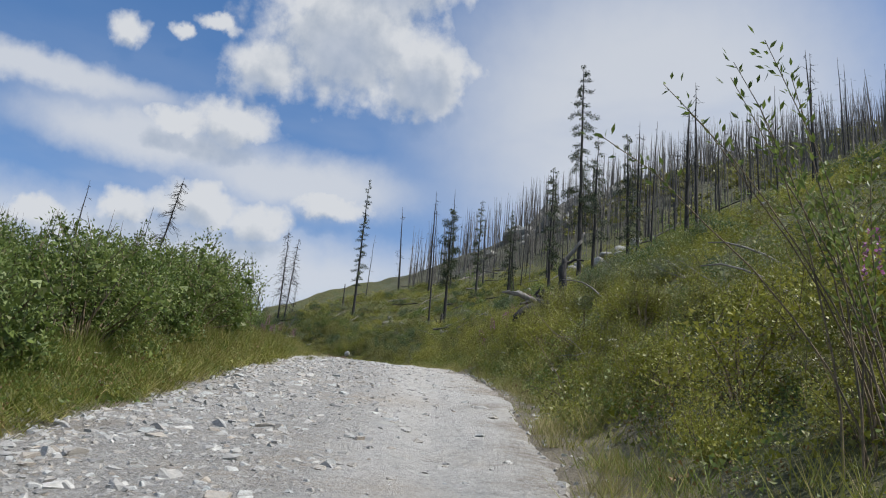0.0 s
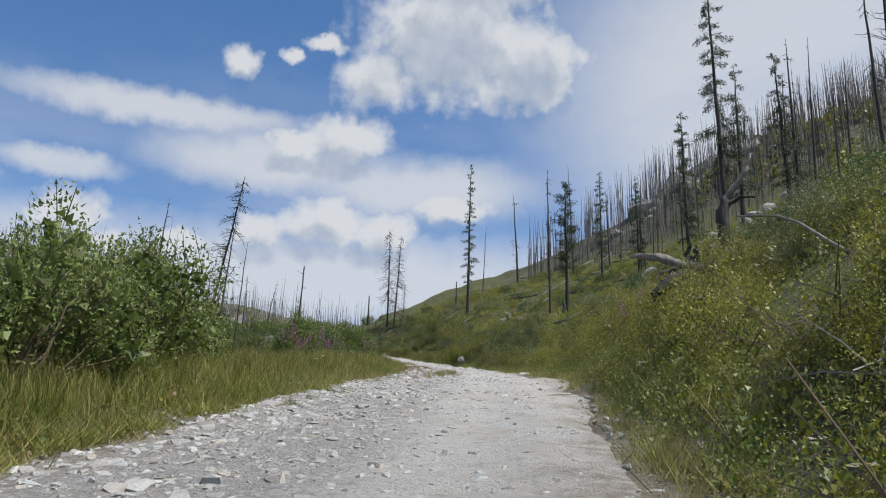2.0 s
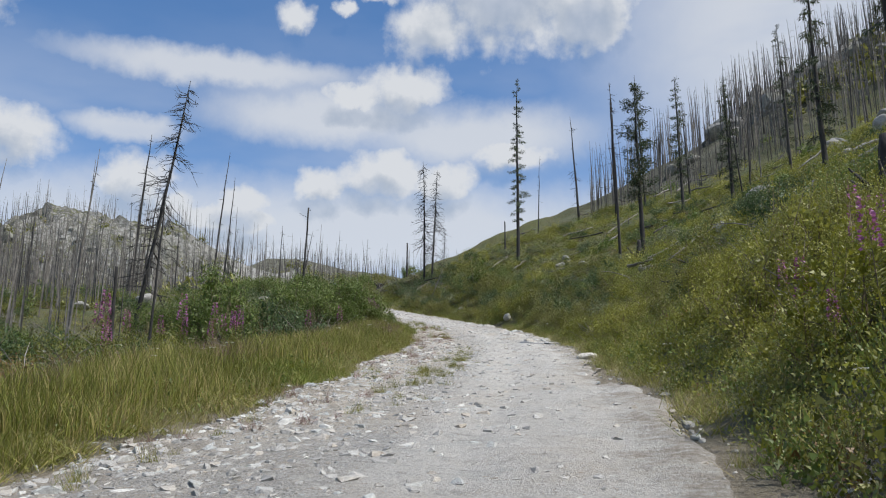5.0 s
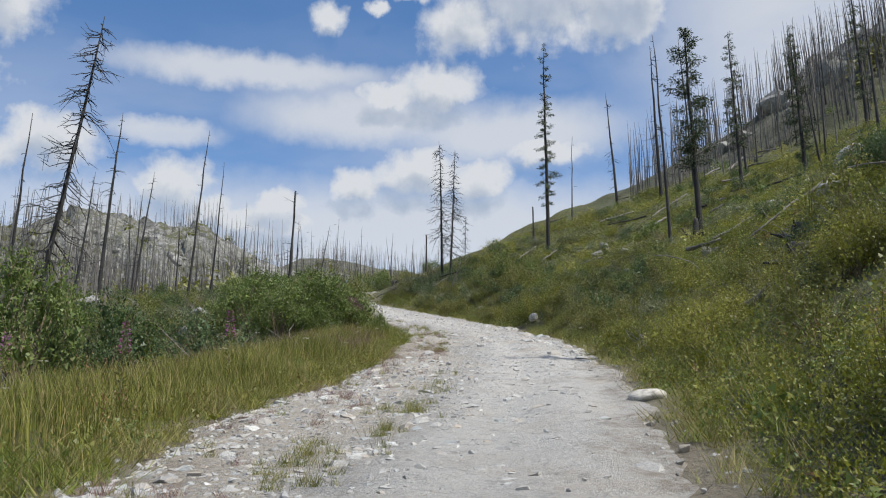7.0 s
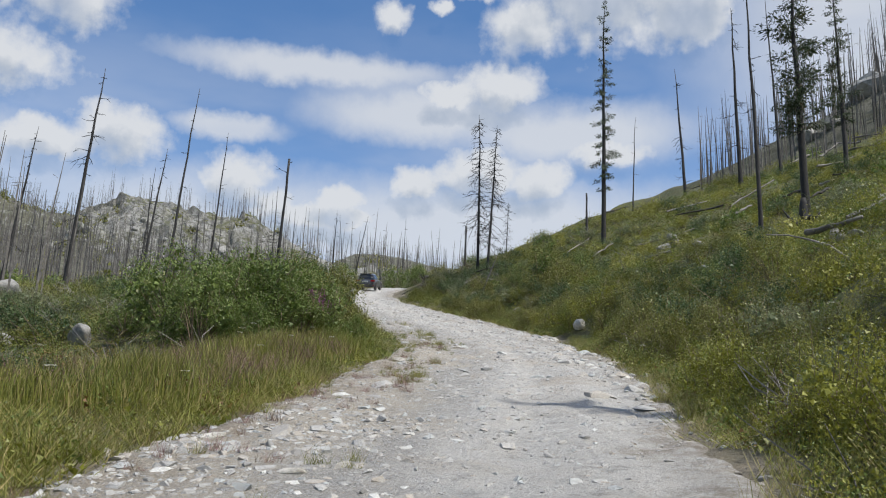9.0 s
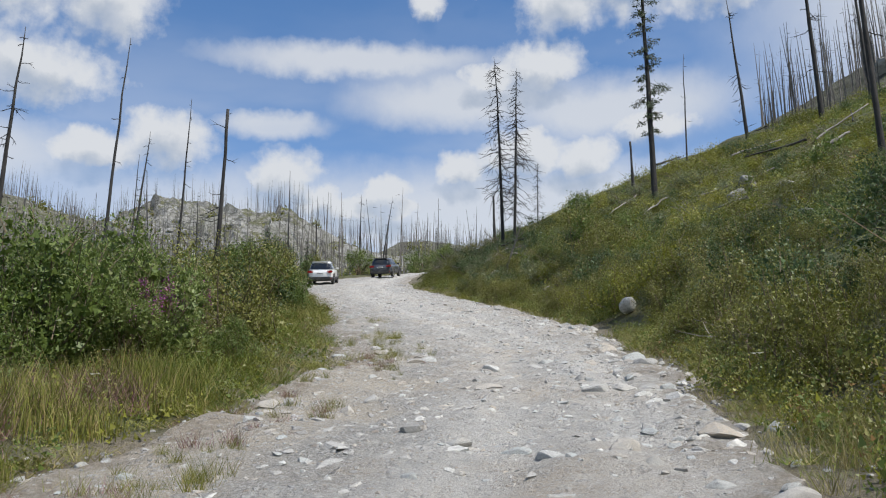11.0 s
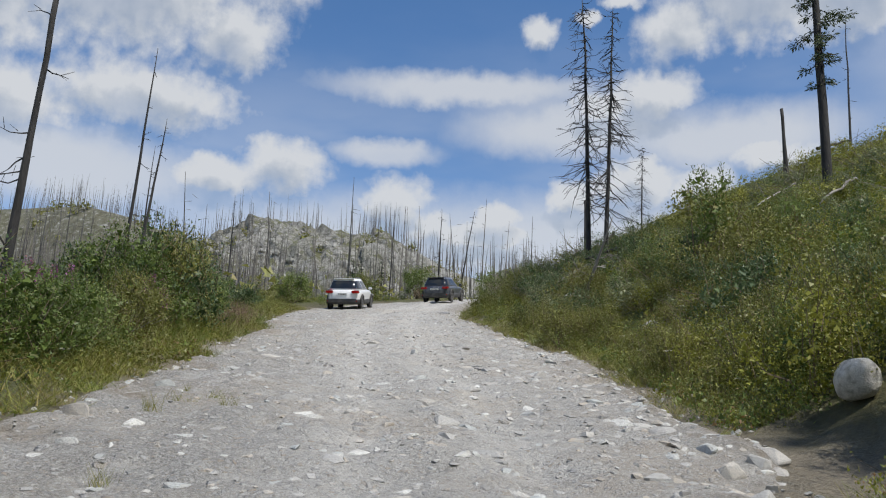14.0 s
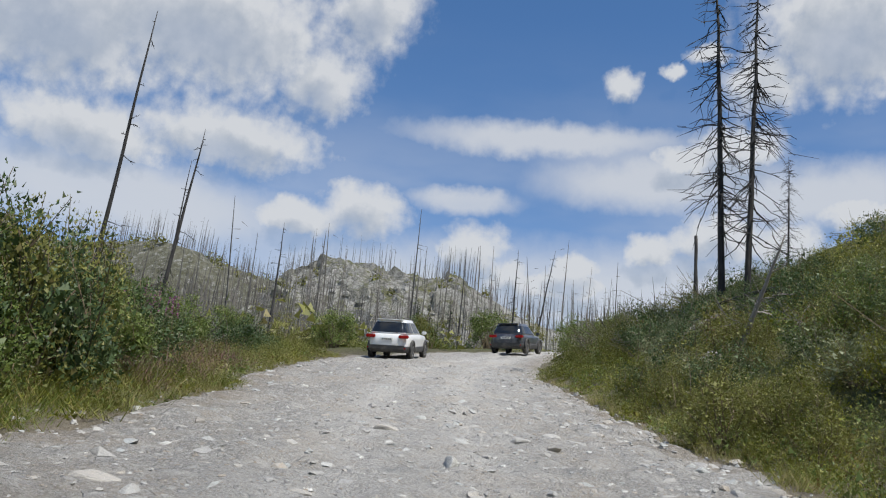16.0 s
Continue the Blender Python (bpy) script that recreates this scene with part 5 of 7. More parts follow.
# saplings over the right bank
for s, u, sc in [(9.5, 4.5, 0.6), (107, 8.5, 1.1), (108.5, 9.6, 1.15), (105, 10.5, 0.9), (106, 9.4, 0.9), (112, 9, 0.6), (40, 5.5, 0.7), (98, 13, 0.6)]:
    shrub_thing("willow_sapling", SAPLING, int(veg.integers(0, 3)), at(s, u), sc, float(veg.uniform(0, 6.28)), "slender willow sapling with upright leafy shoots", "sapling", 1.0, "saplings on the bank")
for x, y, sc in [(-13.0, 106.0, 1.4), (-12.3, 105.5, 1.15), (-14.1, 106.2, 1.0), (-13.6, 107.5, 1.25), (-11.6, 104.4, 1.0)]:
    shrub_thing("birch_sapling", YOUNG, int(veg.integers(0, 3)), ground_at(x, y), sc, float(veg.uniform(0, 6.28)), "young birch with an open leafy crown on the bank", "sapling", 1.0, "saplings on the bank")


def arching_willow():
    """A tall willow that leans over the track in long leafy shoots."""
    g = np.random.default_rng(58)
    p = ground_at(3.35, 6.6)
    ob = thing("willow_sapling", p, "tall willow with long arching leafy shoots over the track", "sapling")
    for x, z, n in [(2.54, 5.83, 60), (2.30, 5.70, 50), (2.72, 5.50, 60), (2.24, 5.46, 44), (2.47, 5.16, 60), (2.83, 4.94, 64), (3.05, 4.71, 60), (1.68, 5.30, 16), (1.91, 5.19, 18), (1.18, 4.86, 26), (2.89, 4.31, 56), (3.18, 4.58, 60), (3.4, 4.9, 60), (3.6, 4.4, 60)]:
        tip = np.array([x, 6.6 + g.normal(0, 0.15), z]) - np.array(p)
        t = np.linspace(0, 1, 8)[:, None]
        line = np.array([g.normal(0, 0.12), g.normal(0, 0.12), -0.2]) * (1 - t) + tip * np.c_[t**1.5, t**1.5, t**0.92] + g.normal(0, 0.015, (8, 3))
        shoot = part("shoot", mesh_from("shoot", *tube(line, np.linspace(0.012, 0.0035, 8), 4), [M_STEM]), ob, "thin yellowish shoot")
        q = g.uniform(0.76 if n < 30 else 0.45, 1.01, n)
        c = np.stack([np.interp(q, t[:, 0], line[:, k]) for k in range(3)], 1)
        out = g.normal(0, 1, (n, 3)) * [1, 1, 0.4]
        d = unit(out) * 0.8 + unit(tip) * 0.8
        side = g.random((n, 1)) < 0.45
        c = c + side * unit(out) * g.uniform(0.03, 0.16, (n, 1))
        part("leaf_spray", mesh_from("leaf_spray", *leaf_cards(c, d, g.normal(0, 0.5, (n, 3)) + [0, 0, 1], 0.09 * g.uniform(0.7, 1.2, n), 0.034), [M_LEAF_GREEN]), shoot, "narrow grey-green leaves")


arching_willow()
# roadside shrubs, one by one
for p in spots(veg, 330, 4.0, 114, 0.5, 4.2, 1):
    protos, nm = ((SCRUB, "scrub_bush"), (BIRCH, "birch_bush"))[int(veg.random() < (0.42 if p[1] < 74 else 0.8))]
    ps, pu, _ = along([p[0]], [p[1]])
    if pu[0] - float(edges(ps)[1][0]) < (1.2 if ps[0] < 62 else 0.7):
        continue
    thick = float(fbm(np.array([p[0] / 2.4]), np.array([p[1] / 2.4]), 103, 2)[0])
    if thick < -0.25 and veg.random() < 0.6:
        continue
    shrub_thing(nm, protos, int(veg.integers(0, 4)), Vector(p), float(veg.uniform(0.5, 0.95)) * min(max(0.85 + 0.6 * thick, 0.5), 1.3), float(veg.uniform(0, 6.28)), "yellow-green roadside bush on the bank" if nm == "scrub_bush" else "olive dwarf birch bush on the bank", "bush", float(veg.uniform(0.8, 1.15)))


# single shrubs higher up the slope
for p in spots(veg, 190, 12, 124, 4.5, 30, 1):
    protos, nm = ((SCRUB_LOW, "scrub_bush"), (BIRCH_LOW, "birch_bush"))[int(veg.random() < 0.5)]
    shrub_thing(nm, protos, int(veg.integers(0, 3)), Vector(p), float(veg.uniform(0.35, 0.8)), float(veg.uniform(0, 6.28)), "yellow-green bush on the open slope" if nm == "scrub_bush" else "olive dwarf birch bush on the open slope", "bush", float(veg.uniform(0.7, 1.0)))


# grey-green dwarf willows between them
dwarf = np.random.default_rng(64)
for p in np.concatenate([spots(dwarf, 95, 46, 124, 1.6, 15, 1), spots(dwarf, 30, 10, 46, 3, 12, 1), spots(dwarf, 26, 56, 110, 4, 26, -1)]):
    shrub_thing("dwarf_willow", SAGE, int(dwarf.integers(0, 3)), Vector(p), float(dwarf.uniform(0.45, 1.0)), float(dwarf.uniform(0, 6.28)), "low grey-green dwarf willow among the scrub", "bush", float(dwarf.uniform(0.7, 1.05)))


# darker shrubs on the slopes
for p in np.concatenate([spots(veg, 12, 14, 50, 5.0, 10, 1), spots(veg, 34, 52, 124, 2.2, 9, 1), spots(veg, 56, 12, 124, 8, 30, 1), spots(veg, 34, 76, 124, 1.2, 7, 1), spots(veg, 8, 34, 72, 5.5, 12, -1), spots(veg, 54, 44, 120, 9, 34, -1), spots(veg, 24, 94, 140, 1.5, 9, -1)]):
    shrub_thing("alder_bush", ALDER, int(veg.integers(0, 4)), Vector(p), float(veg.uniform(0.5, 1.15)), float(veg.uniform(0, 6.28)), "dark green alder shrub among paler scrub", "bush", float(veg.uniform(0.75, 1.1)))


def undergrowth(name, seed, mat, counts, label, h=0.8, leaves=170, size=0.10, narrow=0.42, lo=0.6, hi=1.4, slips=True, patch=1.0, tones=(-9, 9), many=1.25):
    """Low scrub over a stretch of slope, as one mass: counts of (number, station range, distance range, side, power); tones: the patches that this kind prefers."""
    g = np.random.default_rng(seed)
    protos = [bush(g, h, h * 0.85, 12, leaves, size, narrow=narrow, low=0.1, slips=slips)[1] for _ in range(6)]
    P = np.concatenate([spots(g, int(n * many), a, b, c, d, side, pw) for n, a, b, c, d, side, pw in counts])
    lush = fbm(P[:, 0] / (2.4 * patch), P[:, 1] / (2.4 * patch), 103, 2)
    tone = fbm(P[:, 0] / (7.0 * patch), P[:, 1] / (7.0 * patch), 101, 3) + g.normal(0, 0.16, len(P))
    kept = (g.uniform(0, 1, len(P)) < smooth(-0.2, 0.35, lush) + 0.10) & (tone > tones[0]) & (tone < tones[1])
    P, lush = P[kept], lush[kept]
    s, u, _ = along(P[:, 0], P[:, 1])
    l, r = edges(s)
    size = np.minimum(g.uniform(lo, hi, len(P)) * np.clip(0.72 + 1.05 * lush, 0.3, 1.75), np.interp(np.maximum(l - u, u - r), [2, 4.5, 7, 11, 30], [0.75, 0.95, 0.85, 0.72, 0.8]))
    V, T = scatter(protos, g.integers(0, 6, len(P)), P, g.uniform(0, 6.28, len(P)), size, g.uniform(0.6, 1.2, len(P)))
    tagged(part(name, mesh_from(name, V, T, [mat])), label, "undergrowth", "", "stuff")


NEAR = dict(h=1.2, leaves=800, size=0.058, narrow=0.5, lo=0.45, hi=1.2)
MID, FAR = dict(h=1.1, leaves=240, size=0.115, narrow=0.55, lo=0.4, hi=1.35, patch=1.4, many=2.2), dict(h=1.3, leaves=150, size=0.24, narrow=0.6, lo=0.5, hi=1.5, patch=2.0)
undergrowth("yellow_scrub", 71, M_LEAF_YELLOW, [(480, 14, 82, 2.4, 8, 1, 0.9), (60, 82, 122, 2.4, 10, 1, 0.9), (90, 4, 16, 4, 10, 1, 1.0)], "low yellow-green scrub covering the bank", tones=(-0.12, 9), **NEAR)
undergrowth("olive_scrub", 72, M_LEAF_OLIVE, [(200, 80, 126, 2.0, 9, 1, 0.9), (560, 14, 126, 2.0, 10, 1, 0.9), (90, 4, 16, 4, 10, 1, 1.0), (110, 104, 126, 0.4, 3, 1, 1.0), (30, 34, 70, 6.5, 14, -1, 1.0), (300, 82, 150, 0.6, 12, -1, 0.9)], "low olive dwarf birch along the track", tones=(-9, 0.0), **NEAR)
undergrowth("green_scrub", 73, M_LEAF_GREEN, [(400, 14, 122, 2.2, 10, 1, 0.9), (340, 74, 124, 1.2, 9, 1, 0.9), (24, 34, 70, 6.5, 14, -1, 1.0), (270, 82, 150, 0.9, 12, -1, 0.9)], "low green scrub along the track", tones=(-0.3, 0.2), **NEAR)
BANK = dict(h=0.6, leaves=150, size=0.048, narrow=0.5, lo=0.6, hi=1.5, slips=False, many=2.3)
undergrowth("russet_scrub", 81, M_RUSSET, [(90, 60, 124, 1.5, 12, 1, 1.0), (60, 10, 60, 2, 14, 1, 1.0), (70, 36, 80, 1.0, 8, -1, 1.0)], "low russet-brown shrubs turning dry on the bank", h=0.8, leaves=360, size=0.06, narrow=0.5, lo=0.5, hi=1.1)
undergrowth("bank_scrub", 78, M_LEAF_YELLOW, [(315, 13, 112, 0.4, 2.6, 1, 1.0), (160, 76, 126, 1.0, 2.6, 1, 1.0)], "low yellow-green scrub at the foot of the bank", tones=(0.0, 9), **BANK)
undergrowth("bank_birch", 79, M_LEAF_OLIVE, [(160, 76, 126, 0.9, 2.4, 1, 1.0), (315, 13, 120, 0.6, 2.8, 1, 1.0), (160, 66, 130, 0.3, 2.0, -1, 1.0)], "low olive dwarf birch at the foot of the bank", tones=(-9, 0.15), **BANK)
undergrowth("yellow_hillside_scrub", 74, M_LEAF_YELLOW, [(420, 62, 104, 7, 24, 1, 1.0), (700, 0, 128, 9, 30, 1, 1.0), (300, 0, 130, 30, 60, 1, 1.0)], "yellow-green scrub over the hillside", tones=(-0.12, 9), **MID)
undergrowth("olive_hillside_scrub", 76, M_LEAF_OLIVE, [(640, 0, 128, 9, 30, 1, 1.0), (1300, 40, 140, 8, 48, -1, 1.0)], "olive scrub over the hillside", tones=(-9, 0.0), **MID)
undergrowth("green_hillside_scrub", 77, M_LEAF_GREEN, [(330, 0, 128, 9, 30, 1, 1.0), (620, 30, 160, 10, 50, -1, 1.0), (420, 0, 130, 30, 80, 1, 1.0)], "green scrub over the hillside", tones=(-0.25, 0.3), **FAR)
far = np.random.default_rng(75)


def far_scrub():
    """Coarse clumps of brush over the far slopes."""
    protos = [bush(far, 1.6, 1.8, 6, 32, 0.6, narrow=0.6, twig=0.3, low=0.05, slips=True)[1] for _ in range(5)]
    x, y = far.uniform(-330, -35, 1100), far.uniform(120, 480, 1100)
    s, u, _ = along(x, y)
    keep = (np.abs(u) > 10)
    P = np.stack([x, y, height(x, y)], 1)[keep]
    P = np.concatenate([P, spots(far, 500, 0, 150, 55, 140, 1)])
    V, T = scatter(protos, far.integers(0, 5, len(P)), P, far.uniform(0, 6.28, len(P)), far.uniform(0.6, 1.5, len(P)))
    tagged(part("far_brush", mesh_from("far_brush", V, T, [M_LEAF_OLIVE])), "scattered brush on the far slopes", "undergrowth", "", "stuff")


far_scrub()


def dead_brush():
    """Tangles of dry grey and brown twigs on the slopes."""
    g = np.random.default_rng(86)
    protos = []
    for _ in range(6):
        twigs = []
        for _ in range(14):
            a, e, L = g.uniform(0, 6.28), g.uniform(0.1, 1.0), g.uniform(0.35, 1.1)
            d = np.array([math.cos(a), math.sin(a), e])
            c = np.r_[g.normal(0, 0.18, 2), 0.0]
            twigs.append(tube([c, c + d * L * 0.5 + g.normal(0, 0.05, 3), c + d * L + g.normal(0, 0.08, 3)], [0.012, 0.009, 0.004], 3))
        protos.append(join(twigs))
    for nm, mat, n in (("grey_brush", M_GREYWOOD, 150), ("brown_brush", M_STEM, 190)):
        P = np.concatenate([spots(g, 170, 44, 130, 8, 36, -1), spots(g, n, 10, 128, 0.8, 22, 1), spots(g, n // 3, 30, 130, 2, 14, -1), spots(g, n // 4, 116, 128, 1.5, 6, 1)])
        V, T = scatter(protos, g.integers(0, 6, len(P)), P, g.uniform(0, 6.28, len(P)), g.uniform(0.6, 1.4, len(P)))
        tagged(part(nm, mesh_from(nm, V, T, [mat])), "tangled dry dead twigs among the scrub", "dead brush", "", "stuff")


dead_brush()


def grass():
    g = np.random.default_rng(80)
    protos = []
    for _ in range(6):
        n = 52
        a, b = g.uniform(0, 6.28, n), g.normal(0, 0.16, (n, 2))
        h = g.uniform(0.2, 0.85, n)
        base = np.c_[b, np.zeros(n)]
        tip = base + np.c_[np.cos(a) * h * 0.42, np.sin(a) * h * 0.42, h]
        c = g.uniform(0, 6.28, n)
        w = np.c_[-np.sin(c), np.cos(c), a * 0] * 0.006
        V = np.stack([base - w, base + w, tip], 1).reshape(-1, 3)
        protos.append((V, np.arange(3 * n).reshape(-1, 3)))
    stands = []
    for _ in range(6):
        n = 46
        a, h = g.uniform(0, 6.28, n), g.uniform(0.4, 0.95, n)
        base = np.c_[g.normal(0, 0.17, (n, 2)), np.zeros(n)]
        mid = base + np.c_[np.cos(a) * h * 0.05, np.sin(a) * h * 0.05, h * 0.6]
        tip = base + np.c_[np.cos(a) * h * 0.2, np.sin(a) * h * 0.2, h]
        c = g.uniform(0, 6.28, n)
        w = np.c_[-np.sin(c), np.cos(c), a * 0] * 0.0055
        V = np.stack([base - w, base + w, mid + w * 0.8, mid - w * 0.8, tip], 1).reshape(-1, 3)
        T = np.array([[0, 1, 2], [0, 2, 3], [3, 2, 4]])[None] + (np.arange(n) * 5)[:, None, None]
        stands.append((V, T.reshape(-1, 3)))
    P = np.concatenate([spots(g, 3600, 7, 68, 0.0, 5.0, -1, 1.1), spots(g, 900, 34, 70, 4.5, 13, -1, 1.0), spots(g, 1100, 66, 130, 0.0, 2.4, -1, 1.1), spots(g, 480, 5, 130, 0.05, 1.5, 1, 1.0), spots(g, 420, 8, 124, 1.6, 22, 1), spots(g, 1100, 40, 115, 6, 38, -1)])
    s, u, _ = along(P[:, 0], P[:, 1])
    l, r = edges(s)
    tall = np.where(s > 68, 0.75, 0.9) * np.clip(0.34 + 0.28 * np.maximum(l - u, u - r), 0.34, 0.82)
    tall = tall * np.where((s > 38) & (s < 78), np.interp(u, [-8.6, -6.0], [0.32, 0.9]), 1.0)
    patch = fbm(P[:, 0] / 2.6, P[:, 1] / 2.6, 71, 3)
    keep = patch > -0.45
    tall = tall * np.clip(0.9 + 0.5 * patch, 0.45, 1.2)
    P, tall = P[keep], tall[keep]
    lush = fbm(P[:, 0] / 3.2, P[:, 1] / 3.2, 77, 3) + g.normal(0, 0.2, len(P)) > np.where(P[:, 1] > 76, -0.1, 0.22)
    V, T = scatter(protos, g.integers(0, 6, (~lush).sum()), P[~lush], g.uniform(0, 6.28, (~lush).sum()), g.uniform(0.8, 1.3, (~lush).sum()), tall[~lush])
    W, U = scatter(protos, g.integers(0, 6, lush.sum()), P[lush], g.uniform(0, 6.28, lush.sum()), g.uniform(0.7, 1.2, lush.sum()), tall[lush])
    tagged(part("green_grass", mesh_from("green_grass", W, U, [M_GRASS_GREEN])), "lush green grass along the verge", "grass", "", "stuff")
    s = np.r_[g.normal(52, 4.5, 150), g.uniform(26, 62, 70), g.normal(74, 3, 60), g.normal(86, 5, 140)]
    l, r = edges(s)
    u = np.r_[g.normal(-2.7, 0.35, 150), l[150:220] + np.abs(g.normal(0, 0.6, 70)), g.normal(-3.6, 0.4, 60), g.normal(-3.3, 0.45, 140)]
    x, y, z, _ = road_height(s, u)
    keep = fbm(x / 0.9, y / 0.9, 75, 2) > -0.05
    sd = g.uniform(40, 84, 420)
    ud = edges(sd)[0] + g.uniform(-0.3, 1.9, 420)
    xd, yd, zd, _ = road_height(sd, ud)
    dry = fbm(xd / 1.0, yd / 1.0, 78, 2) > 0.0
    W, U = scatter(protos, g.integers(0, 6, dry.sum()), np.stack([xd, yd, zd], 1)[dry], g.uniform(0, 6.28, dry.sum()), g.uniform(0.2, 0.5, dry.sum()), g.uniform(0.4, 0.9, dry.sum()))
    tagged(part("dry_weeds", mesh_from("dry_weeds", W, U, [M_SEED])), "dry brown weeds on the sandy shoulder of the track", "weeds", "", "stuff")
    W, U = scatter(protos, g.integers(0, 6, keep.sum()), np.stack([x, y, z], 1)[keep], g.uniform(0, 6.28, keep.sum()), g.uniform(0.2, 0.5, keep.sum()), g.uniform(0.5, 0.9, keep.sum()))
    tagged(part("track_grass", mesh_from("track_grass", W, U, [M_GRASS])), "short tufts of grass growing in the track", "grass", "", "stuff")
    Q = np.concatenate([spots(g, 1300, 38, 78, 0.35, 3.3, -1, 0.9), spots(g, 300, 20, 38, 0.5, 4, -1, 0.9)])
    full = fbm(Q[:, 0] / 1.8, Q[:, 1] / 1.8, 72, 3)
    su, uu, _ = along(Q[:, 0], Q[:, 1])
    high = np.interp(edges(su)[0] - uu, [0.3, 1.0, 2.0, 3.3], [0.4, 0.75, 0.8, 0.5])
    Q, high = Q[full > -0.3], high[full > -0.3]
    W, U = scatter(stands, g.integers(0, 6, len(Q)), Q, g.uniform(0, 6.28, len(Q)), g.uniform(0.8, 1.1, len(Q)), high)
    tagged(part("upright_grass", mesh_from("upright_grass", W, U, [M_GRASS])), "tall upright yellow-green grass beside the track", "grass", "", "stuff")
    Q = np.concatenate([spots(g, 620, 26, 122, 0.0, 1.1, 1, 1.2), spots(g, 200, 6, 26, 0.0, 0.8, 1, 1.2), spots(g, 420, 30, 74, 0.0, 0.9, -1, 1.2), spots(g, 120, 74, 120, 0.0, 1.2, -1, 1.2)])
    Q = Q[fbm(Q[:, 0] / 1.1, Q[:, 1] / 1.1, 73, 2) > -0.12]
    W, U = scatter(protos, g.integers(0, 6, len(Q)), Q, g.uniform(0, 6.28, len(Q)), g.uniform(0.35, 0.85, len(Q)), g.uniform(0.45, 0.85, len(Q)))
    tagged(part("dry_grass", mesh_from("dry_grass", W, U, [M_DRY])), "short dry straw-coloured grass at the edge of the gravel", "grass", "", "stuff")
    Q = np.concatenate([spots(g, 200, 36, 66, 2.0, 4.0, -1, 1.0), spots(g, 130, 65, 77, 0.8, 3.2, -1, 1.0), spots(g, 60, 24, 40, 1.5, 5.5, -1, 1.0), spots(g, 60, 108, 118, 0.6, 2.4, -1, 1.0)])
    W, U = scatter(protos, g.integers(0, 6, len(Q)), Q, g.uniform(0, 6.28, len(Q)), g.uniform(0.9, 1.2, len(Q)), g.uniform(0.55, 0.8, len(Q)))
    tagged(part("seeding_grass", mesh_from("seeding_grass", W, U, [M_SEED])), "tall seeding grass with purple-brown heads", "grass", "", "stuff")
    tagged(part("meadow_grass", mesh_from("meadow_grass", V, T, [M_GRASS])), "tall yellowing grass along the verge", "grass", "", "stuff")



def herbs():
    """Low leafy weeds along both verges."""
    g = np.random.default_rng(84)
    protos = [bush(g, 0.3, 0.28, 5, 56, 0.034, narrow=0.5, twig=0.3, low=0.1, slips=True)[1] for _ in range(6)]
    for nm, mat, n in (("green_weeds", M_LEAF_GREEN, 900), ("olive_weeds", M_LEAF_OLIVE, 700), ("yellow_weeds", M_LEAF_YELLOW, 600), ("russet_weeds", M_RUSSET, 320)):
        P = np.concatenate([spots(g, n, 13, 126, 0.35, 2.4, 1, 0.9), spots(g, n // 14, 5, 13, 0.9, 2.6, 1, 0.9), spots(g, n, 8, 126, 0.1, 3.6, -1, 1.0)])
        V, T = scatter(protos, g.integers(0, 6, len(P)), P, g.uniform(0, 6.28, len(P)), g.uniform(0.5, 1.5, len(P)))
        if nm != "russet_weeds":
            Q = np.concatenate([spots(g, 840, 13, 124, 0.3, 8, 1), spots(g, 2300, 10, 126, 5, 34, 1), spots(g, 380, 13, 124, 0.4, 2.0, 1), spots(g, 900, 45, 120, 4, 40, -1)])
            wide = np.interp(along(Q[:, 0], Q[:, 1])[1], [5, 12], [1.0, 2.0])
            W, U = scatter(protos, g.integers(0, 6, len(Q)), Q, g.uniform(0, 6.28, len(Q)), g.uniform(0.6, 1.5, len(Q)) * wide, 1.3 / wide)
            V, T = join([(V, T), (W, U)])
        tagged(part(nm, mesh_from(nm, V, T, [mat])), "low leafy weeds along the verge of the track", "weeds", "", "stuff")


grass()
herbs()


# ---- logs, stump, boulders, flowers ----
def limb(points, radii, g, n=9, rough=0.02, sides=9):
    """A gnarled length of wood along a few points."""
    P, R, k = np.array(points, float), np.array(radii, float), np.linspace(0, len(points) - 1, n)
    line = np.stack([np.interp(k, range(len(P)), P[:, j]) for j in range(3)], 1)
    line[1:-1] = (line[:-2] + 2 * line[1:-1] + line[2:]) / 4
    V, T = tube(line + np.r_[np.zeros((1, 3)), g.normal(0, rough, (n - 1, 3))], np.interp(k, range(len(P)), R), sides)
    return V + g.normal(0, rough * 0.6, V.shape), T


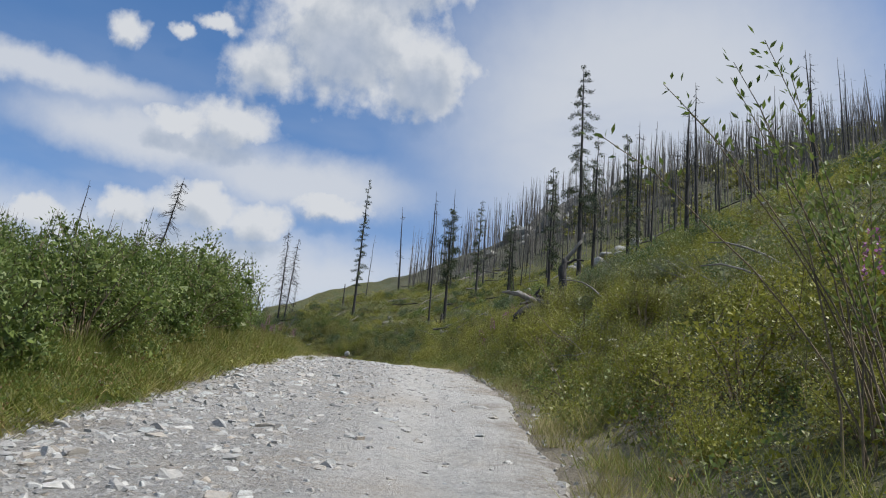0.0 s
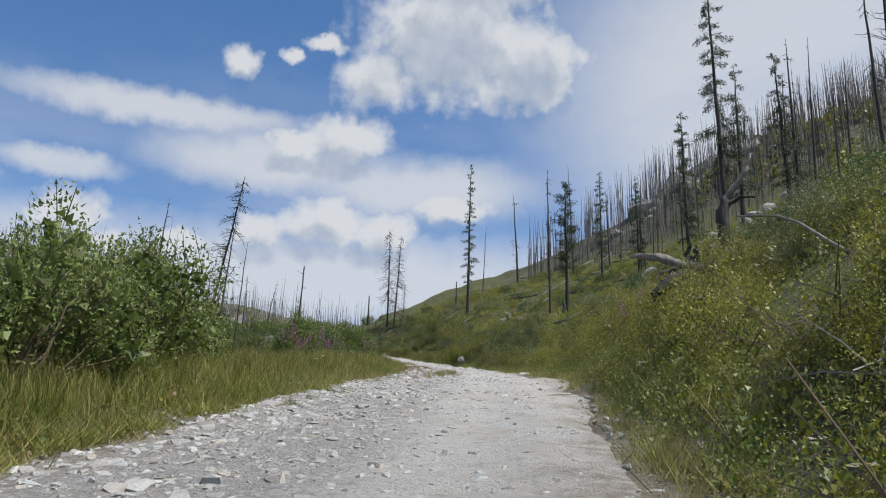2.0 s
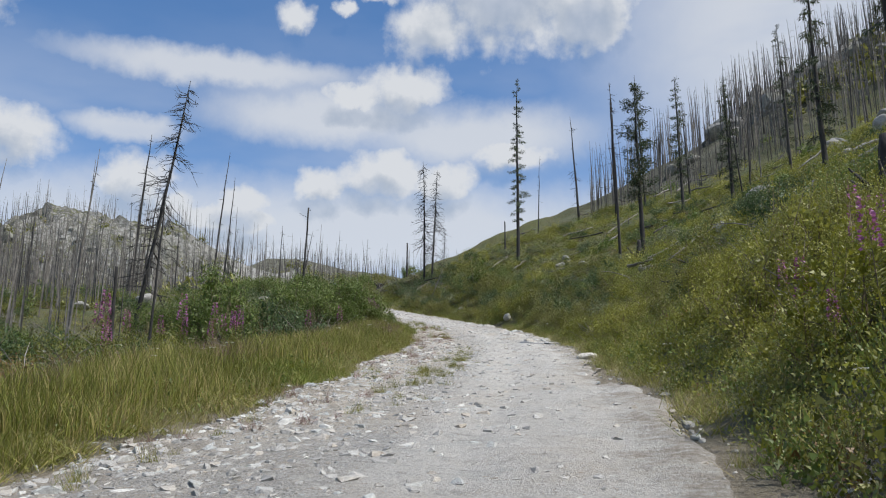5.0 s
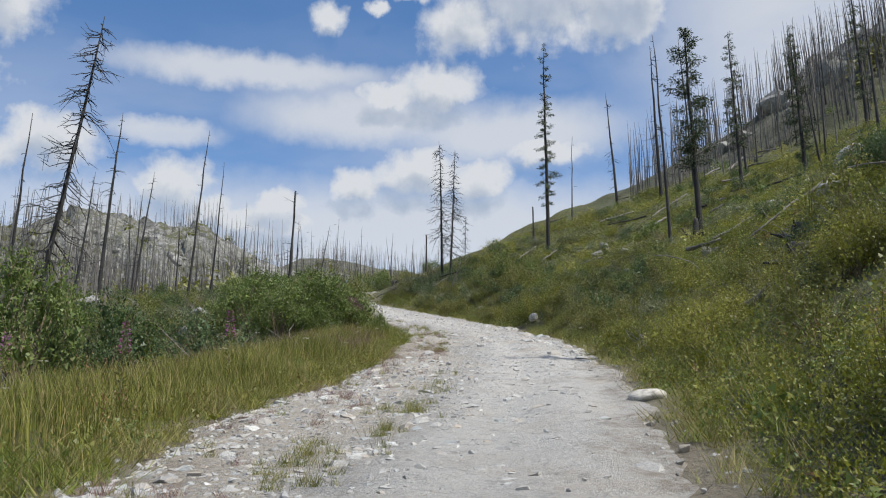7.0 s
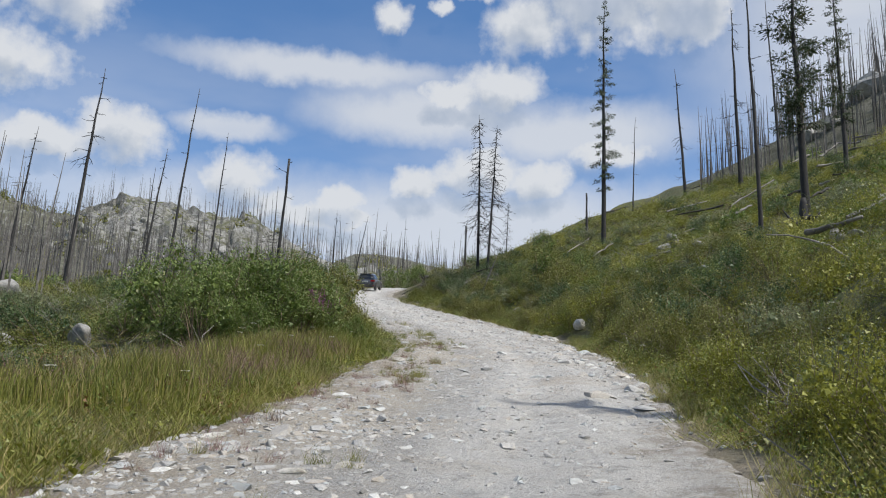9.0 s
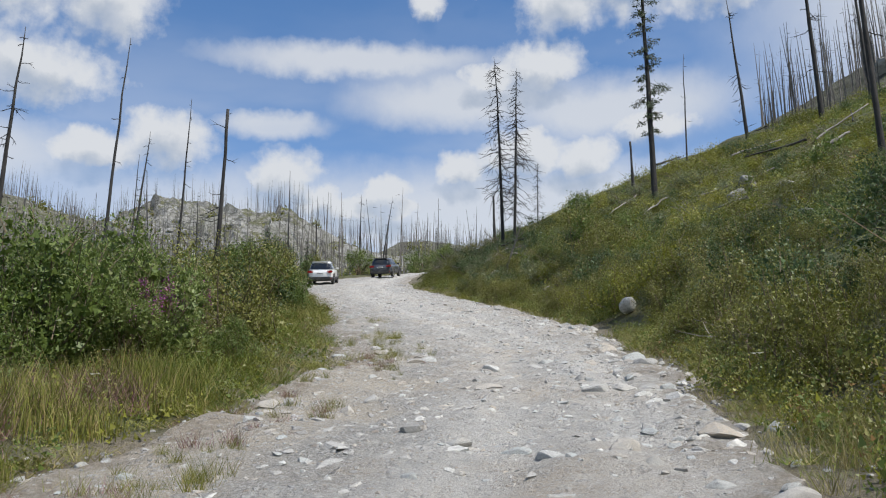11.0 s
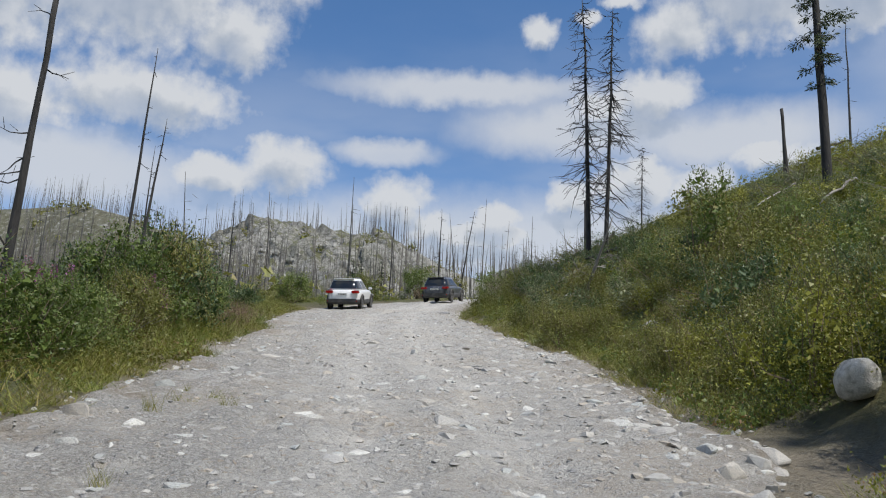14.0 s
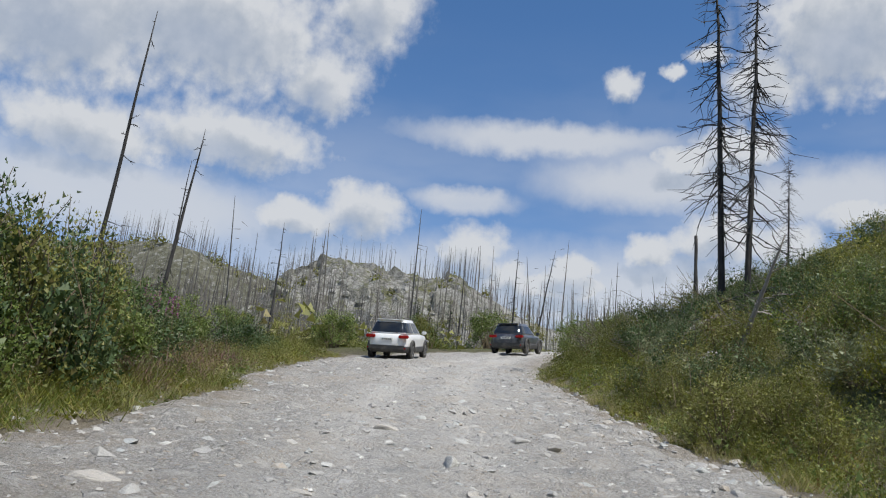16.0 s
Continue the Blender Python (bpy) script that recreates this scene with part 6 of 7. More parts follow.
def fallen_root():
    """A charred log with its upturned root."""
    g = np.random.default_rng(90)
    ob = thing("fallen_log", (3.8, 33.4, 10.85), "charred fallen log with an upturned tangle of roots", "fallen log")
    part("log", mesh_from("log", *limb([(-0.1, 0, 0.02), (0.5, -0.05, -0.12), (1.1, -0.1, -0.05), (1.8, -0.2, 0.12), (2.25, -0.3, 0.2)], [0.2, 0.24, 0.2, 0.21, 0.18], g, 16, 0.03, 11), [M_BURNT], None, True), ob)
    part("root", mesh_from("root", *limb([(0, 0, 0), (-0.35, -0.2, 0.12), (-0.8, -0.35, 0.27), (-1.4, -0.4, 0.25)], [0.15, 0.12, 0.10, 0.035], g), [M_GREYWOOD], None, True), ob, "weathered grey root")
    for pts, rad in [([(0.05, 0, -0.05), (-0.35, -0.25, -0.2), (-0.7, -0.4, -0.5), (-0.95, -0.45, -0.85)], [0.16, 0.15, 0.13, 0.07]),
                     ([(0.1, 0, 0.05), (0.18, 0.05, 0.35), (0.2, 0.05, 0.62)], [0.15, 0.12, 0.05]), ([(0.0, 0, 0.05), (-0.02, 0.1, 0.35), (0.05, 0.1, 0.7)], [0.09, 0.06, 0.02]),
                     ([(0.1, 0, -0.1), (0.05, -0.1, -0.5), (0.1, -0.15, -1.0)], [0.2, 0.15, 0.1]), ([(0.5, 0, -0.2), (0.6, -0.15, -0.5), (0.55, -0.2, -0.9)], [0.12, 0.09, 0.05]),
                     ([(0.3, 0, 0.0), (0.5, -0.25, 0.15), (0.85, -0.35, 0.12)], [0.1, 0.07, 0.02]), ([(-0.2, -0.1, 0), (-0.5, -0.3, -0.05), (-0.75, -0.5, -0.2)], [0.09, 0.06, 0.02])]:
        part("root", mesh_from("root", *limb(pts, rad, g), [M_BURNT], None, True), ob)


def burnt_snag_with_arm():
    """A charred broken trunk with one long pale arm."""
    g = np.random.default_rng(98)
    p = ground_at(4.9, 35.0)
    ob = thing("dead_tree", p, "charred broken trunk with one long bleached arm", "dead tree", "burnt trees")
    part("trunk", mesh_from("trunk", *limb([(0, 0, -0.3), (0.03, 0, 0.8), (0.0, 0, 1.5), (0.1, 0, 2.1)], [0.19, 0.15, 0.17, 0.10], g, 12, 0.03, 10), [M_BURNT], None, True), ob)
    part("limb", mesh_from("limb", *limb([(0.1, 0, 1.95), (0.35, -0.05, 2.35), (0.62, -0.1, 2.75), (0.85, -0.1, 3.3)], [0.1, 0.08, 0.065, 0.03], g), [M_GREYWOOD], None, True), ob, "bleached grey arm")
    part("limb", mesh_from("limb", *limb([(0.1, 0, 1.9), (0.45, 0, 2.1), (0.85, -0.05, 2.12)], [0.08, 0.05, 0.02], g), [M_BURNT], None, True), ob)


def burnt_stump(x, y, h, r, seed, label):
    g = np.random.default_rng(seed)
    p = ground_at(x, y)
    ob = thing("tree_stump", p, label, "stump")
    part("trunk", mesh_from("trunk", *tube([[0, 0, -0.2], [0.02, 0, h * 0.4], [0.05, 0.02, h * 0.8], [0.06, 0, h]], [r * 1.5, r, r * 0.85, r * 0.6], 9), [M_BURNT], None, True), ob)
    for k in range(6):
        a = k * 1.05 + g.uniform(0, 0.5)
        d = np.array([math.cos(a), math.sin(a), 0])
        line = [d * r * 0.5 + [0, 0, 0.15], d * 0.4 + [0, 0, 0.3 + g.uniform(0, 0.2)], d * 0.75 + [0, 0, g.uniform(0.3, 0.9)]]
        part("root", mesh_from("root", *tube(line, [0.1, 0.07, 0.02], 5), [M_BURNT], None, True), ob)


def log(x, y, length, r, yaw, mat, label, lift=0.2):
    a, b = ground_at(x, y), ground_at(x + length * math.cos(yaw), y + length * math.sin(yaw))
    g = np.random.default_rng(int(abs(x * 31 + y * 17)))
    k = np.linspace(0, 1, 6)[:, None]
    line = np.array(a) * (1 - k) + np.array(b) * k + g.normal(0, 0.03, (6, 3)) + [0, 0, lift]
    ob = new("log", mesh_from("log", *tube(line - np.array(a), np.linspace(r, r * 0.5, 6), 7), [mat], None, True))
    ob.location = a
    tagged(ob, label, "log", "fallen logs")


fallen_root()
burnt_snag_with_arm()
for x, y, L, ya, up in [(5.9, 13.6, 1.9, 2.4, 0.55), (7.0, 16.5, 1.8, 2.9, 0.4), (5.2, 26, 2.2, 2.2, 0.6), (6.5, 38, 2.4, 0.5, 0.5), (4.5, 58, 2.5, 2.4, 0.35), (0.5, 72, 2.0, 2.8, 0.5), (-3.5, 90, 2.4, 0.9, 0.3)]:
    g = ground_at(x, y)
    k = np.linspace(0, 1, 6)[:, None]
    d = np.array([math.cos(ya), math.sin(ya), up])
    line = d * L * k + np.array([0, 0, 0.25]) * np.sin(k * 3) + np.random.default_rng(int(y)).normal(0, 0.025, (6, 3))
    ob = new("fallen_branch", mesh_from("fallen_branch", *tube(line, np.linspace(0.035, 0.012, 6), 6), [M_GREYWOOD], None, True))
    ob.location = (g.x, g.y, g.z - 0.05)
    tagged(ob, "pale bare dead stem leaning out of the scrub", "dead branch", "fallen logs")
burnt_stump(0.42, 88.5, 1.3, 0.17, 91, "burnt snag with spiky exposed roots")
burnt_stump(2.6, 66.5, 0.7, 0.28, 92, "charred stump with curled black roots")
burnt_stump(1.75, 60.4, 0.75, 0.3, 98, "charred curled stump with pale splintered wood")
burnt_stump(5.4, 49, 1.6, 0.2, 93, "charred broken stump on the slope")
burnt_stump(-29, 128.5, 0.6, 0.3, 94, "charred upturned stump on the bank")
log(0.6, 61.2, 1.3, 0.1, -0.9, M_GREYWOOD, "pale splintered log beside a charred stump", 0.25)
log(0.9, 78.6, 3.4, 0.06, 0.5, M_GREYWOOD, "pale bare trunk lying on the slope", 0.45)
lg = np.random.default_rng(95)
for p in spots(lg, 84, 15, 130, 5, 40, 1):
    grey = lg.random() < 0.65
    log(float(p[0]), float(p[1]), float(lg.uniform(1.2, 4.2)), float(lg.uniform(0.04, 0.11)), float(lg.uniform(0, 6.28)), M_GREYWOOD if grey else M_BURNT,
        "grey weathered trunk lying in the scrub" if grey else "charred black trunk lying in the scrub", 0.62)
for s, u, L, yaw in [(121, 5.5, 3.0, 2.2), (122, 6.5, 4.0, 2.5), (124, 5.0, 2.5, 2.0), (120, 7.2, 3.5, 0.4), (126, 5.5, 3, 2.9), (118, 6.4, 2.2, 1.0)]:
    p = at(s, u)
    log(p.x, p.y, L, 0.08, yaw, M_GREYWOOD, "grey dead branch heaped on the bank", 0.4)
snag(at(113, 6.6), snag_meshes(171, 3.2, 0.07, 7, M_GREYWOOD, reach=0.3, droop=0.5), 1.0, 0.5, (0.2, 25 * LEAN), "crooked bare dead sapling leaning over the bank")
for k, (x, y, size) in enumerate([(4.3, 70.4, 0.62), (0.5, 78.2, 0.34), (0.9, 77.6, 0.26), (-5.9, 103.4, 0.6), (5.6, 74.5, 0.5), (2.6, 83.5, 0.45), (4.2, 88.0, 0.5), (-2.2, 96.0, 0.4), (6.6, 66.0, 0.4), (7.5, 84, 1.0), (6.3, 82.6, 0.5), (3.0, 92, 0.55), (-4.0, 101, 0.5), (-5.5, 104, 0.7), (10, 96, 0.8), (16, 88, 1.0), (17.5, 92, 1.2), (14.5, 95, 0.8), (20, 96, 1.2), (16, 101, 0.9), (18.5, 90, 0.7), (21, 93, 0.9),
                                  (-1, 88, 0.4), (2.5, 76, 0.45), (-14.6, 104.5, 0.35), (-19.5, 111.5, 0.5), (-3.5, 93.5, 0.4), (9, 76, 0.5), (12, 80, 0.7), (-25.5, 88, 0.8), (-31, 82, 0.9), (-27.5, 90.5, 0.5), (-33, 78, 0.6), (-21, 75, 0.55), (-23.6, 80.6, 0.6), (-23.4, 74.4, 0.45)]):
    boulder(x, y, size, k % 4, "grey granite boulder among the scrub", k * 1.3, 0.16, 0.8)


def fireweed_mesh(seed):
    g = np.random.default_rng(seed)
    h = 1.1
    stem = tube([[0, 0, 0], [0.02, 0, h * 0.5], [0.05, 0.02, h]], [0.006, 0.005, 0.002], 3)
    n = 60
    q, a = g.uniform(0.1, 0.68, n), g.uniform(0, 6.28, n)
    C = np.c_[0.03 * q, 0 * q, q * h]
    lv = leaf_cards(C, np.c_[np.cos(a), np.sin(a), 0.5 + 0 * a], g.normal(0, 0.4, (n, 3)) + [0, 0, 1], 0.11, 0.018)
    n = 70
    q, a = g.uniform(0.66, 1.0, n), g.uniform(0, 6.28, n)
    rad = 0.045 * (1.15 - q) / 0.4
    C = np.c_[0.045 * q + rad * np.cos(a), rad * np.sin(a), q * h]
    bl = leaf_cards(C, np.c_[np.cos(a), np.sin(a), 0.1 + 0 * a], g.normal(0, 1, (n, 3)), 0.035, 0.03)
    return mesh_from("stem", *stem, [M_STEM]), mesh_from("foliage", *lv, [M_LEAF_OLIVE]), mesh_from("bloom", *bl, [M_FIREWEED])


FIREWEED = [fireweed_mesh(200 + k) for k in range(4)]
fw = np.random.default_rng(96)
for s, u, n, spread in [(7.6, 3.6, 6, 0.6), (36, 3.6, 5, 0.7), (38.5, 4.6, 7, 0.9), (40, 3.0, 3, 0.6), (43, 4.2, 4, 0.8), (80.5, -7.0, 9, 0.7), (47, -8.5, 10, 2.4), (54, -8.0, 9, 2.5), (112.5, -6.2, 9, 0.8), (98.5, -6.8, 8, 0.8), (103.2, -5.6, 9, 0.6), (30, -9.0, 5, 1.2)]:
    for _ in range(n):
        p = at(s + float(fw.normal(0, spread)), u + float(fw.normal(0, spread * 0.5)))
        ob = thing("fireweed", p, "flowering fireweed with a pink-purple spike", "wildflower", "fireweed")
        sc = float(fw.uniform(0.9, 1.5))
        ob.matrix_basis = Matrix.Translation(p) @ Matrix.Rotation(float(fw.uniform(0, 6.28)), 4, "Z") @ Matrix.Scale(sc, 4)
        for nm, me in zip(("stem", "foliage", "bloom"), FIREWEED[int(fw.integers(0, 4))]):
            part(nm, me, ob, "pink-purple petals" if nm == "bloom" else "")


def yarrow():
    g = np.random.default_rng(97)
    P = np.concatenate([spots(g, 60, 10, 110, 0.3, 3.5, -1), spots(g, 40, 5, 110, 0.3, 3.0, 1)])
    n = 16
    a, r = g.uniform(0, 6.28, n), 0.05 * np.sqrt(g.uniform(0, 1, n))
    C = np.c_[r * np.cos(a), r * np.sin(a), 0.62 + 0 * a]
    head = leaf_cards(C, np.c_[np.cos(a), np.sin(a), 0 * a + 0.1], g.normal(0, 0.2, (n, 3)) + [0, 0, 1], 0.03, 0.03)
    V, T = scatter([head], np.zeros(len(P), int), P, g.uniform(0, 6.28, len(P)), g.uniform(0.8, 1.3, len(P)))
    tagged(part("yarrow", mesh_from("yarrow", V, T, [M_FLOWER])), "scattered small white yarrow heads in the verge", "wildflowers", "", "stuff")


yarrow()


# ---- cars ----
def paint(name, colour, rough=0.28):
    m, N, L, B = material(name)
    nt = m.node_tree
    L.new(mixed(nt, noise_fac(nt, 3.5, 5, 0.7, 0.45, 0.75), colour, tuple(0.75 * c + 0.25 * d for c, d in zip(colour, (0.45, 0.42, 0.37)))), B.inputs["Base Color"])
    B.inputs["Roughness"].default_value, B.inputs["Coat Weight"].default_value, B.inputs["Coat Roughness"].default_value = rough, 0.7, 0.08
    return m


M_WHITE = paint("white_paint", (0.78, 0.78, 0.77))
M_NAVY = paint("slate_paint", (0.035, 0.042, 0.06))
M_PLASTIC = surface("black_plastic", (0.025, 0.025, 0.026), (0.045, 0.044, 0.042), (0.09, 0.085, 0.075), 40, 3, 0.6, 0.1, 0.002)
M_RUBBER = surface("tyre_rubber", (0.022, 0.022, 0.022), (0.04, 0.039, 0.037), (0.12, 0.11, 0.095), 30, 4, 0.85, 0.2, 0.003)
M_ALLOY = surface("alloy_rim", (0.42, 0.42, 0.43), (0.52, 0.52, 0.53), (0.3, 0.29, 0.27), 30, 5, 0.35, 0.05, 0.001, None, 0.85)
M_TAIL = surface("tail_lamp_red", (0.32, 0.012, 0.012), (0.40, 0.02, 0.02), (0.25, 0.01, 0.01), 20, 4, 0.15, 0, 0.001)
M_PLATE = surface("plate_white", (0.70, 0.70, 0.68), (0.76, 0.76, 0.74), (0.6, 0.6, 0.57), 20, 4, 0.4, 0, 0.001)
M_PANE, _n, _l, _b = material("tinted_glass")
_b.inputs["Base Color"].default_value, _b.inputs["Roughness"].default_value, _b.inputs["Specular IOR Level"].default_value = (0.012, 0.014, 0.016, 1), 0.05, 0.6


def loop_at(yc, a, b, z, n=40, p=4.5):
    th = np.arange(n) * 2 * math.pi / n
    c, s = np.cos(th), np.sin(th)
    return np.c_[b * np.sign(c) * np.abs(c) ** (2 / p), yc + a * np.sign(s) * np.abs(s) ** (2 / p), np.full(n, z)]


def loft(loops, cap=True):
    n = len(loops[0])
    V = np.concatenate(loops)
    T = []
    for i in range(len(loops) - 1):
        for j in range(n):
            a, b = i * n + j, i * n + (j + 1) % n
            T += [[a, b, b + n], [a, b + n, a + n]]
    if cap:
        V = np.concatenate([V, loops[-1].mean(0)[None], loops[0].mean(0)[None]])
        k, m = (len(loops) - 1) * n, len(V) - 2
        T += [[k + j, k + (j + 1) % n, m] for j in range(n)] + [[(j + 1) % n, j, m + 1] for j in range(n)]
    return V, np.array(T)


def slab(x0, x1, y0, y1, z0, z1, bev=0.015):
    bm = bmesh.new()
    bmesh.ops.create_cube(bm, size=1.0, matrix=Matrix.Translation(((x0 + x1) / 2, (y0 + y1) / 2, (z0 + z1) / 2)) @ Matrix.Diagonal((x1 - x0, y1 - y0, z1 - z0, 1)))
    bmesh.ops.bevel(bm, geom=bm.edges[:], offset=bev, segments=2, affect="EDGES")
    bmesh.ops.triangulate(bm, faces=bm.faces[:])
    V, T = np.array([v.co[:] for v in bm.verts]), np.array([[v.index for v in f.verts] for f in bm.faces])
    bm.free()
    return V, T


def suv(place, heading, pitch, length, width, tall, skin, label, rails):
    """A sport utility car: nose towards +y of its own axes, wheels on z = 0."""
    ob = thing("car", place, label, "car", "cars on the track")
    ob.matrix_basis = Matrix.Translation(place) @ Matrix.Rotation(heading, 4, "Z") @ Matrix.Rotation(pitch, 4, "X")
    hl, hw, belt = length / 2, width / 2, tall * 0.62

    def hood(V):
        V = V.copy()
        V[:, 2] -= 0.16 * np.clip((V[:, 1] - 0.75) / 1.5, 0, 1) ** 1.4 * np.clip((V[:, 2] - 0.45) / 0.5, 0, 1)
        return V

    lower = [(0, hl - 0.12, hw - 0.06, 0.30), (0, hl - 0.02, hw - 0.015, 0.46), (0, hl, hw, 0.62), (0, hl - 0.01, hw - 0.005, 0.82), (0, hl - 0.05, hw - 0.025, belt - 0.05), (0, hl - 0.1, hw - 0.055, belt), (0, hl - 0.2, hw - 0.14, belt + 0.02)]
    V, T = loft([loop_at(*q, p=5) for q in lower])
    part("body", mesh_from("body", hood(V), T, [skin], None, True), ob)
    V, T = loft([loop_at(0, hl - 0.1, hw - 0.03, 0.26, p=5), loop_at(0, hl + 0.005, hw + 0.008, 0.34, p=5), loop_at(0, hl + 0.012, hw + 0.012, 0.50, p=5), loop_at(0, hl - 0.01, hw - 0.01, 0.53, p=5)])
    part("cladding", mesh_from("cladding", V, T, [M_PLASTIC], None, True), ob, "black plastic lower cladding")

    def cabin(z):
        q = (z - belt) / (tall - belt)
        y0 = -hl + 0.12 + 0.42 * q**1.25
        y1 = 1.02 - 1.05 * q**0.95
        return (y0 + y1) / 2, (y1 - y0) / 2, hw - 0.07 - 0.24 * q**1.15, z

    zs = [belt - 0.02, belt + 0.15 * (tall - belt), belt + 0.5 * (tall - belt), belt + 0.8 * (tall - belt), belt + 0.93 * (tall - belt), tall - 0.012]
    loops = [loop_at(*cabin(max(z, belt)), p=6) for z in zs]
    yc, a, b, _ = cabin(tall)
    loops += [loop_at(yc, a - 0.14, b - 0.12, tall, p=6)]
    part("roof", mesh_from("roof", *loft(loops), [skin], None, True), ob)

    def pane(name, t0, t1, lo, hi):
        rows = []
        for z in np.linspace(belt + lo * (tall - belt), belt + hi * (tall - belt), 4):
            yc, a, b, _ = cabin(z)
            th = np.linspace(t0, t1, 8)
            c, s = np.cos(th), np.sin(th)
            rows.append(np.c_[(b + 0.008) * np.sign(c) * np.abs(c) ** (1 / 3), yc + (a + 0.008) * np.sign(s) * np.abs(s) ** (1 / 3), np.full(8, z)])
        V = np.concatenate(rows)
        T = [t for i in range(3) for j in range(7) for t in ([i * 8 + j, i * 8 + j + 1, i * 8 + j + 9], [i * 8 + j, i * 8 + j + 9, i * 8 + j + 8])]
        part(name, mesh_from(name, V, np.array(T), [M_PANE], None, True), ob, "dark tinted glass")

    def ang(y, z):
        """Loop angle on the right side at the length y."""
        yc, a, b, _ = cabin(z)
        q = max(-1, min(1, (y - yc) / a))
        return math.asin(math.copysign(abs(q) ** 3, q))

    zm = belt + 0.45 * (tall - belt)
    for y0, y1 in ((-hl + 0.42, -1.02), (-0.94, -0.05), (0.03, 0.62)):
        a0, a1 = ang(y0, zm), ang(y1, zm)
        pane("side_window", a0, a1, 0.1, 0.78)
        pane("side_window", math.pi - a0, math.pi - a1, 0.1, 0.78)
    pane("rear_window", -math.pi / 2 - 0.78, -math.pi / 2 + 0.78, 0.12, 0.8)
    pane("windscreen", math.pi / 2 - 0.8, math.pi / 2 + 0.8, 0.05, 0.85)
    for sx in (-1, 1):
        x0, x1 = sorted((sx * (hw - 0.02), sx * (hw - 0.42)))
        part("tail_lamp", mesh_from("tail_lamp", *slab(x0, x1, -hl - 0.005, -hl + 0.26, belt - 0.17, belt - 0.03, 0.03), [M_TAIL]), ob, "red tail lamp")
        x0, x1 = sorted((sx * (hw - 0.02), sx * (hw - 0.35)))
        part("headlamp", mesh_from("headlamp", *slab(x0, x1, hl - 0.28, hl - 0.02, 0.68, 0.80, 0.03), [M_ALLOY]), ob)
        part("mirror", mesh_from("mirror", *slab(*sorted((sx * (hw - 0.05), sx * (hw + 0.16))), 0.62, 0.78, belt + 0.02, belt + 0.17, 0.04), [skin]), ob)
        part("reflector", mesh_from("reflector", *slab(*sorted((sx * (hw - 0.1), sx * (hw - 0.3))), -hl - 0.03, -hl + 0.05, 0.42, 0.47, 0.01), [M_TAIL]), ob)
        if rails:
            part("roof_rail", mesh_from("roof_rail", *tube([[sx * 0.58, -1.6, tall - 0.05], [sx * 0.58, -1.45, tall + 0.045], [sx * 0.58, -0.3, tall + 0.045], [sx * 0.58, -0.05, tall - 0.05]], [0.018] * 4, 6), [M_PLASTIC]), ob)
    plate = part("number_plate", mesh_from("number_plate", *slab(-0.26, 0.26, -hl - 0.02, -hl + 0.02, 0.76, 0.87, 0.006), [M_PLATE]), ob, "white number plate")
    for k in range(5):
        part("mark", mesh_from("mark", *slab(-0.2 + 0.085 * k, -0.15 + 0.085 * k, -hl - 0.024, -hl - 0.015, 0.785, 0.845, 0.002), [M_PLASTIC]), plate)
    part("bumper", mesh_from("bumper", *slab(-hw + 0.12, hw - 0.12, -hl - 0.035, -hl + 0.1, 0.36, 0.56, 0.04), [M_PLASTIC]), ob, "black rear bumper")
    part("spoiler", mesh_from("spoiler", *slab(-0.56, 0.56, cabin(tall)[0] - cabin(tall)[1] - 0.16, cabin(tall)[0] - cabin(tall)[1] + 0.1, tall - 0.05, tall - 0.005, 0.02), [skin]), ob)
    for sx in (-1, 1):
        for y in (-1.34, 1.32):
            hub = part("wheel", mesh_from("wheel", *loft([loop_at(0, 0.12, 0.12, 0, 12, 2), loop_at(0, 0.1, 0.1, 0.06, 12, 2)]), [M_ALLOY], None, True), ob)
            hub.matrix_basis = Matrix.Translation((sx * (hw - 0.10), y, 0.355)) @ Matrix.Rotation(sx * math.pi / 2, 4, "Y")
            prof = [(0.23, -0.10), (0.33, -0.11), (0.355, -0.07), (0.355, 0.07), (0.33, 0.11), (0.23, 0.115), (0.21, 0.05)]
            part("tyre", mesh_from("tyre", *loft([loop_at(0, r, r, z, 24, 2) for r, z in prof], False), [M_RUBBER], None, True), hub, "dusty black tyre")
            part("rim", mesh_from("rim", *loft([loop_at(0, r, r, z, 24, 2) for r, z in [(0.24, 0.02), (0.24, 0.10), (0.215, 0.105), (0.20, 0.03)]], False), [M_ALLOY], None, True), hub, "silver alloy rim")
            for k in range(5):
                a = k * 2 * math.pi / 5
                part("spoke", mesh_from("spoke", *tube([[0, 0, 0.05], [0.215 * math.cos(a), 0.215 * math.sin(a), 0.08]], [0.035, 0.028], 6), [M_ALLOY]), hub)
            arch = [[sx * (hw + 0.006), y + 0.42 * math.cos(t), 0.355 + 0.42 * math.sin(t)] for t in np.linspace(-0.15, math.pi + 0.15, 11)]
            part("wheel_arch", mesh_from("wheel_arch", *tube(arch, [0.045] * 11, 6), [M_PLASTIC], None, True), ob, "black wheel arch trim")
            well = part("wheel_well", mesh_from("wheel_well", *loft([loop_at(0, 0.41, 0.41, 0, 24, 2), loop_at(0, 0.40, 0.40, 0.02, 24, 2)]), [M_PLASTIC]), ob)
            well.matrix_basis = Matrix.Translation((sx * (hw - 0.008), y, 0.36)) @ Matrix.Rotation(sx * math.pi / 2, 4, "Y")
            hub.matrix_basis = Matrix.Translation((sx * (hw - 0.085), y, 0.355)) @ Matrix.Rotation(sx * math.pi / 2, 4, "Y")


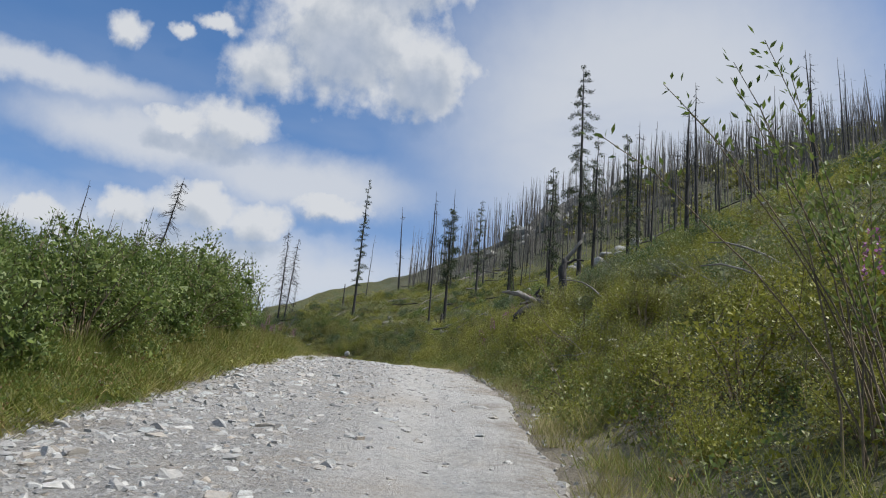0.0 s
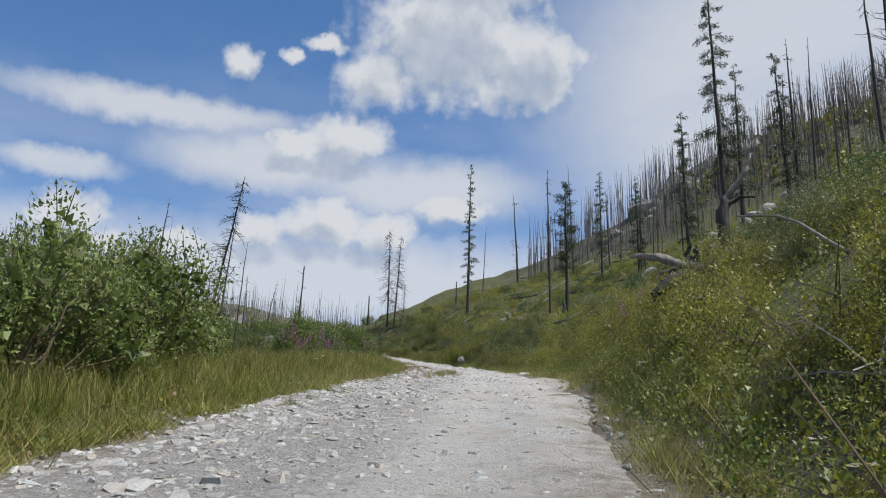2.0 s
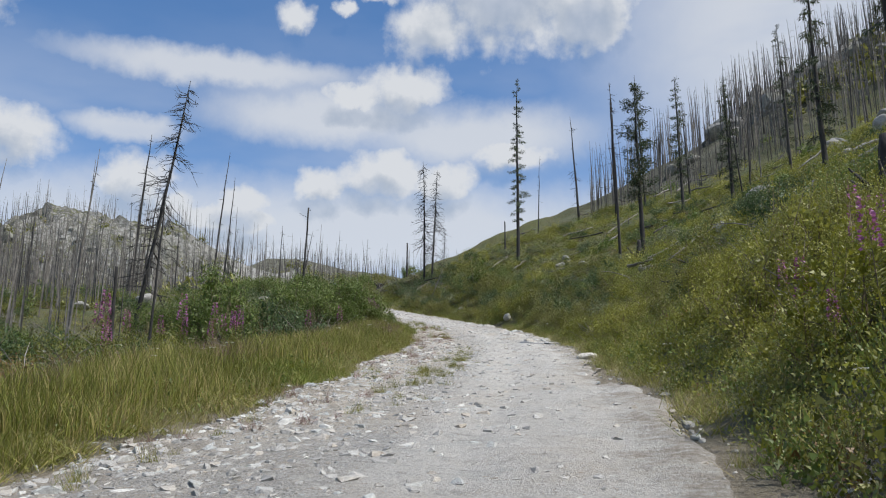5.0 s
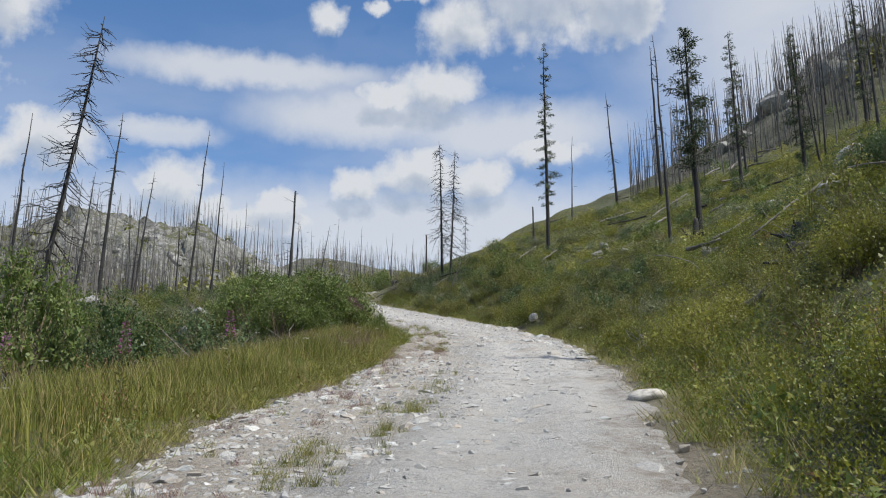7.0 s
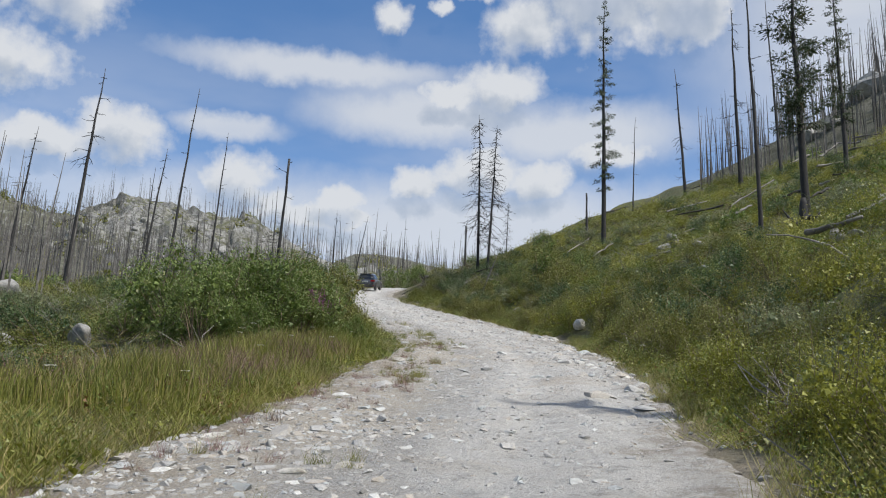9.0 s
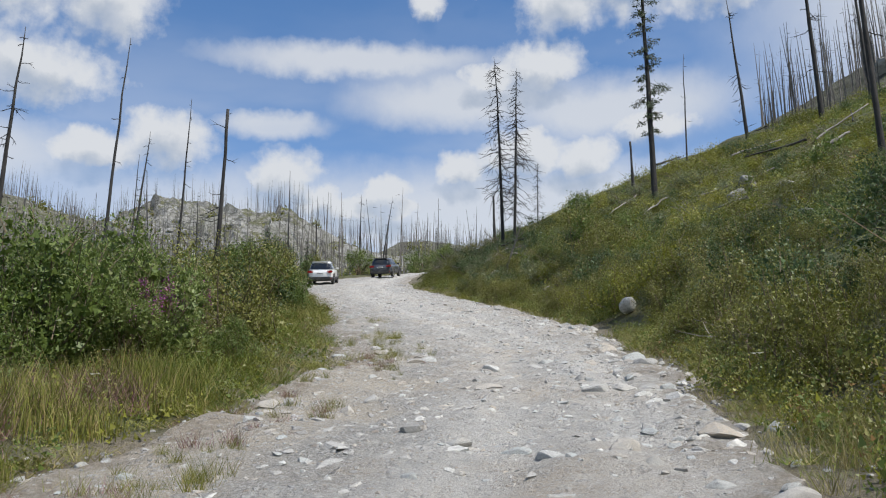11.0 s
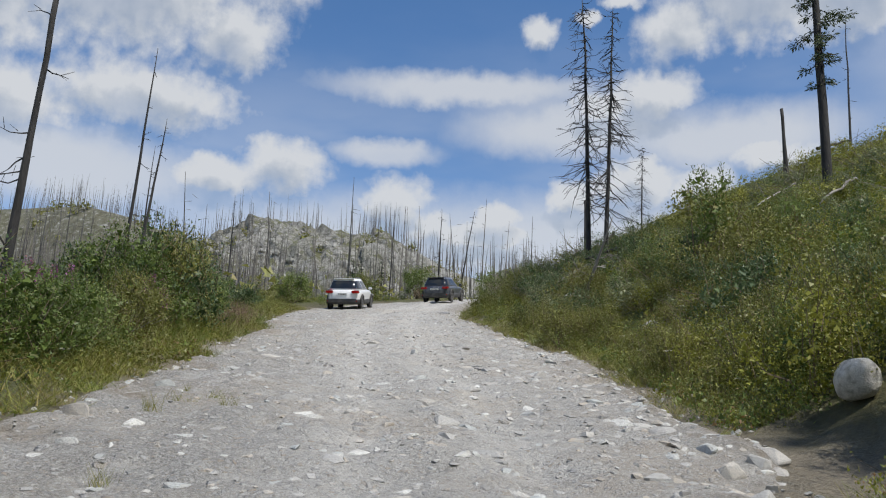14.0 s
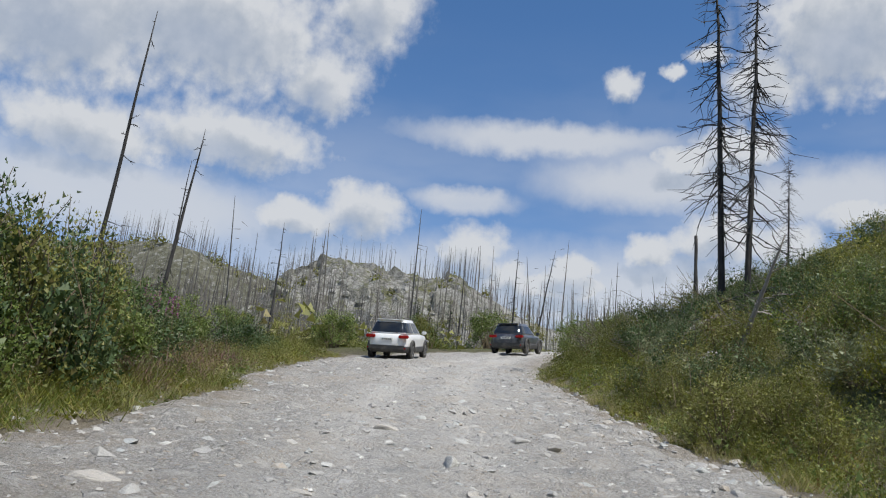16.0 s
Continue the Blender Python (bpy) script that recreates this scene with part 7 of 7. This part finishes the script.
def on_road(x, y):
    s, u, _ = along([x], [y])
    return Vector((x, y, float(road_height(s, u)[2][0])))


suv(on_road(-36.7, 122.6), radians(23), 0.225, 4.57, 1.84, 1.66, M_WHITE, "dusty white sport utility car stopped on the gravel", True)
suv(on_road(-36.9, 133.8), radians(13), 0.21, 4.5, 1.86, 1.60, M_NAVY, "dark slate sport utility car on the gravel track", False)


# ---- single stones of the track ----
slab_shape = stone_mesh("slab", stone_piece(np.random.default_rng(19), 0.4, 12, 1), [M_CREAM])
for x, y, size, long, yaw in [(-6.4, 57.9, 0.30, 1.9, 0.5), (-6.7, 55.7, 0.26, 1.6, 0.9), (-7.1, 53.9, 0.28, 1.5, 0.2), (-6.6, 50.7, 0.20, 1.3, 1.4), (-6.9, 52.2, 0.17, 1.2, 2.0), (-6.1, 60.4, 0.18, 1.4, 0.3), (-8.0, 62.0, 0.24, 1.3, 1.0), (-9.3, 66.2, 0.30, 1.2, 2.2), (-8.7, 65.3, 0.2, 1.4, 0.6), (-5.9, 48.4, 0.17, 1.3, 0.8)]:
    ob = new("flat_rock", slab_shape)
    ob.matrix_basis = Matrix.Translation(on_road(x, y)) @ Matrix.Rotation(0.2, 4, "X") @ Matrix.Rotation(yaw, 4, "Z") @ Matrix.Diagonal((size * long, size, size * 0.6, 1))
    tagged(ob, "flat cream granite slab lying on the sandy shoulder", "rock", "shoulder rocks")


def track_stones():
    """The larger stones of the upper stretch, one by one, bedded in the road."""
    g = np.random.default_rng(120)
    road = bpy.data.objects["road"]
    shapes = [mesh_from("stone", *stone_piece(g, 0.62, 14, 2), [M_STONE]) for _ in range(16)]
    for k in range(290):
        s = float(g.uniform(69, 112))
        l, r = (float(e[0]) for e in edges(np.array([s])))
        u = l + (r - l) * float(g.beta(1.3, 1.1)) if k % 2 else r - abs(float(g.normal(0.2, 0.9)))
        x, y, z, _ = (float(q[0]) for q in road_height(np.array([s]), np.array([u])))
        size = float(np.clip(g.lognormal(math.log(0.14), 0.45), 0.07, 0.30))
        tx, ty = float(np.interp(s, CS, CT[:, 0])), float(np.interp(s, CS, CT[:, 1]))
        ob = new("stone", shapes[k % 16])
        ob.parent = road
        ob.matrix_basis = Matrix.Translation((x, y, z - 0.15 * size)) @ Matrix.Rotation(0.22, 4, Vector((ty, -tx, 0))) @ Matrix.Rotation(float(g.uniform(0, 6.28)), 4, "Z") @ Matrix.Diagonal((size, size, size * float(g.uniform(0.65, 1.0)), 1))


track_stones()
